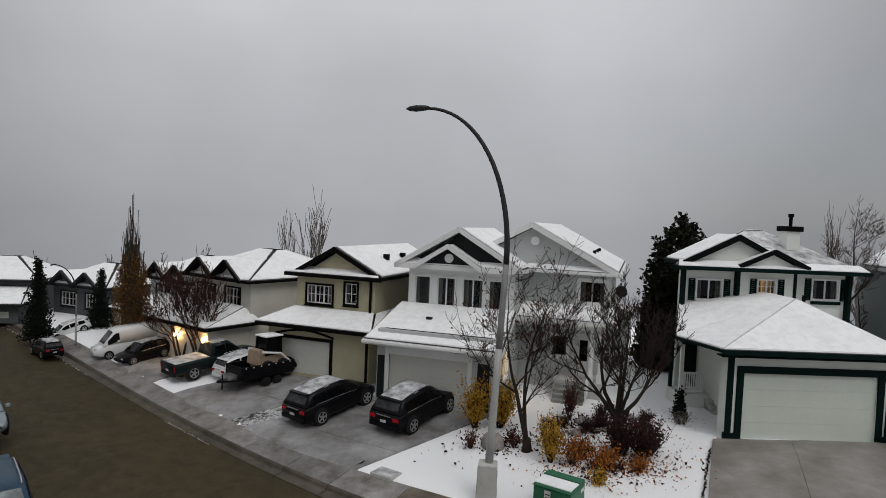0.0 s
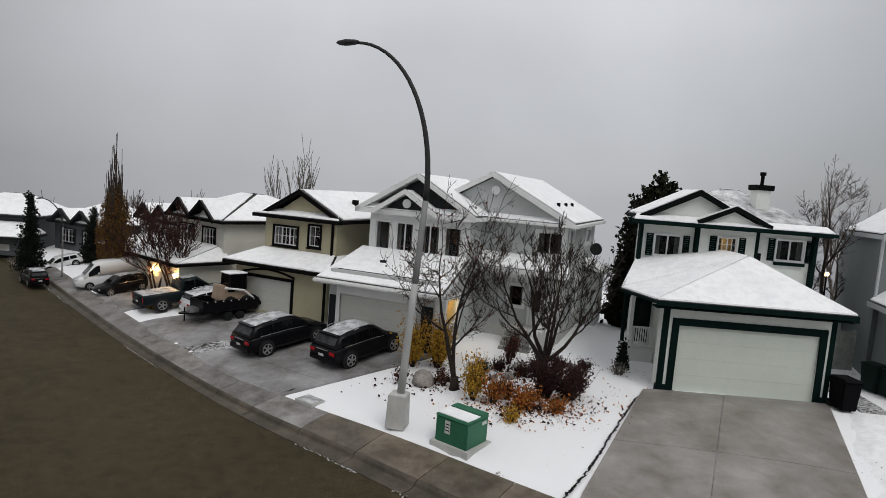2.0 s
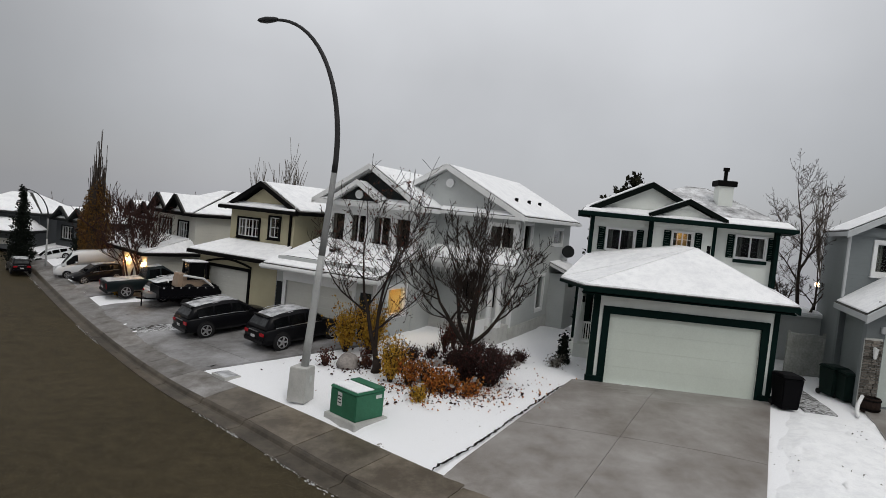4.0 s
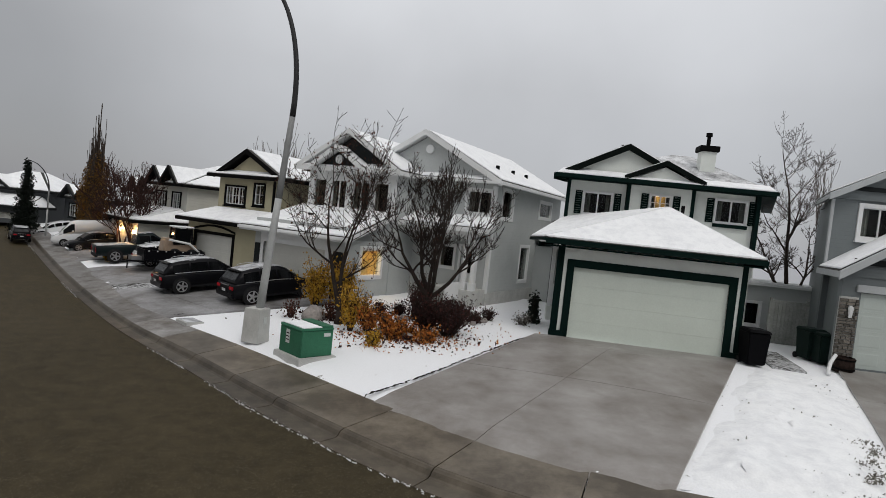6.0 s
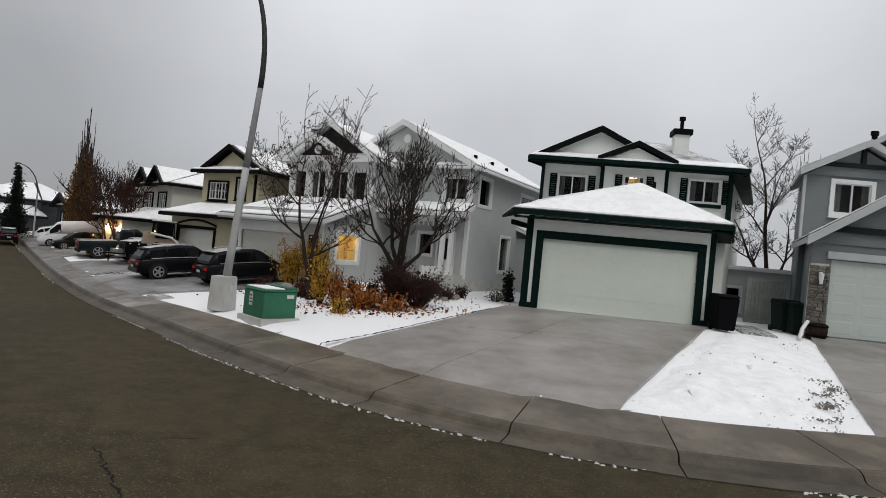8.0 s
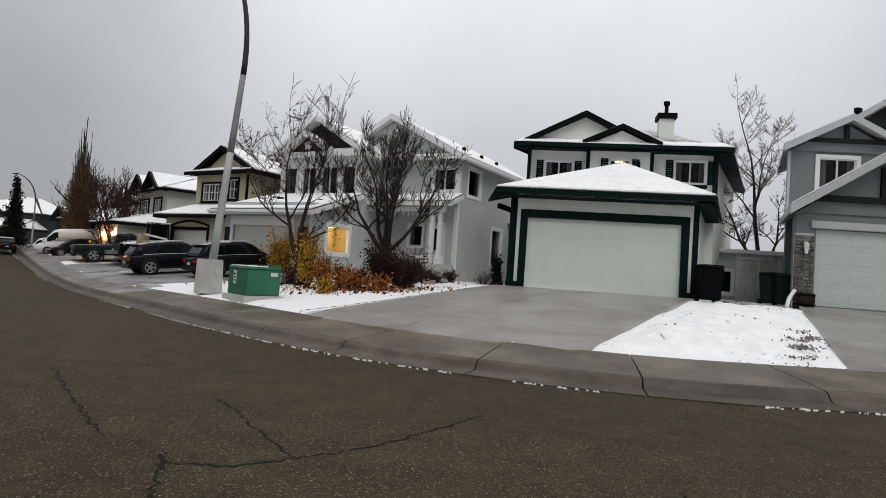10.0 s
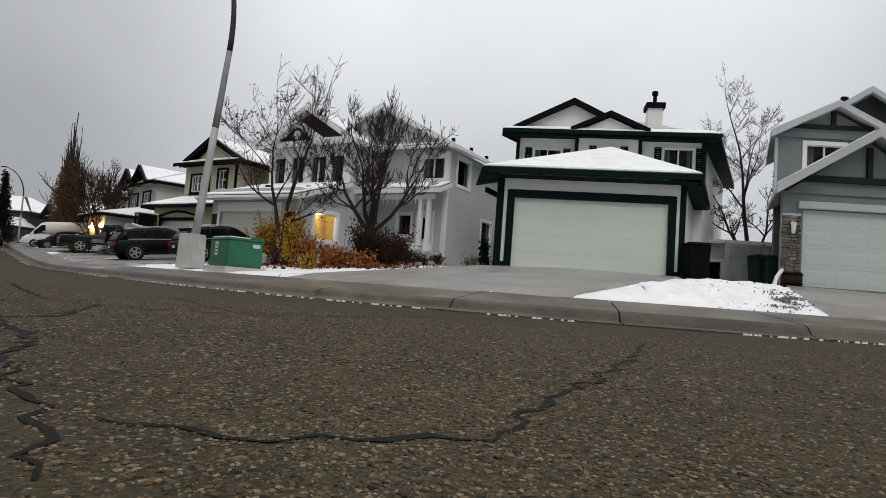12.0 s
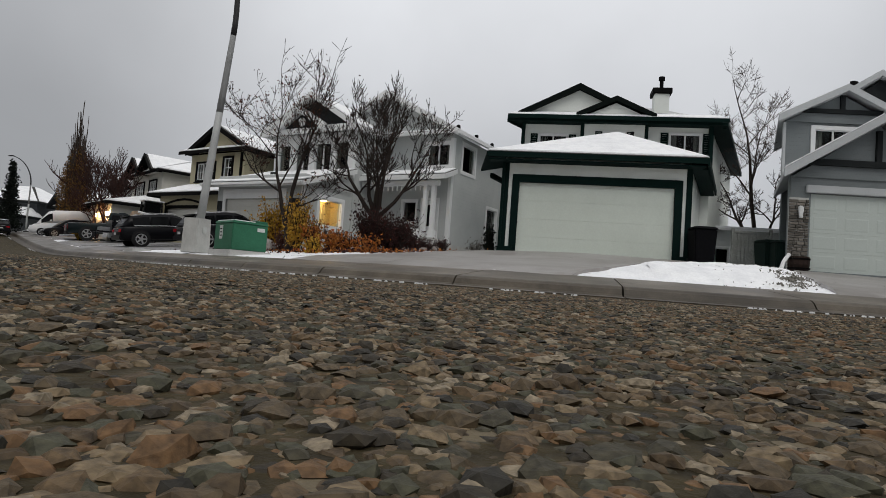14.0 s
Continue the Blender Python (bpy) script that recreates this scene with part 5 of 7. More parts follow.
# ---- street lamps ----
def street_lamp(x, y, z, straight, rise, reach, heading, size, label, base=True, lean=(0.0, 0.0), sweep=84):
    """A tapered pole that bends over the street in a long arc; heading: degrees of the arm."""
    lamp = thing("street_lamp", pose(x, y, z, 0, 0, heading), label, "street lamp", "street lamps")
    pts, rad = [], []
    z0 = 0.9 * size if base else 0.0
    for k in range(8):
        t = k / 7
        zz = z0 + (straight - z0) * t
        pts.append((lean[0] * zz, lean[1] * zz, zz))
        rad.append((0.125 - 0.035 * t) * size)
    part("pole", Shape().tube(pts[:5], rad[:5], 14), POLE, lamp, "pale galvanised pole", smooth=True)
    part("upper_pole", Shape().tube(pts[4:], [r * 0.985 for r in rad[4:]], 14), POLE_BACKLIT, lamp, "upper pole darkened to look backlit by the sky", smooth=True)
    pts, rad = [], []
    for k in range(19):
        a = radians(sweep) * k / 18
        zz = straight + rise * math.sin(a)
        pts.append((reach * (1 - math.cos(a)) + lean[0] * zz, lean[1] * zz, zz))
        rad.append((0.09 - 0.045 * k / 18) * size)
    part("arm", Shape().tube(pts, rad, 12), POLE_DARK, lamp, "dark curved arm", smooth=True)
    ex, ey, ez = pts[-1]
    s = Shape()
    ring = [(0.0, 0.06, 0.05), (0.12, 0.12, 0.08), (0.4, 0.17, 0.10), (0.62, 0.13, 0.07), (0.72, 0.04, 0.02)]
    for dx, w, hh in ring:
        for k in range(10):
            a = 2 * math.pi * k / 10
            s.v.append((ex + dx * size - 0.05, ey + w * size * math.cos(a), ez + 0.02 + hh * size * math.sin(a) - 0.06 * dx))
    for i in range(len(ring) - 1):
        for k in range(10):
            s.f.append((i * 10 + k, i * 10 + (k + 1) % 10, (i + 1) * 10 + (k + 1) % 10, (i + 1) * 10 + k))
    s.f += [tuple(reversed(range(10))), tuple(range(40, 50))]
    part("lamp_head", s, POLE_DARK, lamp, smooth=True)
    if base:
        b = 0.30 * size
        part("base_block", Shape().hull([(-b, -b), (b, -b), (b, b), (-b, b)], -0.15, 0.9 * size, [(-b * 0.92, -b * 0.92), (b * 0.92, -b * 0.92), (b * 0.92, b * 0.92), (-b * 0.92, b * 0.92)]), CONCRETE, lamp, "pale concrete base block", bevel=0.02)
        part("sticker", Shape().box(-b - 0.002, -b + 0.004, -0.08, 0.08, 0.45, 0.65), STICKER, lamp)
    return lamp


street_lamp(0.33, 16.17, 0.55, 6.8, 4.69, 2.78, 164, 1.0, "tall bent street lamp on a pale concrete block", lean=(-0.036, -0.073), sweep=91)
street_lamp(-18.3, 31.9, 1.35, 2.7, 1.55, 1.1, -136, 0.42, "distant bent street lamp beside the pavement", base=False)

# ---- transformer cabinet ----
tb = thing("transformer_cabinet", pose(2.2, 15.1, ground(2.2, 15.1), 0, 0, -41), "green metal transformer cabinet with snow on its lid", "cabinet")
part("pad", Shape().box(-0.68, 0.68, -0.62, 0.62, -0.2, 0.10), CONCRETE, tb, bevel=0.02)
part("body", Shape().box(-0.56, 0.56, -0.52, 0.52, 0.10, 0.84), TRAFO, tb, bevel=0.02)
part("lid", Shape().hull([(-0.58, -0.54), (0.58, -0.54), (0.58, 0.54), (-0.58, 0.54)], 0.84, 0.91, [(-0.56, -0.5), (0.56, -0.5), (0.56, 0.52), (-0.56, 0.52)]), TRAFO, tb, "green lid", bevel=0.015)
part("hood", Shape().box(-0.56, 0.56, 0.16, 0.5, 0.911, 0.96), TRAFO, tb, bevel=0.01)
part("snow_cover", Shape().box(-0.53, 0.53, -0.47, 0.14, 0.911, 0.935), SNOW, tb, "thin snow on the lid")
lab = part("warning_label", Shape().box(-0.22, -0.04, -0.532, -0.522, 0.40, 0.78), STICKER, tb, "pale warning label")
for k in range(3):
    part("print_bar", Shape().box(-0.2, -0.06, -0.5345, -0.5325, 0.48 + 0.09 * k, 0.51 + 0.09 * k), BLACK_TRIM, lab)
part("warning_label", Shape().box(0.562, 0.572, 0.2, 0.42, 0.66, 0.76), STICKER, tb)


uc = thing("utility_cover", pose(-2.6, 17.95, ground(-2.6, 17.95) + 0.02, 0, 0, -40), "flat concrete utility box lid set in the lawn", "utility cover")
part("collar", Shape().box(-0.42, 0.42, -0.3, 0.3, -0.1, 0.05), CONCRETE, uc, bevel=0.01)
part("lid", Shape().box(-0.36, 0.36, -0.24, 0.24, 0.051, 0.07), ROOF_FROST, uc, "frosted lid")


# ---- trees and shrubs ----
def grow(s, rng, p, d, length, r, depth, tips, bend=0.25, up=0.12, split=(3, 5), spread=0.6, shrink=0.62, sides=(7, 5, 4, 3, 3), level=0, rmin=0.006):
    """One limb with its side branches, tapered and crooked."""
    n = 5 if level < 2 else 4
    pts, rad = [Vector(p)], [r]
    d = Vector(d).normalized()
    for k in range(n):
        d = (d + Vector((rng.gauss(0, bend), rng.gauss(0, bend), rng.gauss(0, bend * 0.6))) * 0.5 + Vector((0, 0, up))).normalized()
        pts.append(pts[-1] + d * length / n)
        rad.append(max(rmin, r * (1 - 0.62 * (k + 1) / n)))
    s.tube(pts, rad, sides[min(level, len(sides) - 1)], cap=False)
    if depth == 0:
        tips.append((pts[-1], d))
        tips.append((pts[len(pts) // 2], d))
        return
    for _ in range(rng.randint(*split)):
        t = rng.uniform(0.3, 1.0)
        i = min(n - 1, int(t * n))
        q = pts[i].lerp(pts[i + 1], t * n - i)
        ax = Vector((rng.gauss(0, 1), rng.gauss(0, 1), rng.gauss(0, 0.5))).normalized()
        nd = (d * (1 - spread) + ax * spread + Vector((0, 0, 0.15))).normalized()
        grow(s, rng, q, nd, length * shrink * rng.uniform(0.7, 1.15), max(rmin, rad[i] * 0.6), depth - 1, tips, bend, up, split, spread, shrink, sides, level + 1, rmin)
    grow(s, rng, pts[-1], d, length * shrink, rad[-1], depth - 1, tips, bend, up, split, spread, shrink, sides, level + 1, rmin)


def leaf(s, p, size, rng):
    """A small folded leaf."""
    a = Vector((rng.gauss(0, 1), rng.gauss(0, 1), rng.gauss(0, 1))).normalized()
    b = a.cross(Vector((rng.gauss(0, 1), rng.gauss(0, 1), rng.gauss(0, 1)))).normalized()
    c = a.cross(b) * 0.25
    p = Vector(p)
    s.add([p, p + (a * 0.5 + b * 0.35 + c) * size, p + a * size, p + (a * 0.5 - b * 0.35 + c) * size], [(0, 1, 2), (0, 2, 3)])


def bare_tree(name, x, y, stems, label, mat, seed, depth=3, leaves=0, leaf_mat=None, leaf_size=0.09, r=0.1, spread=0.55, split=(3, 5), up=0.14, z=None, category="tree", group="", bend=0.25, rmin=0.006, shrink=0.62, fork=0.0):
    rng = random.Random(seed)
    z = ground(x, y) if z is None else z
    t = thing(name, pose(x, y, z), label, category, group)
    tips = []
    for k, (d, length) in enumerate(stems):
        s = Shape()
        if fork and k == 0:
            s.tube([(0, 0, -0.1), (0.03, 0, fork * 0.5), (0, 0.02, fork + 0.15)], [r * 2.1, r * 1.7, r * 1.5], 9)
        grow(s, rng, (0.0, 0.0, fork) if fork else (0.06 * k * rng.choice((-1, 1)), 0.05 * k, -0.08), d, length, r * (1 - 0.1 * (k % 3)), depth, tips, split=split, spread=spread, up=up, bend=bend, rmin=rmin, shrink=shrink)
        part("trunk" if r > 0.05 else "stalk", s, mat, t, smooth=True)
    if leaves:
        s = Shape()
        for _ in range(leaves):
            p, d = rng.choice(tips)
            leaf(s, p + Vector((rng.gauss(0, 0.07), rng.gauss(0, 0.07), rng.gauss(0, 0.07))), leaf_size * rng.uniform(0.6, 1.3), rng)
        part("foliage", s, leaf_mat, t)
    return t


# two trees in the front bed
bare_tree("tree", 2.25, 18.9, [((-0.17, 0.0, 1), 3.1), ((0.12, 0.05, 1), 3.2)], "bare twin-stemmed young tree with few dead leaves", BARK, 11, depth=4, leaves=700, leaf_mat=BERRY, leaf_size=0.09, r=0.095, spread=0.62, split=(3, 4), bend=0.18, up=0.08, rmin=0.008, fork=0.3)
bare_tree("tree", 5.3, 18.5, [((-0.85, 0.15, 1), 2.25), ((0.8, 0.0, 1), 2.25), ((0.25, -0.55, 1), 2.25), ((-0.3, 0.45, 1), 2.35), ((0.35, 0.2, 1), 2.45), ((-0.2, -0.1, 1), 2.5)], "bare spreading tree with dark forked trunk and dense twigs", BARK, 27, depth=4, leaves=200, leaf_mat=BERRY, leaf_size=0.07, r=0.09, spread=0.54, split=(3, 4), bend=0.26, up=0.10, rmin=0.0085, fork=1.1, shrink=0.58)
# birch between the houses, and bare trees behind
bare_tree("tree", 21.0, 26.6, [((-0.03, 0, 1), 4.9), ((-0.45, 0.1, 1), 2.6), ((0.55, 0.0, 1), 2.7)], "tall bare birch with fine twigs by the fence", BIRCH_BARK, 33, depth=4, r=0.105, spread=0.62, split=(4, 6), up=0.07, leaves=500, leaf_mat=BERRY, leaf_size=0.05, rmin=0.007, shrink=0.47, bend=0.2, fork=1.5)
bare_tree("tree", 26.2, 33.0, [((0.02, 0, 1), 6.4)], "bare columnar poplar behind the houses", PALE_BARK, 37, depth=2, r=0.12, spread=0.25, split=(9, 12), up=0.3, rmin=0.012, shrink=0.45)
bare_tree("tree", -12.55, 29.8, [((-0.2, 0, 1), 2.5), ((0.25, 0.1, 1), 2.4), ((0.02, 0, 1), 2.6)], "reddish bare crab apple with shrivelled fruit", RED_BARK, 41, depth=3, r=0.075, split=(4, 5), leaves=420, leaf_mat=BERRY, leaf_size=0.07, group="crab apples", rmin=0.013)
bare_tree("tree", -11.55, 29.3, [((-0.25, 0, 1), 2.4), ((0.3, 0, 1), 2.3), ((0, 0.1, 1), 2.5)], "reddish bare crab apple with shrivelled fruit", RED_BARK, 43, depth=3, r=0.075, split=(4, 5), leaves=420, leaf_mat=BERRY, leaf_size=0.07, group="crab apples", rmin=0.013)
bare_tree("tree", -7.5, 39.5, [((0, 0, 1), 4.5), ((0.2, 0, 1), 3.8), ((-0.2, 0, 1), 3.8)], "bare grey trees behind the roofs", PALE_BARK, 47, depth=2, r=0.1, split=(5, 7), spread=0.3, up=0.25, rmin=0.014)


for k, (x, y, hgt) in enumerate(((-27.5, 45.5, 1.7), (-20.5, 44.0, 1.9), (-14.5, 42.0, 2.1), (30.5, 36.0, 4.0))):
    bare_tree("tree", x, y, [((-0.2, 0, 1), hgt), ((0.2, 0, 1), hgt), ((0, 0.1, 1), hgt * 1.1)], "bare grey tree in the distance behind roofs", PALE_BARK, 200 + k, depth=2, r=0.08, split=(4, 6), spread=0.45, up=0.15, rmin=0.016, group="distant bare trees")


def poplar(x, y, z, height, label):
    rng = random.Random(53)
    t = thing("tree", pose(x, y, z), label, "tree")
    s, tips = Shape(), []
    for k in range(60):
        a = rng.uniform(0, 6.28)
        rr = 0.02 + 0.34 * rng.random()
        hgt = height * 0.78 * (1 - 1.35 * rr) * rng.uniform(0.70, 1.0) if k else height * 0.78
        if k == 0:
            rr = 0.0
        lean = 0.03 + 0.30 * rr if k else 0.0
        grow(s, rng, (rr * math.cos(a), rr * math.sin(a), -0.1), (lean * math.cos(a), lean * math.sin(a), 1), hgt, 0.042 if k else 0.06, 1, tips, bend=0.05 if k else 0.015, up=0.22, split=(7, 10), spread=0.2, shrink=0.26, rmin=0.016)
    part("trunk", s, POPLAR_BARK, t, smooth=True)
    s = Shape()
    for _ in range(9000):
        h = 0.06 + 0.58 * rng.betavariate(1.6, 1.9)
        a = rng.uniform(0, 6.28)
        w = 0.95 * max(0.25, 1 - ((h - 0.26) / 0.42) ** 2) * rng.uniform(0.03, 1) ** 0.5
        leaf(s, (w * math.cos(a), w * math.sin(a), h * height), 0.085 * rng.uniform(0.6, 1.4), rng)
    part("crown", s, RUST_LEAF, t, "rusty half-shed leaves")


poplar(-15.7, 32.2, 1.4, 8.2, "columnar poplar with rusty leaves remaining low down")


def conifer(x, y, z, height, radius, mat, seed, label, tiers=22, power=0.9, tips_up=0.0, clump=0.30, heads=((0, 0, 1.0),), dense=2):
    rng = random.Random(seed)
    t = thing("tree", pose(x, y, z), label, "tree")
    part("trunk", Shape().tube([(0, 0, -0.1), (0, 0, height * 0.9)], [0.16, 0.03], 8), BARK, t)
    s = Shape()
    for hx, hy, hs in heads:
        H = height * hs
        for k in range(tiers):
            f = k / tiers
            rad = radius * hs * (1 - f) ** power + 0.05
            count = max(5, int(26 * (1 - f) + 5))
            for b in range(count):
                a = rng.uniform(0, 6.28)
                zz = H * (0.06 + 0.92 * f) + rng.gauss(0, 0.1)
                L = rad * rng.uniform(0.65, 1.08)
                n = max(2, int(L / 0.22))
                for q in range(n):
                    u = (q + rng.random()) / n
                    p = Vector((hx + L * u * math.cos(a), hy + L * u * math.sin(a), zz - (0.25 - tips_up) * L * u))
                    for _ in range(dense):
                        leaf(s, p + Vector((rng.gauss(0, 0.06), rng.gauss(0, 0.06), rng.gauss(0, 0.06))), clump * rng.uniform(0.6, 1.2), rng)
    part("crown", s, mat, t)


conifer(-21.0, 33.6, 1.4, 4.4, 0.85, NEEDLE, 61, "dark green spruce tree beside the street", tiers=30, clump=0.15, dense=4)
conifer(13.9, 30.6, 0.3, 9.4, 1.45, CEDAR, 67, "large dark bushy cedar with several tips behind the house", tiers=26, power=0.42, tips_up=0.8, clump=0.30, dense=4, heads=((0, 0, 1.0), (0.7, 0.2, 0.95), (-0.7, 0.1, 0.92), (-1.2, 0, 0.84), (1.3, 0.1, 0.86)))
conifer(-19.0, 36.5, 1.4, 3.6, 0.9, NEEDLE, 71, "small dark spruce between the far houses", tiers=22, clump=0.15, dense=4)
conifer(9.15, 21.3, ground(9.15, 21.3), 1.15, 0.28, NEEDLE, 73, "small dark potted spruce by the porch", tiers=12, clump=0.12)


def shrub(x, y, height, radius, label, leaf_mat, leaves, seed, stems=14, leaf_size=0.08, mat=None, depth=1):
    rng = random.Random(seed)
    t = thing("shrub", pose(x, y, ground(x, y)), label, "shrub", "front bed shrubs")
    s, tips = Shape(), []
    for k in range(stems):
        a = rng.uniform(0, 6.28)
        lean = rng.uniform(0.1, 1.0) * radius / height
        grow(s, rng, (0.1 * radius * math.cos(a), 0.1 * radius * math.sin(a), -0.05), (lean * math.cos(a), lean * math.sin(a), 1), height * rng.uniform(0.55, 0.9), 0.018, depth, tips, bend=0.2, up=0.08, split=(3, 5), spread=0.4, shrink=0.5, sides=(4, 3, 3), rmin=0.005)
    part("branchwork", s, mat or BARK, t)
    s = Shape()
    for _ in range(leaves):
        p, d = rng.choice(tips)
        q = p * rng.uniform(0.45, 1.02)
        leaf(s, q + Vector((rng.gauss(0, 0.09), rng.gauss(0, 0.09), rng.gauss(0, 0.09))), leaf_size * rng.uniform(0.6, 1.4), rng)
    part("foliage", s, leaf_mat, t)
    return t


shrub(1.75, 20.9, 1.75, 0.75, "golden-leaved shrub beside the garage", GOLD_LEAF, 2600, 81, stems=30, leaf_size=0.095)
shrub(0.8, 21.0, 1.6, 0.6, "golden-leaved shrub beside the garage", GOLD_LEAF, 2200, 82, stems=28, leaf_size=0.095)
shrub(2.85, 18.0, 1.45, 0.5, "tall narrow golden shrub in the snow", GOLD_LEAF, 1300, 83, stems=20, leaf_size=0.085)
shrub(3.5, 17.7, 1.0, 0.5, "sparse rusty orange shrub in the snow", ORANGE_LEAF, 420, 84, leaf_size=0.10)
shrub(4.3, 17.2, 0.7, 0.6, "sparse low orange shrub in the snow", ORANGE_LEAF, 330, 85, leaf_size=0.10)
shrub(5.5, 17.0, 0.5, 0.7, "low red-brown perennial flattened by snow", ORANGE_LEAF, 260, 95, leaf_size=0.10)
shrub(3.9, 16.4, 0.5, 0.35, "low pale golden perennial", GOLD_LEAF, 300, 86, leaf_size=0.09)
shrub(6.1, 18.0, 1.15, 1.35, "dark purple-leaved bush arching under the tree", DARK_LEAF, 2300, 87, stems=44, leaf_size=0.085)
shrub(5.35, 18.1, 1.35, 0.9, "dark purple-leaved bush round the tree trunk", DARK_LEAF, 1700, 88, stems=30, leaf_size=0.085)
shrub(4.0, 18.1, 0.8, 0.6, "rusty red perennial dried in the snow", ORANGE_LEAF, 420, 96, stems=18, leaf_size=0.08)
shrub(4.75, 17.6, 0.65, 0.6, "rusty red perennial dried in the snow", ORANGE_LEAF, 420, 97, stems=18, leaf_size=0.08)
shrub(3.1, 19.0, 1.0, 0.55, "golden perennial with dry stalks", GOLD_LEAF, 520, 98, stems=20, leaf_size=0.08)
shrub(0.4, 19.4, 0.7, 0.35, "small bare reddish shrub near the boulder", BERRY, 160, 89, mat=RED_BARK)
shrub(1.9, 19.2, 0.75, 0.4, "small bare reddish shrub near the boulder", BERRY, 200, 90, mat=RED_BARK)
shrub(4.6, 21.3, 1.2, 0.5, "small bare red-stemmed shrub by the steps", BERRY, 300, 91, mat=RED_BARK)
shrub(6.4, 20.6, 0.6, 0.6, "low dark snow-dusted shrub", DARK_LEAF, 500, 92)
shrub(5.5, 20.4, 0.55, 0.6, "low dark snow-dusted shrub", DARK_LEAF, 450, 93)
for k, (x, y, hgt, rad) in enumerate(((4.1, 20.6, 0.55, 0.5), (4.9, 20.0, 0.5, 0.55), (5.9, 21.2, 0.6, 0.45), (6.9, 19.9, 0.45, 0.5), (3.4, 20.2, 0.6, 0.45), (7.4, 20.6, 0.45, 0.4))):
    shrub(x, y, hgt, rad, "low dark snow-dusted shrub", DARK_LEAF, 420, 110 + k, stems=16, leaf_size=0.07)
shrub(4.9, 22.0, 1.3, 0.35, "upright bare red-stemmed shrub by the steps", BERRY, 260, 118, mat=RED_BARK)
shrub(8.7, 20.3, 0.4, 0.5, "dry grass tuft in the snow by the path", DEAD_GRASS, 260, 119, leaf_size=0.07)
shrub(-11.9, 27.9, 0.7, 0.4, "small golden shrub by the driveway", GOLD_LEAF, 500, 94, leaf_size=0.12)


def rock(name, x, y, sx, sy, sz, seed, label, group="", snow=False):
    rng = random.Random(seed)
    bm = bmesh.new()
    bmesh.ops.create_icosphere(bm, subdivisions=3, radius=1.0)
    for v in bm.verts:
        k = 1 + 0.16 * noise.noise(v.co * 1.4 + Vector((seed, 0, 0))) + 0.06 * noise.noise(v.co * 4 + Vector((0, seed, 0)))
        v.co = Vector((v.co.x * sx * k, v.co.y * sy * k, max(-0.3, v.co.z) * sz * k))
    me = bpy.data.meshes.new(name)
    bm.to_mesh(me)
    bm.free()
    me.materials.append(STONE)
    me.polygons.foreach_set("use_smooth", [True] * len(me.polygons))
    ob = new(name, me)
    ob.matrix_world = pose(x, y, ground(x, y) + 0.02, 0, 0, rng.uniform(0, 360))
    return tagged(ob, label, "rock", group)


rock("boulder", 1.2, 19.5, 0.55, 0.42, 0.42, 3, "grey rounded boulder dusted with snow in the bed")
for k, (x, y, sz) in enumerate(((5.0, 20.9, 0.25), (5.7, 21.0, 0.2), (6.9, 20.9, 0.22), (4.4, 19.9, 0.2), (3.9, 18.2, 0.18), (6.0, 19.9, 0.2), (4.8, 17.6, 0.2), (7.2, 20.2, 0.18))):
    rock("garden_stone", x, y, sz * 1.3, sz, sz * 0.8, 10 + k, "small garden stone with snow around", "bed stones")


edging = thing("bed_edging", Matrix.Identity(4), "row of low grey edging stones round the planting bed", "edging")
er = random.Random(21)
for k in range(17):
    f = k / 16
    x, y = 3.2 + 3.6 * f + 0.06 * er.gauss(0, 1), 19.55 + 0.55 * math.sin(3.0 * f) + 0.05 * er.gauss(0, 1)
    w, d, hh = er.uniform(0.09, 0.13), er.uniform(0.07, 0.1), er.uniform(0.08, 0.15)
    z = ground(x, y)
    poly = [(x - w, y - d * 0.8), (x + w * 0.8, y - d), (x + w, y + d * 0.7), (x - w * 0.7, y + d)]
    part("edging_stone", Shape().hull(poly, z - 0.06, z + hh, [(x + (p[0] - x) * 0.75, y + (p[1] - y) * 0.75) for p in poly]), STONE, edging)


# ---- vehicles (x forwards, y to the left, z up; origin under the middle) ----
def loft(stations, ring):
    """A skin through cross-sections: stations are (x, values), ring gives the section's points."""
    s = Shape()
    n = None
    for st in stations:
        pts = ring(*st)
        n = len(pts)
        s.v += pts
    for i in range(len(stations) - 1):
        for k in range(n):
            s.f.append((i * n + k, i * n + (k + 1) % n, (i + 1) * n + (k + 1) % n, (i + 1) * n + k))
    s.f += [tuple(reversed(range(n))), tuple(range((len(stations) - 1) * n, len(stations) * n))]
    return s


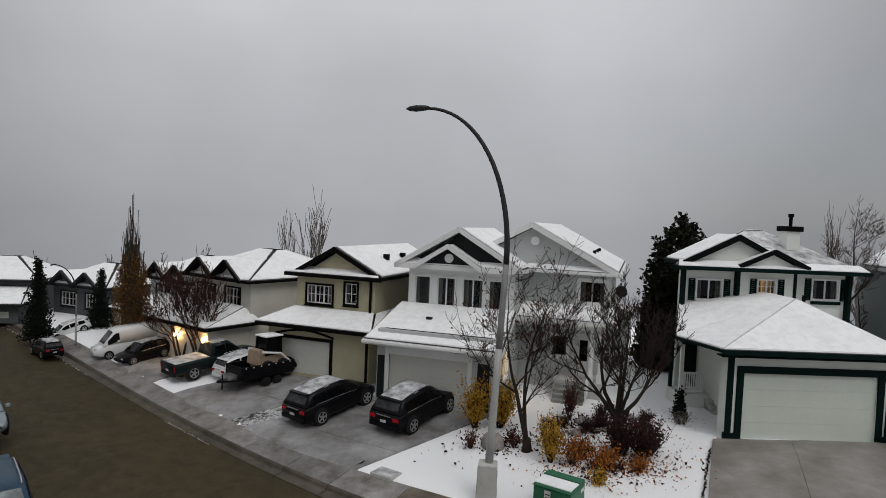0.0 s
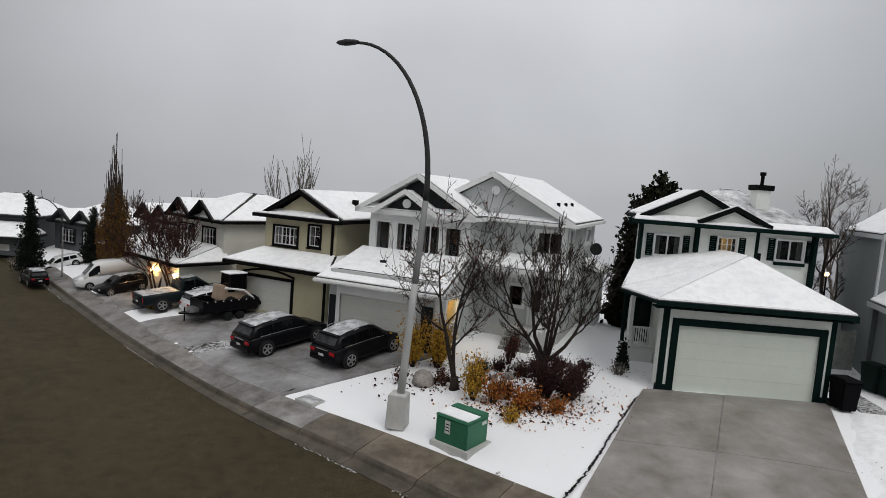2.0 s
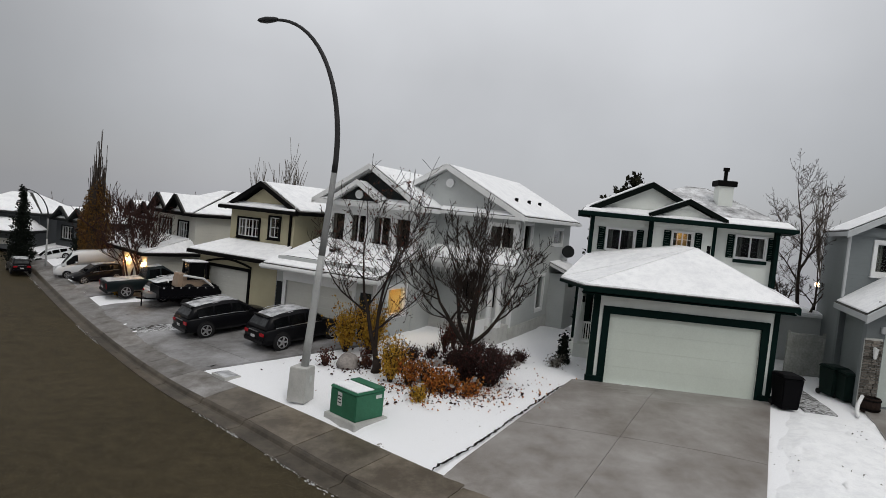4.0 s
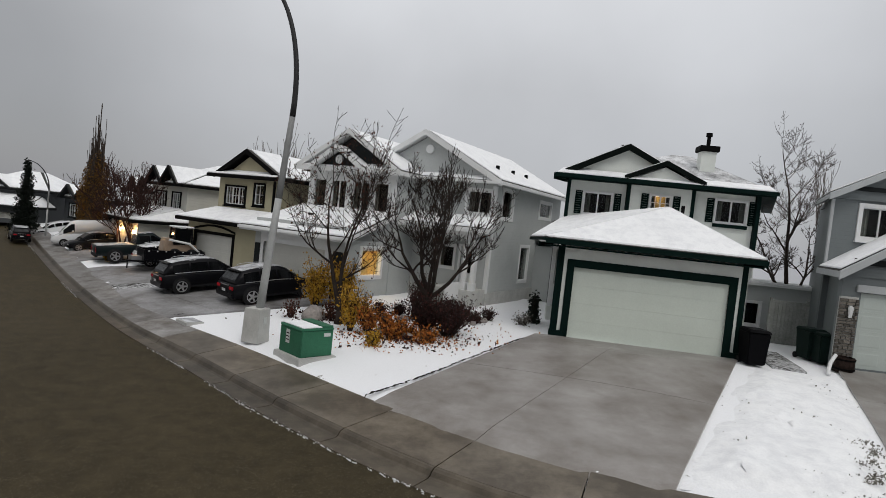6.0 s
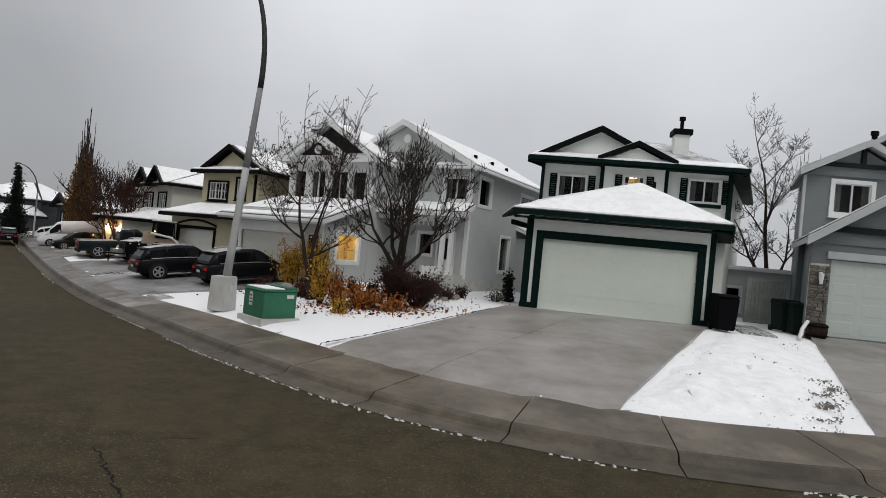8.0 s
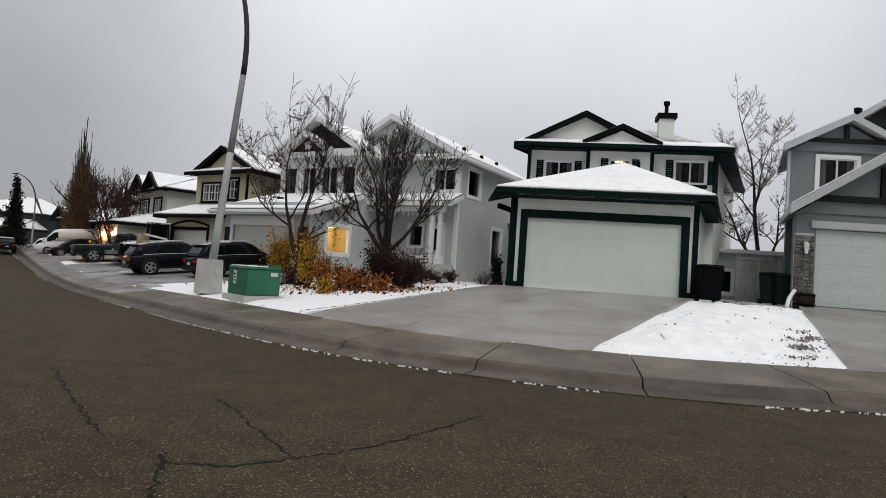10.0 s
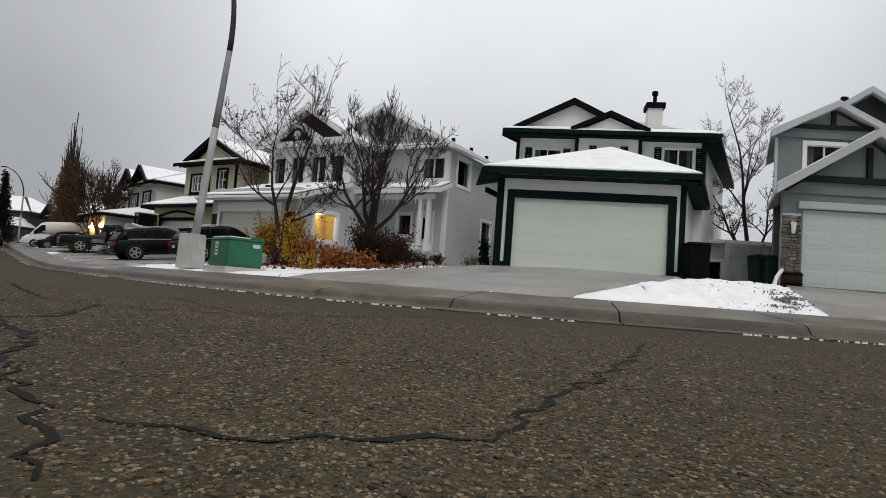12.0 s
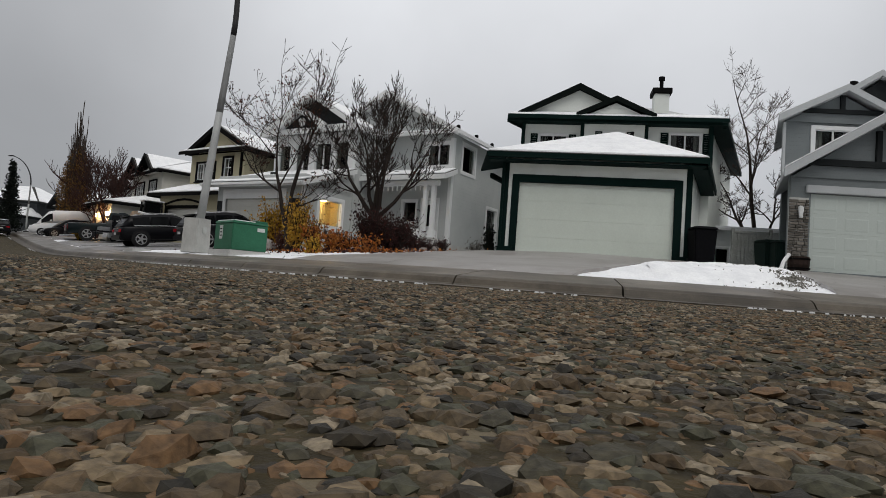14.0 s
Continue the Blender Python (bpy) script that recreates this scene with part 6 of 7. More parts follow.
def wheel(parent, x, y, r, out, rim=None):
    w = part("wheel", Shape().tube([(x, y - 0.1, r), (x, y + 0.1, r)], [r * 0.9, r * 0.9], 20), RUBBER, parent)
    pts = [(x, y - 0.115, r), (x, y - 0.09, r), (x, y + 0.09, r), (x, y + 0.115, r)]
    part("tyre", Shape().tube(pts, [r * 0.9, r, r, r * 0.9], 24), RUBBER, w, smooth=False)
    yo = y + out * 0.118
    s = Shape()
    for k in range(5):
        a = 2 * math.pi * k / 5
        c, d = Vector((math.cos(a), 0, math.sin(a))), Vector((-math.sin(a), 0, math.cos(a)))
        o = Vector((x, yo, r))
        q = [o - d * 0.05, o + d * 0.05, o + c * r * 0.66 + d * 0.035, o + c * r * 0.66 - d * 0.035]
        s.add(q + [p + Vector((0, out * 0.015, 0)) for p in q], [(0, 1, 2, 3), (7, 6, 5, 4), (0, 4, 5, 1), (1, 5, 6, 2), (2, 6, 7, 3), (3, 7, 4, 0)])
    n = 20
    for k in range(n):
        a, b = 2 * math.pi * k / n, 2 * math.pi * (k + 1) / n
        s.add([(x + r * f * math.cos(t), yo, r + r * f * math.sin(t)) for f, t in ((0.62, a), (0.72, a), (0.72, b), (0.62, b))], [(0, 1, 2, 3)])
    part("rim", s, rim or ALLOY, w)


def car(name, m, label, category, paint, length=4.8, width=1.9, height=1.7, style="suv", group="", snow=True, glass_mat=None, grille=False):
    t = thing(name, m, label, category, group)
    L, W, H = length / 2, width / 2, height
    belt = H * (0.60 if style == "suv" else 0.57)
    if style == "suv":
        st = [(-L, 0.55, belt * 0.80, 0.80), (-L + 0.05, 0.38, belt * 0.93, 0.90), (-L + 0.2, 0.32, belt * 1.0, 0.96), (-L * 0.6, 0.30, belt * 1.02, 1.0), (0.0, 0.28, belt, 1.0), (L * 0.38, 0.28, belt * 0.97, 1.0), (L * 0.62, 0.28, belt * 0.92, 0.99), (L * 0.82, 0.30, belt * 0.85, 0.95), (L * 0.94, 0.34, belt * 0.75, 0.86), (L, 0.48, belt * 0.62, 0.70)]
        cab = [(-L + 0.12, belt, belt + 0.06, 0.88, 0.80), (-L + 0.50, belt, H * 0.915, 0.91, 0.72), (-L * 0.58, belt, H * 0.965, 0.94, 0.73), (-L * 0.2, belt, H, 0.96, 0.74), (L * 0.04, belt, H * 0.985, 0.96, 0.74), (L * 0.15, belt * 0.99, H * 0.95, 0.96, 0.73), (L * 0.54, belt * 0.95, belt + 0.01, 0.94, 0.84)]
    elif style == "van":
        st = [(-L, 0.4, H * 0.55, 0.95), (-L + 0.08, 0.34, H * 0.56, 1.0), (0, 0.3, H * 0.55, 1.0), (L * 0.6, 0.3, H * 0.5, 1.0), (L * 0.85, 0.32, H * 0.44, 0.95), (L, 0.45, H * 0.32, 0.8)]
        cab = [(-L, H * 0.5, H * 0.97, 0.95, 0.86), (-L * 0.6, H * 0.5, H, 0.99, 0.86), (L * 0.2, H * 0.5, H, 0.99, 0.85), (L * 0.40, H * 0.5, H * 0.95, 0.98, 0.82), (L * 0.76, H * 0.44, H * 0.50, 0.96, 0.86)]
    else:  # pickup
        st = [(-L, 0.55, belt, 0.95), (-L + 0.05, 0.45, belt * 1.02, 1.0), (-L * 0.2, 0.42, belt * 1.02, 1.0), (L * 0.35, 0.42, belt, 1.0), (L * 0.8, 0.42, belt * 0.95, 0.98), (L, 0.5, belt * 0.8, 0.85)]
        cab = [(-L * 0.18, belt, belt + 0.05, 0.92, 0.82), (-L * 0.12, belt, H * 0.97, 0.93, 0.76), (L * 0.2, belt, H, 0.94, 0.75), (L * 0.55, belt * 0.97, belt + 0.02, 0.94, 0.85)]

    def ring(x, zb, zt, w):
        a, r = W * w, 0.07
        half = [(a * 0.90, zb), (a * 0.985, zb + 0.1), (a, (zb + zt) / 2), (a * 0.975, zt - r), (a * 0.93, zt)]
        return [(x, y, z) for y, z in half] + [(x, -y, z) for y, z in reversed(half)]

    part("body", loft(st, ring), paint, t, smooth=True)

    def cring(x, zb, zt, wb, wt):
        zt = max(zt, zb + 0.02)
        half = [(W * wb, zb), (W * (wb * 0.45 + wt * 0.55), zb + (zt - zb) * 0.62), (W * wt, zt - min(0.05, (zt - zb) * 0.4)), (W * wt * 0.86, zt)]
        return [(x, y, z) for y, z in half] + [(x, -y, z) for y, z in reversed(half)]

    part("cabin", loft(cab, cring), paint, t, smooth=True)

    # glazing lies just proud of the cabin
    def section(x):
        for a, b in zip(cab, cab[1:]):
            if a[0] <= x <= b[0]:
                f = (x - a[0]) / (b[0] - a[0])
                return [a[i] + (b[i] - a[i]) * f for i in range(5)]
        return list(cab[-1] if x > cab[0][0] else cab[0])

    def glass(x0, x1, f0, f1, sgn):
        s = Shape()
        n = 6
        for k in range(n + 1):
            _, zb, zt, wb, wt = section(x0 + (x1 - x0) * k / n)
            for f in (f0, f1):
                z = zb + (zt - zb) * f
                y = W * (wb + (wt - wb) * f * 0.86) + 0.012
                s.v.append((x0 + (x1 - x0) * k / n, sgn * y, z))
        for k in range(n):
            s.f.append((2 * k, 2 * k + 2, 2 * k + 3, 2 * k + 1))
        return s

    spans = {"suv": [(-L * 0.76, -L * 0.44), (-L * 0.40, -L * 0.06), (-L * 0.02, L * 0.34)], "van": [(L * 0.28, L * 0.62)], "pickup": [(-L * 0.1, L * 0.12), (L * 0.15, L * 0.40)]}[style]
    for a, b in spans:
        for sg in (1, -1):
            part("side_window", glass(a, b, 0.12, 0.78, sg), CAR_GLASS, t)
    if style == "suv":
        for sg in (1, -1):
            part("window_trim", glass(-L * 0.74, L * 0.36, 0.055, 0.10, sg), ALLOY, t, "bright strip under the windows")
            part("sill_trim", Shape().box(-L * 0.42, L * 0.42, sg * (W + 0.004) - 0.012, sg * (W + 0.004) + 0.012, 0.33, 0.40), RUBBER, t)
        part("spoiler", Shape().hull([(-L + 0.34, -W * 0.64), (-L + 0.62, -W * 0.66), (-L + 0.62, W * 0.66), (-L + 0.34, W * 0.64)], H * 0.895, H * 0.925), paint, t, bevel=0.01)

    def across(i0, i1, f0, f1, shift):
        a, b = cab[i0], cab[i1]
        s = Shape()
        for f in (f0, f1):
            x = a[0] + (b[0] - a[0]) * f
            z = a[2] + (b[2] - a[2]) * f + 0.015
            w = (a[4] + (b[4] - a[4]) * f) * W * 0.88
            s.v += [(x + shift, -w, z), (x + shift, w, z)]
        s.f.append((0, 1, 3, 2))
        return s

    part("windscreen", across(len(cab) - 2, len(cab) - 1, 0.1, 0.9, 0.012), glass_mat or CAR_GLASS, t)
    if style != "van":
        part("rear_window", across(0, 1, 0.16, 0.94, -0.012), HAZE_GLASS, t, "misted rear window")
    wr = 0.385 if style == "suv" else 0.4 if style == "pickup" else 0.35
    for x in (-L * 0.62, L * 0.62):
        for sg in (1, -1):
            part("wheel_arch", Shape().tube([(x, sg * (W - 0.12), wr + 0.02), (x, sg * (W + 0.006), wr + 0.02)], [wr * 1.17] * 2, 20), RUBBER, t)
            wheel(t, x, sg * (W - 0.08), wr, sg)
    for sg in (1, -1):
        part("tail_lamp", Shape().box(-L - 0.015, -L + 0.16, sg * W * 0.66 - 0.17, sg * W * 0.66 + 0.17, belt * 0.72, belt * 0.88) if style == "suv" else Shape().box(-L - 0.015, -L + 0.05, sg * W * 0.86 - 0.07, sg * W * 0.86 + 0.07, belt * 0.62, belt * 0.95), TAIL_RED, t, "red tail lamp", bevel=0.02)
        part("headlamp", Shape().box(L * 0.9, L * 0.985, sg * W * 0.6 - 0.14, sg * W * 0.6 + 0.14, belt * 0.6, belt * 0.72), HEADLAMP, t, bevel=0.02)
        part("mirror", Shape().box(L * 0.3, L * 0.36, sg * (W + 0.12) - 0.1, sg * (W + 0.12) + 0.06, belt, belt + 0.14), paint, t, bevel=0.02)
    part("rear_bumper", Shape().box(-L - 0.05, -L + 0.1, -W * 0.85, W * 0.85, 0.36, 0.58), RUBBER if style != "suv" else paint, t, bevel=0.03)
    part("plate", Shape().box(-L - 0.06, -L - 0.045, -0.16, 0.16, 0.62, 0.74), PLATE, t)
    if style == "suv":
        part("bright_trim", Shape().box(-L - 0.02, -L + 0.02, -W * 0.4, W * 0.4, belt * 0.9, belt * 0.93), ALLOY, t)
        for sg in (1, -1):
            part("roof_rail", Shape().tube([(-L * 0.6, sg * W * 0.68, H * 0.985), (-L * 0.5, sg * W * 0.68, H + 0.03), (L * 0.05, sg * W * 0.68, H + 0.03), (L * 0.15, sg * W * 0.68, H * 0.97)], [0.015] * 4, 6), ALLOY, t)
    if grille:
        for k in range(3):
            part("grille_bar", Shape().box(L * 0.955 - 0.01 * k, L + 0.02, -W * 0.62, W * 0.62, belt * (0.46 + 0.09 * k), belt * (0.51 + 0.09 * k)), ALLOY, t, "chrome grille bar", bevel=0.012)
    if style == "pickup":
        part("bed_floor", Shape().box(-L + 0.08, -L * 0.22, -W * 0.82, W * 0.82, belt * 1.03, belt * 1.045), ROOF_FROST, t, "snow-dusted bed cover")
    if snow:
        s = Shape()
        x0, x1 = [c[0] for c in cab if c[2] > H * 0.9][0] + 0.04, [c[0] for c in cab if c[2] > H * 0.9][-1] - 0.01
        nx = 10
        for k in range(nx + 1):
            x = x0 + (x1 - x0) * k / nx
            _, zb, zt, wb, wt = section(x)
            ragged = 0.02 * math.sin(7.3 * k)
            for f, dz in ((-0.93 + ragged, -0.03), (-0.84, 0.006), (-0.4, 0.014), (0.4, 0.014), (0.84, 0.006), (0.93 - ragged, -0.03)):
                s.v.append((x, W * wt * f, zt + dz))
        for k in range(nx):
            for q in range(5):
                s.f.append((k * 6 + q, (k + 1) * 6 + q, (k + 1) * 6 + q + 1, k * 6 + q + 1))
        part("snow_cover", s, ROOF_FROST, t, "dusting of snow")
    return t


def parked(x, y, heading, scale, dz=0.05):
    """On the sloping drive, nose and tail both on the ground."""
    c, s = 1.3 * math.cos(radians(heading)), 1.3 * math.sin(radians(heading))
    front, back = ground(x + c, y + s), ground(x - c, y - s)
    return pose(x, y, (front + back) / 2 + dz, 0, -math.degrees(math.atan2(front - back, 2.6)), heading) @ Matrix.Scale(scale, 4)


car("car", parked(-1.35, 22.1, 48, 0.84), "black crossover car with snow-dusted roof and red tail lamps", "car", BLACK_PAINT, 4.5, 1.95, 1.66, group="cars on the driveways")
car("car", parked(-4.65, 23.35, 46, 0.80), "black estate car with roof rails and alloy wheels", "car", BLACK_PAINT, 4.9, 1.95, 1.7, group="cars on the driveways")
car("car", parked(-8.9, 28.1, 44, 0.66), "white car behind the trailer with snowy roof", "car", WHITE_PAINT, 4.6, 1.85, 1.65, group="cars on the driveways")
car("pickup_truck", parked(-10.6, 28.7, 42, 0.78), "dark green pickup truck with snow in its bed", "pickup truck", GREEN_PAINT, 5.6, 2.0, 1.85, "pickup", group="cars on the driveways")
car("car", parked(-14.4, 30.35, 230, 0.55), "black car facing the street beside the van", "car", BLACK_PAINT, 4.7, 1.9, 1.75, group="cars on the driveways")
car("van", parked(-15.5, 31.3, 215, 0.55), "white high-roofed van facing the street", "van", WHITE_PAINT, 5.8, 2.1, 2.6, "van", group="cars on the driveways", snow=False)
car("car", pose(-19.4, 31.3, road_level(-19.4), 0, 0, 134) @ Matrix.Scale(0.5, 4), "black car parked at the far kerb", "car", BLACK_PAINT, 4.5, 1.85, 1.75)
car("car", parked(-20.2, 35.3, 225, 0.48), "white car in front of the far house", "car", WHITE_PAINT, 4.7, 1.85, 1.6)
car("car", pose(-12.2, 14.05, road_level(-12.2) + 0.01, 0, 0, -56) @ Matrix.Scale(1.04, 4), "dark blue car with frosted windscreen and chrome grille", "car", BLUE_PAINT, 4.7, 1.85, 1.5, group="cars at the near kerb", snow=False, glass_mat=FROST_GLASS, grille=True)
car("car", pose(-16.65, 21.1, road_level(-16.65) + 0.01, 0, 0, -54) @ Matrix.Scale(0.82, 4), "frosted silver-blue car at the near kerb", "car", SILVER_PAINT, 4.6, 1.85, 1.55, group="cars at the near kerb", snow=False, glass_mat=FROST_GLASS)


def trailer(m):
    t = thing("trailer", m, "black flat-deck utility trailer on a driveway", "trailer")
    part("deck", Shape().box(-2.0, 2.2, -1.0, 1.0, 0.62, 0.76), BLACK_PAINT, t, bevel=0.01)
    for sg in (1, -1):
        part("side_rail", Shape().box(-2.0, 2.2, sg * 0.98 - 0.04, sg * 0.98 + 0.04, 0.77, 1.5), BLACK_PAINT, t)
        part("mudguard", Shape().box(-0.6, 1.1, sg * 1.16 - 0.14, sg * 1.16 + 0.14, 0.76, 0.82), BLACK_PAINT, t)
        for x in (-0.2, 0.7):
            wheel(t, x, sg * 1.14, 0.33, sg, DARK_BOARD)
    part("tongue", Shape().add([(-3.3, -0.05, 0.55), (-3.3, 0.05, 0.55), (-2.0, 0.9, 0.55), (-2.0, -0.9, 0.55), (-3.3, -0.05, 0.66), (-3.3, 0.05, 0.66), (-2.0, 0.9, 0.66), (-2.0, -0.9, 0.66)], [(0, 1, 2, 3), (7, 6, 5, 4), (0, 4, 5, 1), (1, 5, 6, 2), (2, 6, 7, 3), (3, 7, 4, 0)]), BLACK_PAINT, t)
    part("jack", Shape().tube([(-2.9, 0, 0.0), (-2.9, 0, 1.0)], [0.05, 0.05], 8), BLACK_PAINT, t)
    part("tool_box", Shape().box(-2.75, -2.05, -0.5, 0.5, 0.661, 0.95), ALLOY, t, "snow-dusted metal tool box", bevel=0.02)
    for k in range(7):
        part("marker_lamp", Shape().box(-1.8 + 0.6 * k, -1.7 + 0.6 * k, -1.035, -1.02, 1.38, 1.46), PLATE, t)
    part("headboard", Shape().box(-2.06, -2.002, -1.0, 1.0, 0.7, 1.5), BLACK_PAINT, t)
    part("tailgate", Shape().box(2.2, 2.28, -0.98, 0.98, 0.7, 1.5), BLACK_PAINT, t)
    return t


def skid_loader(m):
    t = thing("skid_loader", m, "compact skid loader with dark cab chained on a trailer", "loader")
    part("chassis", Shape().box(-0.9, 0.8, -0.55, 0.55, 0.25, 0.95), ORANGE_PAINT, t, "pale dusty chassis", bevel=0.04)
    for x in (-0.55, 0.5):
        for y in (-0.5, 0.5):
            part("cab_post", Shape().tube([(x, y, 0.95), (x * 0.9, y * 0.95, 2.0)], [0.05, 0.05], 6), BLACK_PAINT, t)
    part("cab_panel", Shape().box(-0.5, 0.42, -0.45, 0.45, 0.95, 1.95), CAR_GLASS, t)
    part("engine_cover", Shape().hull([(-1.15, -0.5), (-0.6, -0.5), (-0.6, 0.5), (-1.15, 0.5)], 0.5, 1.3, [(-1.05, -0.45), (-0.6, -0.45), (-0.6, 0.45), (-1.05, 0.45)]), ORANGE_PAINT, t, "dusty rear engine cover", bevel=0.03)
    part("cab_roof", Shape().box(-0.62, 0.6, -0.56, 0.56, 2.0, 2.07), SNOW, t, "pale snowy cab roof", bevel=0.03)
    for sg in (1, -1):
        part("lift_arm", Shape().tube([(-0.9, sg * 0.68, 1.25), (0.3, sg * 0.68, 1.05), (1.1, sg * 0.68, 0.4)], [0.07, 0.07, 0.06], 6), WHITE_TRIM, t)
        for x in (-0.5, 0.5):
            wheel(t, x, sg * 0.66, 0.36, sg, DARK_BOARD)
    part("bucket", Shape().add([(1.05, -0.75, 0.1), (1.05, 0.75, 0.1), (1.05, 0.75, 0.7), (1.05, -0.75, 0.7), (1.6, -0.75, 0.08), (1.6, 0.75, 0.08)], [(0, 1, 2, 3), (0, 4, 5, 1), (0, 3, 4), (1, 5, 2)]), BLACK_PAINT, t)
    return t


TM = pose(-8.15, 26.85, ground(-8.15, 26.85) + 0.05, 0, 0, 44) @ Matrix.Scale(0.64, 4)
trailer(TM)
skid_loader(TM @ pose(0.75, 0, 0.762) @ Matrix.Scale(1.25, 4))


# ---- bins, fence, shed between the houses ----
def wheelie_bin(x, y, heading, mat, label, scale=1.0):
    z = ground(x, y)
    t = thing("wheelie_bin", pose(x, y, z, 0, 0, heading) @ Matrix.Scale(scale, 4), label, "bin", "wheeled bins")
    part("body", Shape().hull([(-0.26, -0.3), (0.26, -0.3), (0.26, 0.3), (-0.26, 0.3)], 0.06, 1.0, [(-0.31, -0.36), (0.31, -0.36), (0.31, 0.36), (-0.31, 0.36)]), mat, t, bevel=0.03)
    part("lid", Shape().hull([(-0.33, -0.4), (0.33, -0.4), (0.33, 0.38), (-0.33, 0.38)], 1.0, 1.08, [(-0.28, -0.3), (0.28, -0.3), (0.28, 0.34), (-0.28, 0.34)]), mat, t, bevel=0.02)
    part("handle", Shape().tube([(-0.25, 0.42, 0.98), (0.25, 0.42, 0.98)], [0.02, 0.02], 6), mat, t)
    for sx in (-0.27, 0.27):
        part("wheel", Shape().tube([(sx - 0.03, 0.3, 0.1), (sx + 0.03, 0.3, 0.1)], [0.1, 0.1], 12), RUBBER, t)
    return t


wheelie_bin(15.75, 17.75, 0, PLASTIC, "black wheeled bin by the garage corner", 1.08)
wheelie_bin(18.75, 20.1, 8, GREEN_PLASTIC, "dark green wheeled bin against the wall", 1.05)
wheelie_bin(18.9, 19.5, -4, GREEN_PLASTIC, "dark green wheeled bin against the wall", 1.0)

bz = ground(18.95, 18.45)
barrel = thing("half_barrel", pose(18.95, 18.4, bz), "brown wooden half barrel planter", "planter")
for k in range(14):
    a = 2 * math.pi * k / 14
    c0, s0, c1, s1 = math.cos(a - 0.21), math.sin(a - 0.21), math.cos(a + 0.21), math.sin(a + 0.21)
    st = Shape()
    for z, r in ((0, 0.26), (0.25, 0.31), (0.5, 0.29)):
        st.v += [(r * c0, r * s0, z), (r * c1, r * s1, z), ((r - 0.03) * c1, (r - 0.03) * s1, z), ((r - 0.03) * c0, (r - 0.03) * s0, z)]
    for z in (0, 4):
        st.f += [(z + i, z + (i + 1) % 4, z + 4 + (i + 1) % 4, z + 4 + i) for i in range(4)]
    st.f += [(3, 2, 1, 0), (8, 9, 10, 11)]
    part("stave", st, BROWN_WOOD, barrel)
part("soil", Shape().tube([(0, 0, 0.02), (0, 0, 0.44)], [0.24, 0.27], 14), BARK, barrel)
for z in (0.1, 0.4):
    part("hoop", Shape().tube([(0, 0, z), (0, 0, z + 0.05)], [0.315, 0.325], 18), BLACK_TRIM, barrel)
hose = Shape().tube([(-0.35, -0.1, 0.55), (-0.6, -0.3, 0.3), (-0.75, -0.5, 0.06), (-0.9, -0.8, 0.04)], [0.06] * 4, 8)
solid("drain_pipe", hose, WHITE_TRIM, "white bent drain pipe end on the snow", "pipe", m=pose(18.95, 18.4, bz), smooth=True)

fence = thing("fence", pose(17.9, 23.2, ground(17.9, 23.2), 0, 0, -3), "weathered grey board fence between the houses", "fence")
for k in range(6, 16):
    part("board", Shape().box(0.14 * k, 0.14 * k + 0.13, 0, 0.025, -0.1, 1.72 + 0.01 * (k % 3)), FENCE_WOOD, fence)
for x in (0.8, 2.2):
    part("post", Shape().box(x - 0.05, x + 0.05, -0.06, 0.04, -0.1, 1.85), FENCE_WOOD, fence)
part("rail", Shape().box(0.82, 2.2, -0.03, -0.002, 1.68, 1.76), FENCE_WOOD, fence)

shed = thing("garden_shed", pose(19.2, 26.4, 0.6, 0, 0, -3), "small grey shed with snowy flat roof behind the fence", "shed")
part("wall", Shape().wall(-0.9, 3.0, 0.0, 2.7, 0, 0.12, [(-0.35, 0.55, 0.9, 1.9)]), GREY_SIDING, shed)
window(shed, -0.35, 0.55, 0.9, 1.9, -0.02, WHITE_TRIM, 0.09, mullions=0, curtain=False)
part("wall", Shape().box(-0.9, 3.0, 2.4, 2.52, 0, 2.7), GREY_SIDING, shed)
for x in (-0.9, 2.88):
    part("wall", Shape().box(x, x + 0.12, 0.12, 2.4, 0, 2.7), GREY_SIDING, shed)
part("roof", Shape().box(-1.1, 3.2, -0.2, 2.7, 2.7, 2.8), WHITE_TRIM, shed)
part("snow_cover", Shape().box(-1.05, 3.15, -0.15, 2.65, 2.8, 2.88), SNOW, shed)

# porch lamp far behind the trees
pl = thing("yard_lamp", pose(24.9, 31.9, 1.2), "glowing yard lamp on a post behind the birch", "lamp")
part("post", Shape().tube([(0, 0, -0.2), (0, 0, 3.2)], [0.05, 0.05], 8), BLACK_TRIM, pl)
part("globe", Shape().tube([(0, 0, 3.2), (0, 0, 3.26), (0, 0, 3.38), (0, 0, 3.44)], [0.06, 0.13, 0.13, 0.06], 12), LAMP_GLOW, pl)

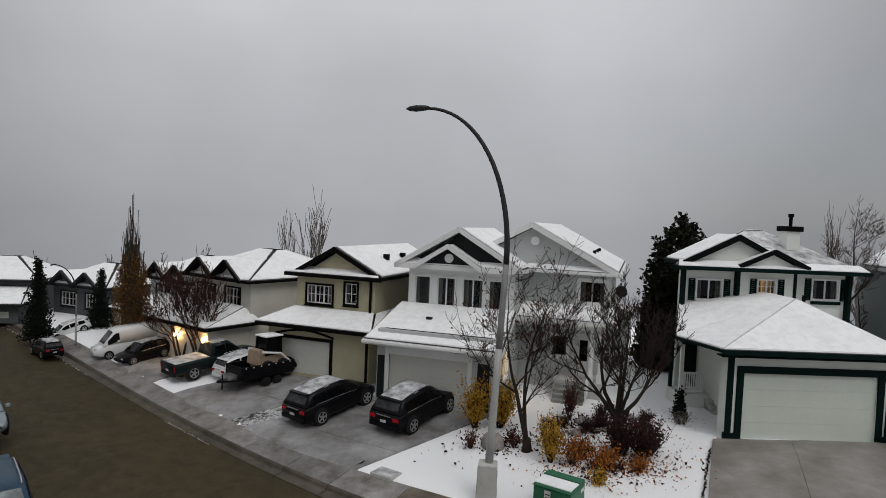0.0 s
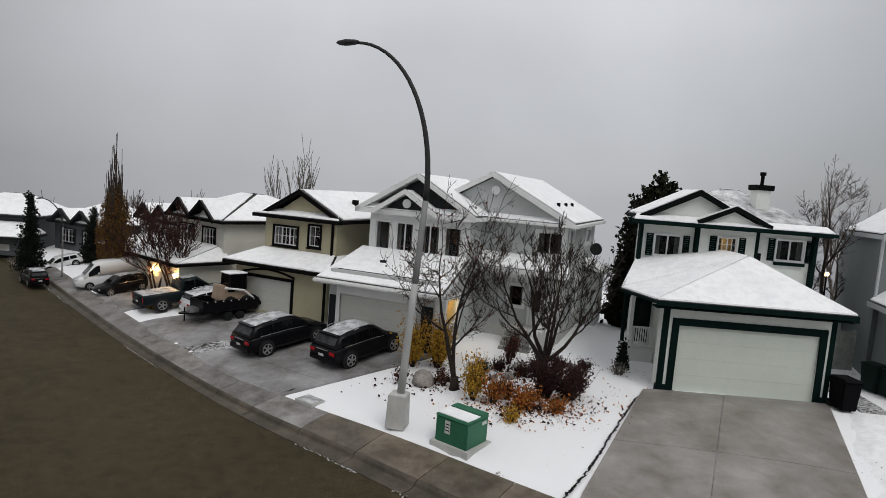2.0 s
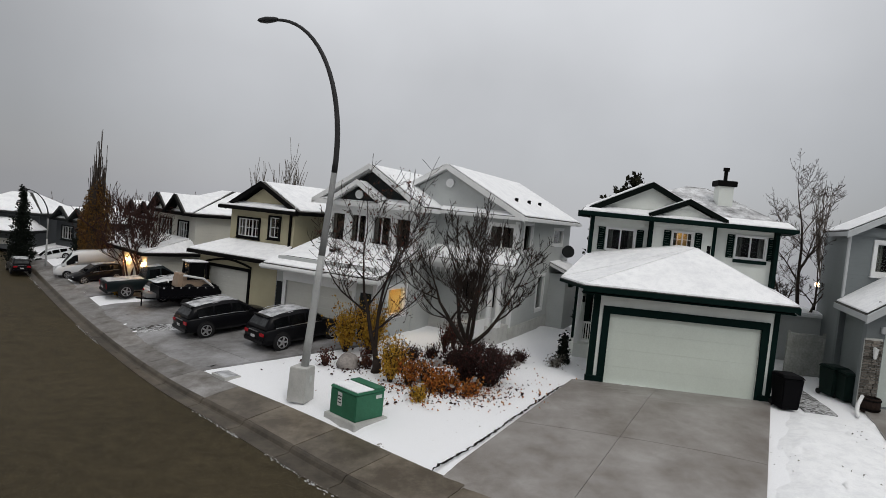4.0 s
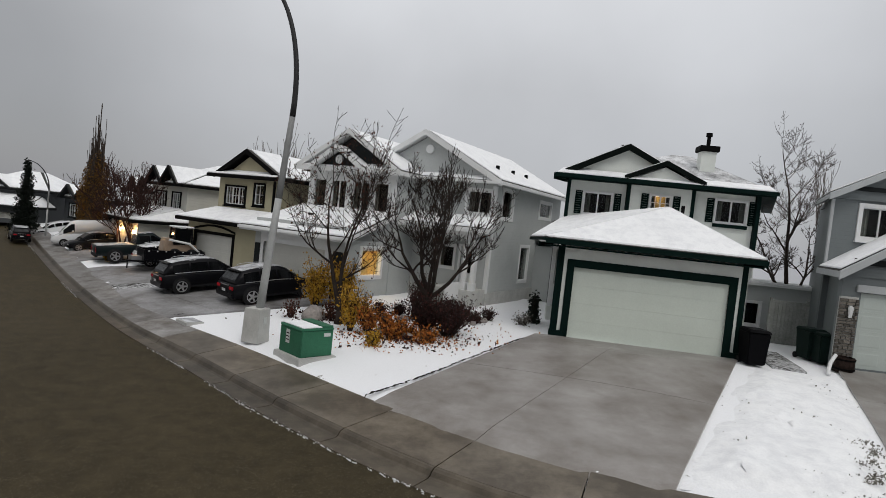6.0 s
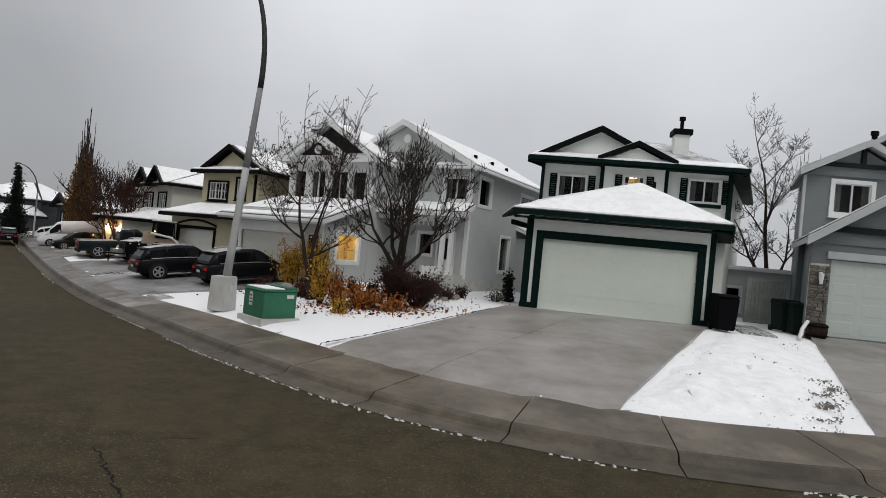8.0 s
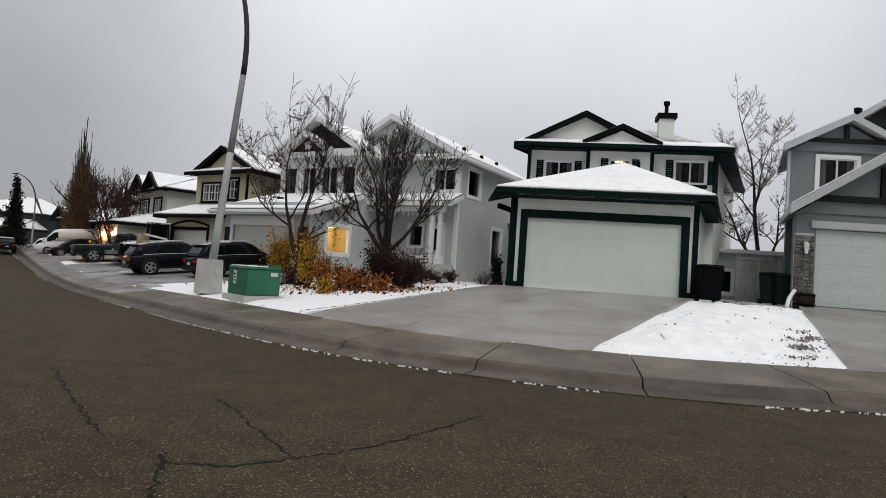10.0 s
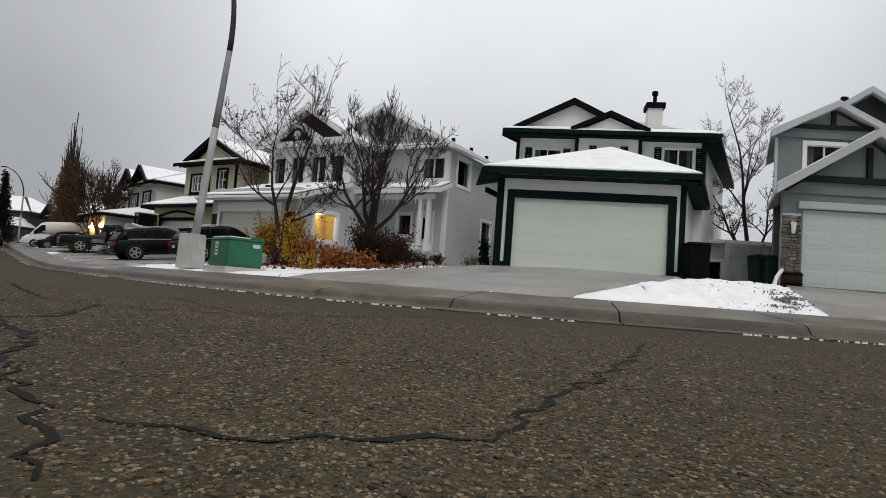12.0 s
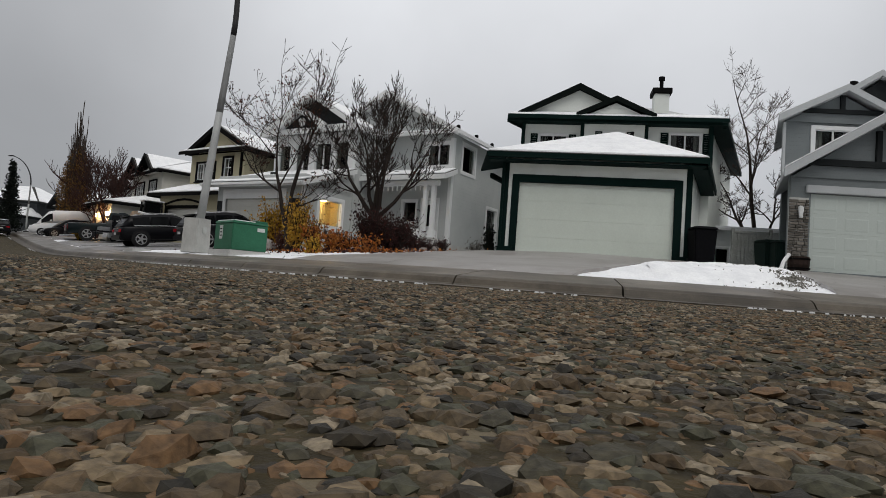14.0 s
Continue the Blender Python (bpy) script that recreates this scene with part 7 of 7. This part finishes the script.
# ---- fallen leaves and bare soil in the bed, snow crumbs along the gutter ----
litter = Shape()
lr = random.Random(7)
for _ in range(1500):
    a, q = lr.uniform(0, 6.28), abs(lr.gauss(0, 0.7))
    x, y = 4.6 + 2.3 * q * math.cos(a), 17.6 + 1.5 * q * math.sin(a)
    if side(x, y)[0] < 1.0 or y < 15.6:
        continue
    leaf(litter, (x, y, ground(x, y) + lr.uniform(0.03, 0.09)), lr.uniform(0.04, 0.11), lr)
solid("fallen_leaves", litter, ORANGE_LEAF, "scattered orange and brown leaves on the snow", "leaves", kind="stuff")
soil = Shape()
for _ in range(1900):
    a, q = lr.uniform(0, 6.28), abs(lr.gauss(0, 0.6))
    k = lr.choice((0, 0, 1, 2, 2))
    x, y = ((4.8, 17.3), (1.6, 19.6), (5.2, 20.4))[k][0] + 2.0 * q * math.cos(a), ((4.8, 17.3), (1.6, 19.6), (5.2, 20.4))[k][1] + 1.1 * q * math.sin(a)
    if side(x, y)[0] < 1.2:
        continue
    leaf(soil, (x, y, ground(x, y) + lr.uniform(0.02, 0.05)), lr.uniform(0.06, 0.16), lr)
solid("dead_stalks", soil, DARK_LEAF, "dark dead stalks and soil showing through snow", "leaves", kind="stuff")
crumbs = Shape()
for _ in range(1500):
    i = lr.randrange(int(near_i - 180), int(near_i + 40))
    if noise.noise((arc[i] * 0.35, 3.3, 0)) < -0.05:
        continue
    o = lr.choice((-2.13, -2.13, -2.1)) * slim(LINE[i, 0]) + lr.gauss(0, 0.03)
    along = lr.uniform(-0.2, 0.2)
    x, y = LINE[i, 0] + NORM[i, 0] * o + TANG[i, 0] * along, LINE[i, 1] + NORM[i, 1] * o + TANG[i, 1] * along
    z = road_level(LINE[i, 0]) + (0.02 if o < -1 else BACK_Z)
    r = lr.uniform(0.004, 0.014)
    m = 6
    ring = [(x + TANG[i, 0] * 3.2 * r * math.cos(w) + NORM[i, 0] * 0.5 * r * math.sin(w), y + TANG[i, 1] * 3.2 * r * math.cos(w) + NORM[i, 1] * 0.5 * r * math.sin(w)) for w in [2 * math.pi * k / m for k in range(m)]]
    crumbs.hull(ring, z - 0.02, z + 0.3 * r, [(x + (p[0] - x) * 0.6, y + (p[1] - y) * 0.6) for p in ring])
solid("snow_crumbs", crumbs, SNOW, "crumbs of snow along the gutter and joints", "snow", kind="stuff")

# ---- heaped snow beside the green-trimmed garage's drive ----
heap = Shape()
nu, nv = 26, 34
A0, B0, C0, D0 = Vector((10.85, 9.2, 0)), Vector((14.9, 9.4, 0)), Vector((18.8, 17.6, 0)), Vector((15.75, 17.6, 0))
for j in range(nv + 1):
    for i in range(nu + 1):
        u, v = i / nu, j / nv
        p = (A0 * (1 - u) + B0 * u) * (1 - v) + (D0 * (1 - u) + C0 * u) * v
        e = min(u, 1 - u, v * 2.5, (1 - v) * 2) * 2
        wob = 0.30 * noise.noise((p.x * 0.9, p.y * 0.9, 7)) + 0.22 * noise.noise((p.x * 3.1, p.y * 3.1, 5))
        h = 0.20 * smooth_step(0.0, 0.5, e) * (1.25 - 0.7 * v) + (0.07 * noise.noise((p.x * 1.7, p.y * 1.7, 1)) + 0.03 * noise.noise((p.x * 5, p.y * 5, 2))) * min(1, e * 2)
        heap.v.append((p.x + wob, p.y + 0.6 * wob, ground(p.x, p.y) + h - 0.03 * (e < 0.02)))
for j in range(nv):
    for i in range(nu):
        heap.f.append((j * (nu + 1) + i, j * (nu + 1) + i + 1, (j + 1) * (nu + 1) + i + 1, (j + 1) * (nu + 1) + i))
solid("snow_bank", heap, SNOW, "low shovelled snow bank between two driveways", "snow", kind="stuff", smooth=True)

# ---- dead grass and dirt showing through the bank ----
heap_at = {}
for q in heap.v:
    heap_at.setdefault((int(q[0] * 2), int(q[1] * 2)), q[2])
tufts = Shape()
gr = random.Random(17)
for k in range(1060):
    if k < 900:  # a thawed strip along the far drive's edge
        u, v = gr.betavariate(1.2, 1.6), gr.gauss(0, 0.20) * (1 - 0.45 * (k % 2))
        x, y = 14.35 + 1.9 * u + 0.80 * v, 9.35 + 3.1 * u - 0.5 * v
    else:  # single blades, in small groups
        cx, cy = ((15.4, 13.6), (12.7, 11.6), (13.6, 13.7), (16.9, 15.4), (13.6, 9.7))[k % 5]
        x, y = cx + gr.gauss(0, 0.3), cy + gr.gauss(0, 0.55)
    z = heap_at.get((int(x * 2), int(y * 2)), ground(x, y) + 0.05)
    leaf(tufts, (x, y, z + gr.uniform(-0.02, 0.015)), gr.uniform(0.03, 0.07), gr)
solid("dead_grass", tufts, DEAD_GRASS, "dead grass and dirt poking through the snow bank", "grass", kind="stuff")

# ---- the road's surface near the last stop: cracks and loose aggregate ----
def crack(points, width, seed, level=None):
    rng = random.Random(seed)
    pts = [Vector((*p, 0)) for p in points]
    fine = []
    for a, b in zip(pts, pts[1:]):
        n = max(2, int((b - a).length / 0.06))
        for k in range(n):
            fine.append(a.lerp(b, k / n) + Vector((rng.gauss(0, 0.018), rng.gauss(0, 0.018), 0)))
    fine.append(pts[-1])
    s = Shape()
    for i, p in enumerate(fine):
        d = (fine[min(i + 1, len(fine) - 1)] - fine[max(i - 1, 0)]).normalized()
        n = Vector((-d.y, d.x, 0))
        w = width * rng.uniform(0.45, 1.5) * min(1, (i + 1) / 4, (len(fine) - i) / 4)
        for sg in (1, -1):
            q = p + n * w * sg
            s.v.append((q.x, q.y, (level or street_top)(q.x, q.y) + 0.003))
    for i in range(len(fine) - 1):
        s.f.append((2 * i, 2 * i + 1, 2 * i + 3, 2 * i + 2))
    return s


def street_top(x, y):
    o, r = side(x, y)
    o = o - WALK_W * (1 - slim(x))
    return r + 0.02 * max(0.0, 1 - ((o - mid) / (ROAD_W / 2)) ** 2)


cracks = thing("road_cracks", Matrix.Identity(4), "dark branching cracks in the asphalt", "crack", kind="stuff")
for k, (pts, w) in enumerate((
        ([(3.6, 5.4), (4.21, 4.74), (5.0, 3.9), (5.91, 2.94)], 0.014),
        ([(6.55, 2.75), (6.62, 2.58), (7.13, 1.52), (7.07, 1.16), (7.67, 0.64), (7.92, 0.23), (8.13, -0.02)], 0.019),
        ([(8.13, -0.02), (8.36, -0.24), (8.56, -0.45), (8.8, -0.76)], 0.010),
        ([(8.06, 0.05), (7.97, 0.03), (7.8, 0.0), (7.4, -0.02)], 0.012),
        ([(6.62, 2.45), (7.21, 2.55), (7.55, 2.87), (8.03, 3.31), (8.58, 4.15), (9.0, 4.92)], 0.016),
        ([(6.05, 4.59), (6.43, 4.24), (7.04, 3.45), (7.55, 2.87)], 0.013),
        ([(4.07, 5.92), (4.72, 6.08)], 0.012),
        ([(10.5, 3.0), (10.38, 2.5), (10.08, 1.55), (9.72, 0.6), (9.5, 0.05), (9.38, -0.33), (9.25, -0.37), (9.12, -0.4), (9.0, -0.47), (8.8, -0.46), (8.65, -0.42)], 0.0115),
        ([(10.6, 2.6), (10.38, 2.5)], 0.010))):
    part("crack", crack(pts, w, 100 + k), CRACK, cracks)


# near-black ribbons: the shadow line along the turf's edge, laid in as colour
turf = thing("turf_edge", Matrix.Identity(4), "dark ragged turf edge along the driveway with its shadow line painted in", "turf", kind="stuff")
for k, pts in enumerate(([(4.5, 12.2), (5.6, 13.6), (6.9, 15.6), (8.1, 17.4), (8.6, 18.1)], [(-3.6, 18.6), (-2.2, 19.55), (-0.6, 20.6), (0.4, 21.2)])):
    part("turf", crack(pts, 0.035, 140 + k, lambda x, y: ground(x, y) + 0.055), CRACK, turf)


def pebbles(count, y0, y1, r0, r1, seed, solid_kind):
    """Loose and bedded stones of the worn surface, in a stretch of the street."""
    rg = np.random.default_rng(seed)
    y = rg.uniform(y0, y1, count)
    d = y + 1.46
    x = 9.44 - 0.085 * d + np.clip(rg.normal(0, 0.55, count), -1.6, 1.6) * (0.95 * d + 0.15)
    rad = r0 + (r1 - r0) * rg.beta(1.2, 3.0, count)
    phi = (1 + 5 ** 0.5) / 2
    if solid_kind == 20:
        base = np.array([(-1, phi, 0), (1, phi, 0), (-1, -phi, 0), (1, -phi, 0), (0, -1, phi), (0, 1, phi), (0, -1, -phi), (0, 1, -phi), (phi, 0, -1), (phi, 0, 1), (-phi, 0, -1), (-phi, 0, 1)]) / 1.9
        tri = np.array([(0, 11, 5), (0, 5, 1), (0, 1, 7), (0, 7, 10), (0, 10, 11), (1, 5, 9), (5, 11, 4), (11, 10, 2), (10, 7, 6), (7, 1, 8), (3, 9, 4), (3, 4, 2), (3, 2, 6), (3, 6, 8), (3, 8, 9), (4, 9, 5), (2, 4, 11), (6, 2, 10), (8, 6, 7), (9, 8, 1)])
    else:
        base = np.array([(1, 0, 0.1), (0.3, 0.9, 0), (-0.9, 0.5, 0.1), (-0.7, -0.7, 0), (0.4, -0.95, 0.1), (0.1, 0, 0.9), (0, 0, -0.8)])
        tri = np.array([(0, 1, 5), (1, 2, 5), (2, 3, 5), (3, 4, 5), (4, 0, 5), (1, 0, 6), (2, 1, 6), (3, 2, 6), (4, 3, 6), (0, 4, 6)])
    nb = len(base)
    v = base[None] * (1 + rg.normal(0, 0.16, (count, nb, 1)))
    v = v * (rad[:, None, None] * np.stack([rg.uniform(0.8, 1.5, count), rg.uniform(0.8, 1.2, count), rg.uniform(0.35, 0.7, count)], 1)[:, None, :])
    a = rg.uniform(0, 2 * np.pi, count)
    ca, sa = np.cos(a)[:, None], np.sin(a)[:, None]
    v = np.stack([v[..., 0] * ca - v[..., 1] * sa, v[..., 0] * sa + v[..., 1] * ca, v[..., 2]], -1)
    step = 0.25
    levels = {}
    zs = np.empty(count)
    for i in range(count):
        key = (int(x[i] // step), int(y[i] // step))
        if key not in levels:
            levels[key] = street_top((key[0] + 0.5) * step, (key[1] + 0.5) * step)
        zs[i] = levels[key]
    v += np.stack([x, y, zs + rad * rg.uniform(-0.12, 0.42, count) - 0.001], 1)[:, None, :]
    f = (tri[None] + (np.arange(count) * nb)[:, None, None]).reshape(-1, 3)
    me = bpy.data.meshes.new("loose_aggregate")
    me.from_pydata(v.reshape(-1, 3), [], f)
    me.materials.append(PEBBLE)
    me.polygons.foreach_set("use_smooth", [False] * len(me.polygons))
    ob = new("loose_aggregate", me)
    return tagged(ob, "brown-grey pebbles bedded in the worn asphalt", "gravel", kind="stuff")


pebbles(16000, -1.44, -0.75, 0.0016, 0.0065, 1, 20)
pebbles(26000, -0.75, 0.5, 0.0024, 0.0080, 2, 20)
pebbles(34000, 0.5, 4.2, 0.0045, 0.0115, 3, 10)
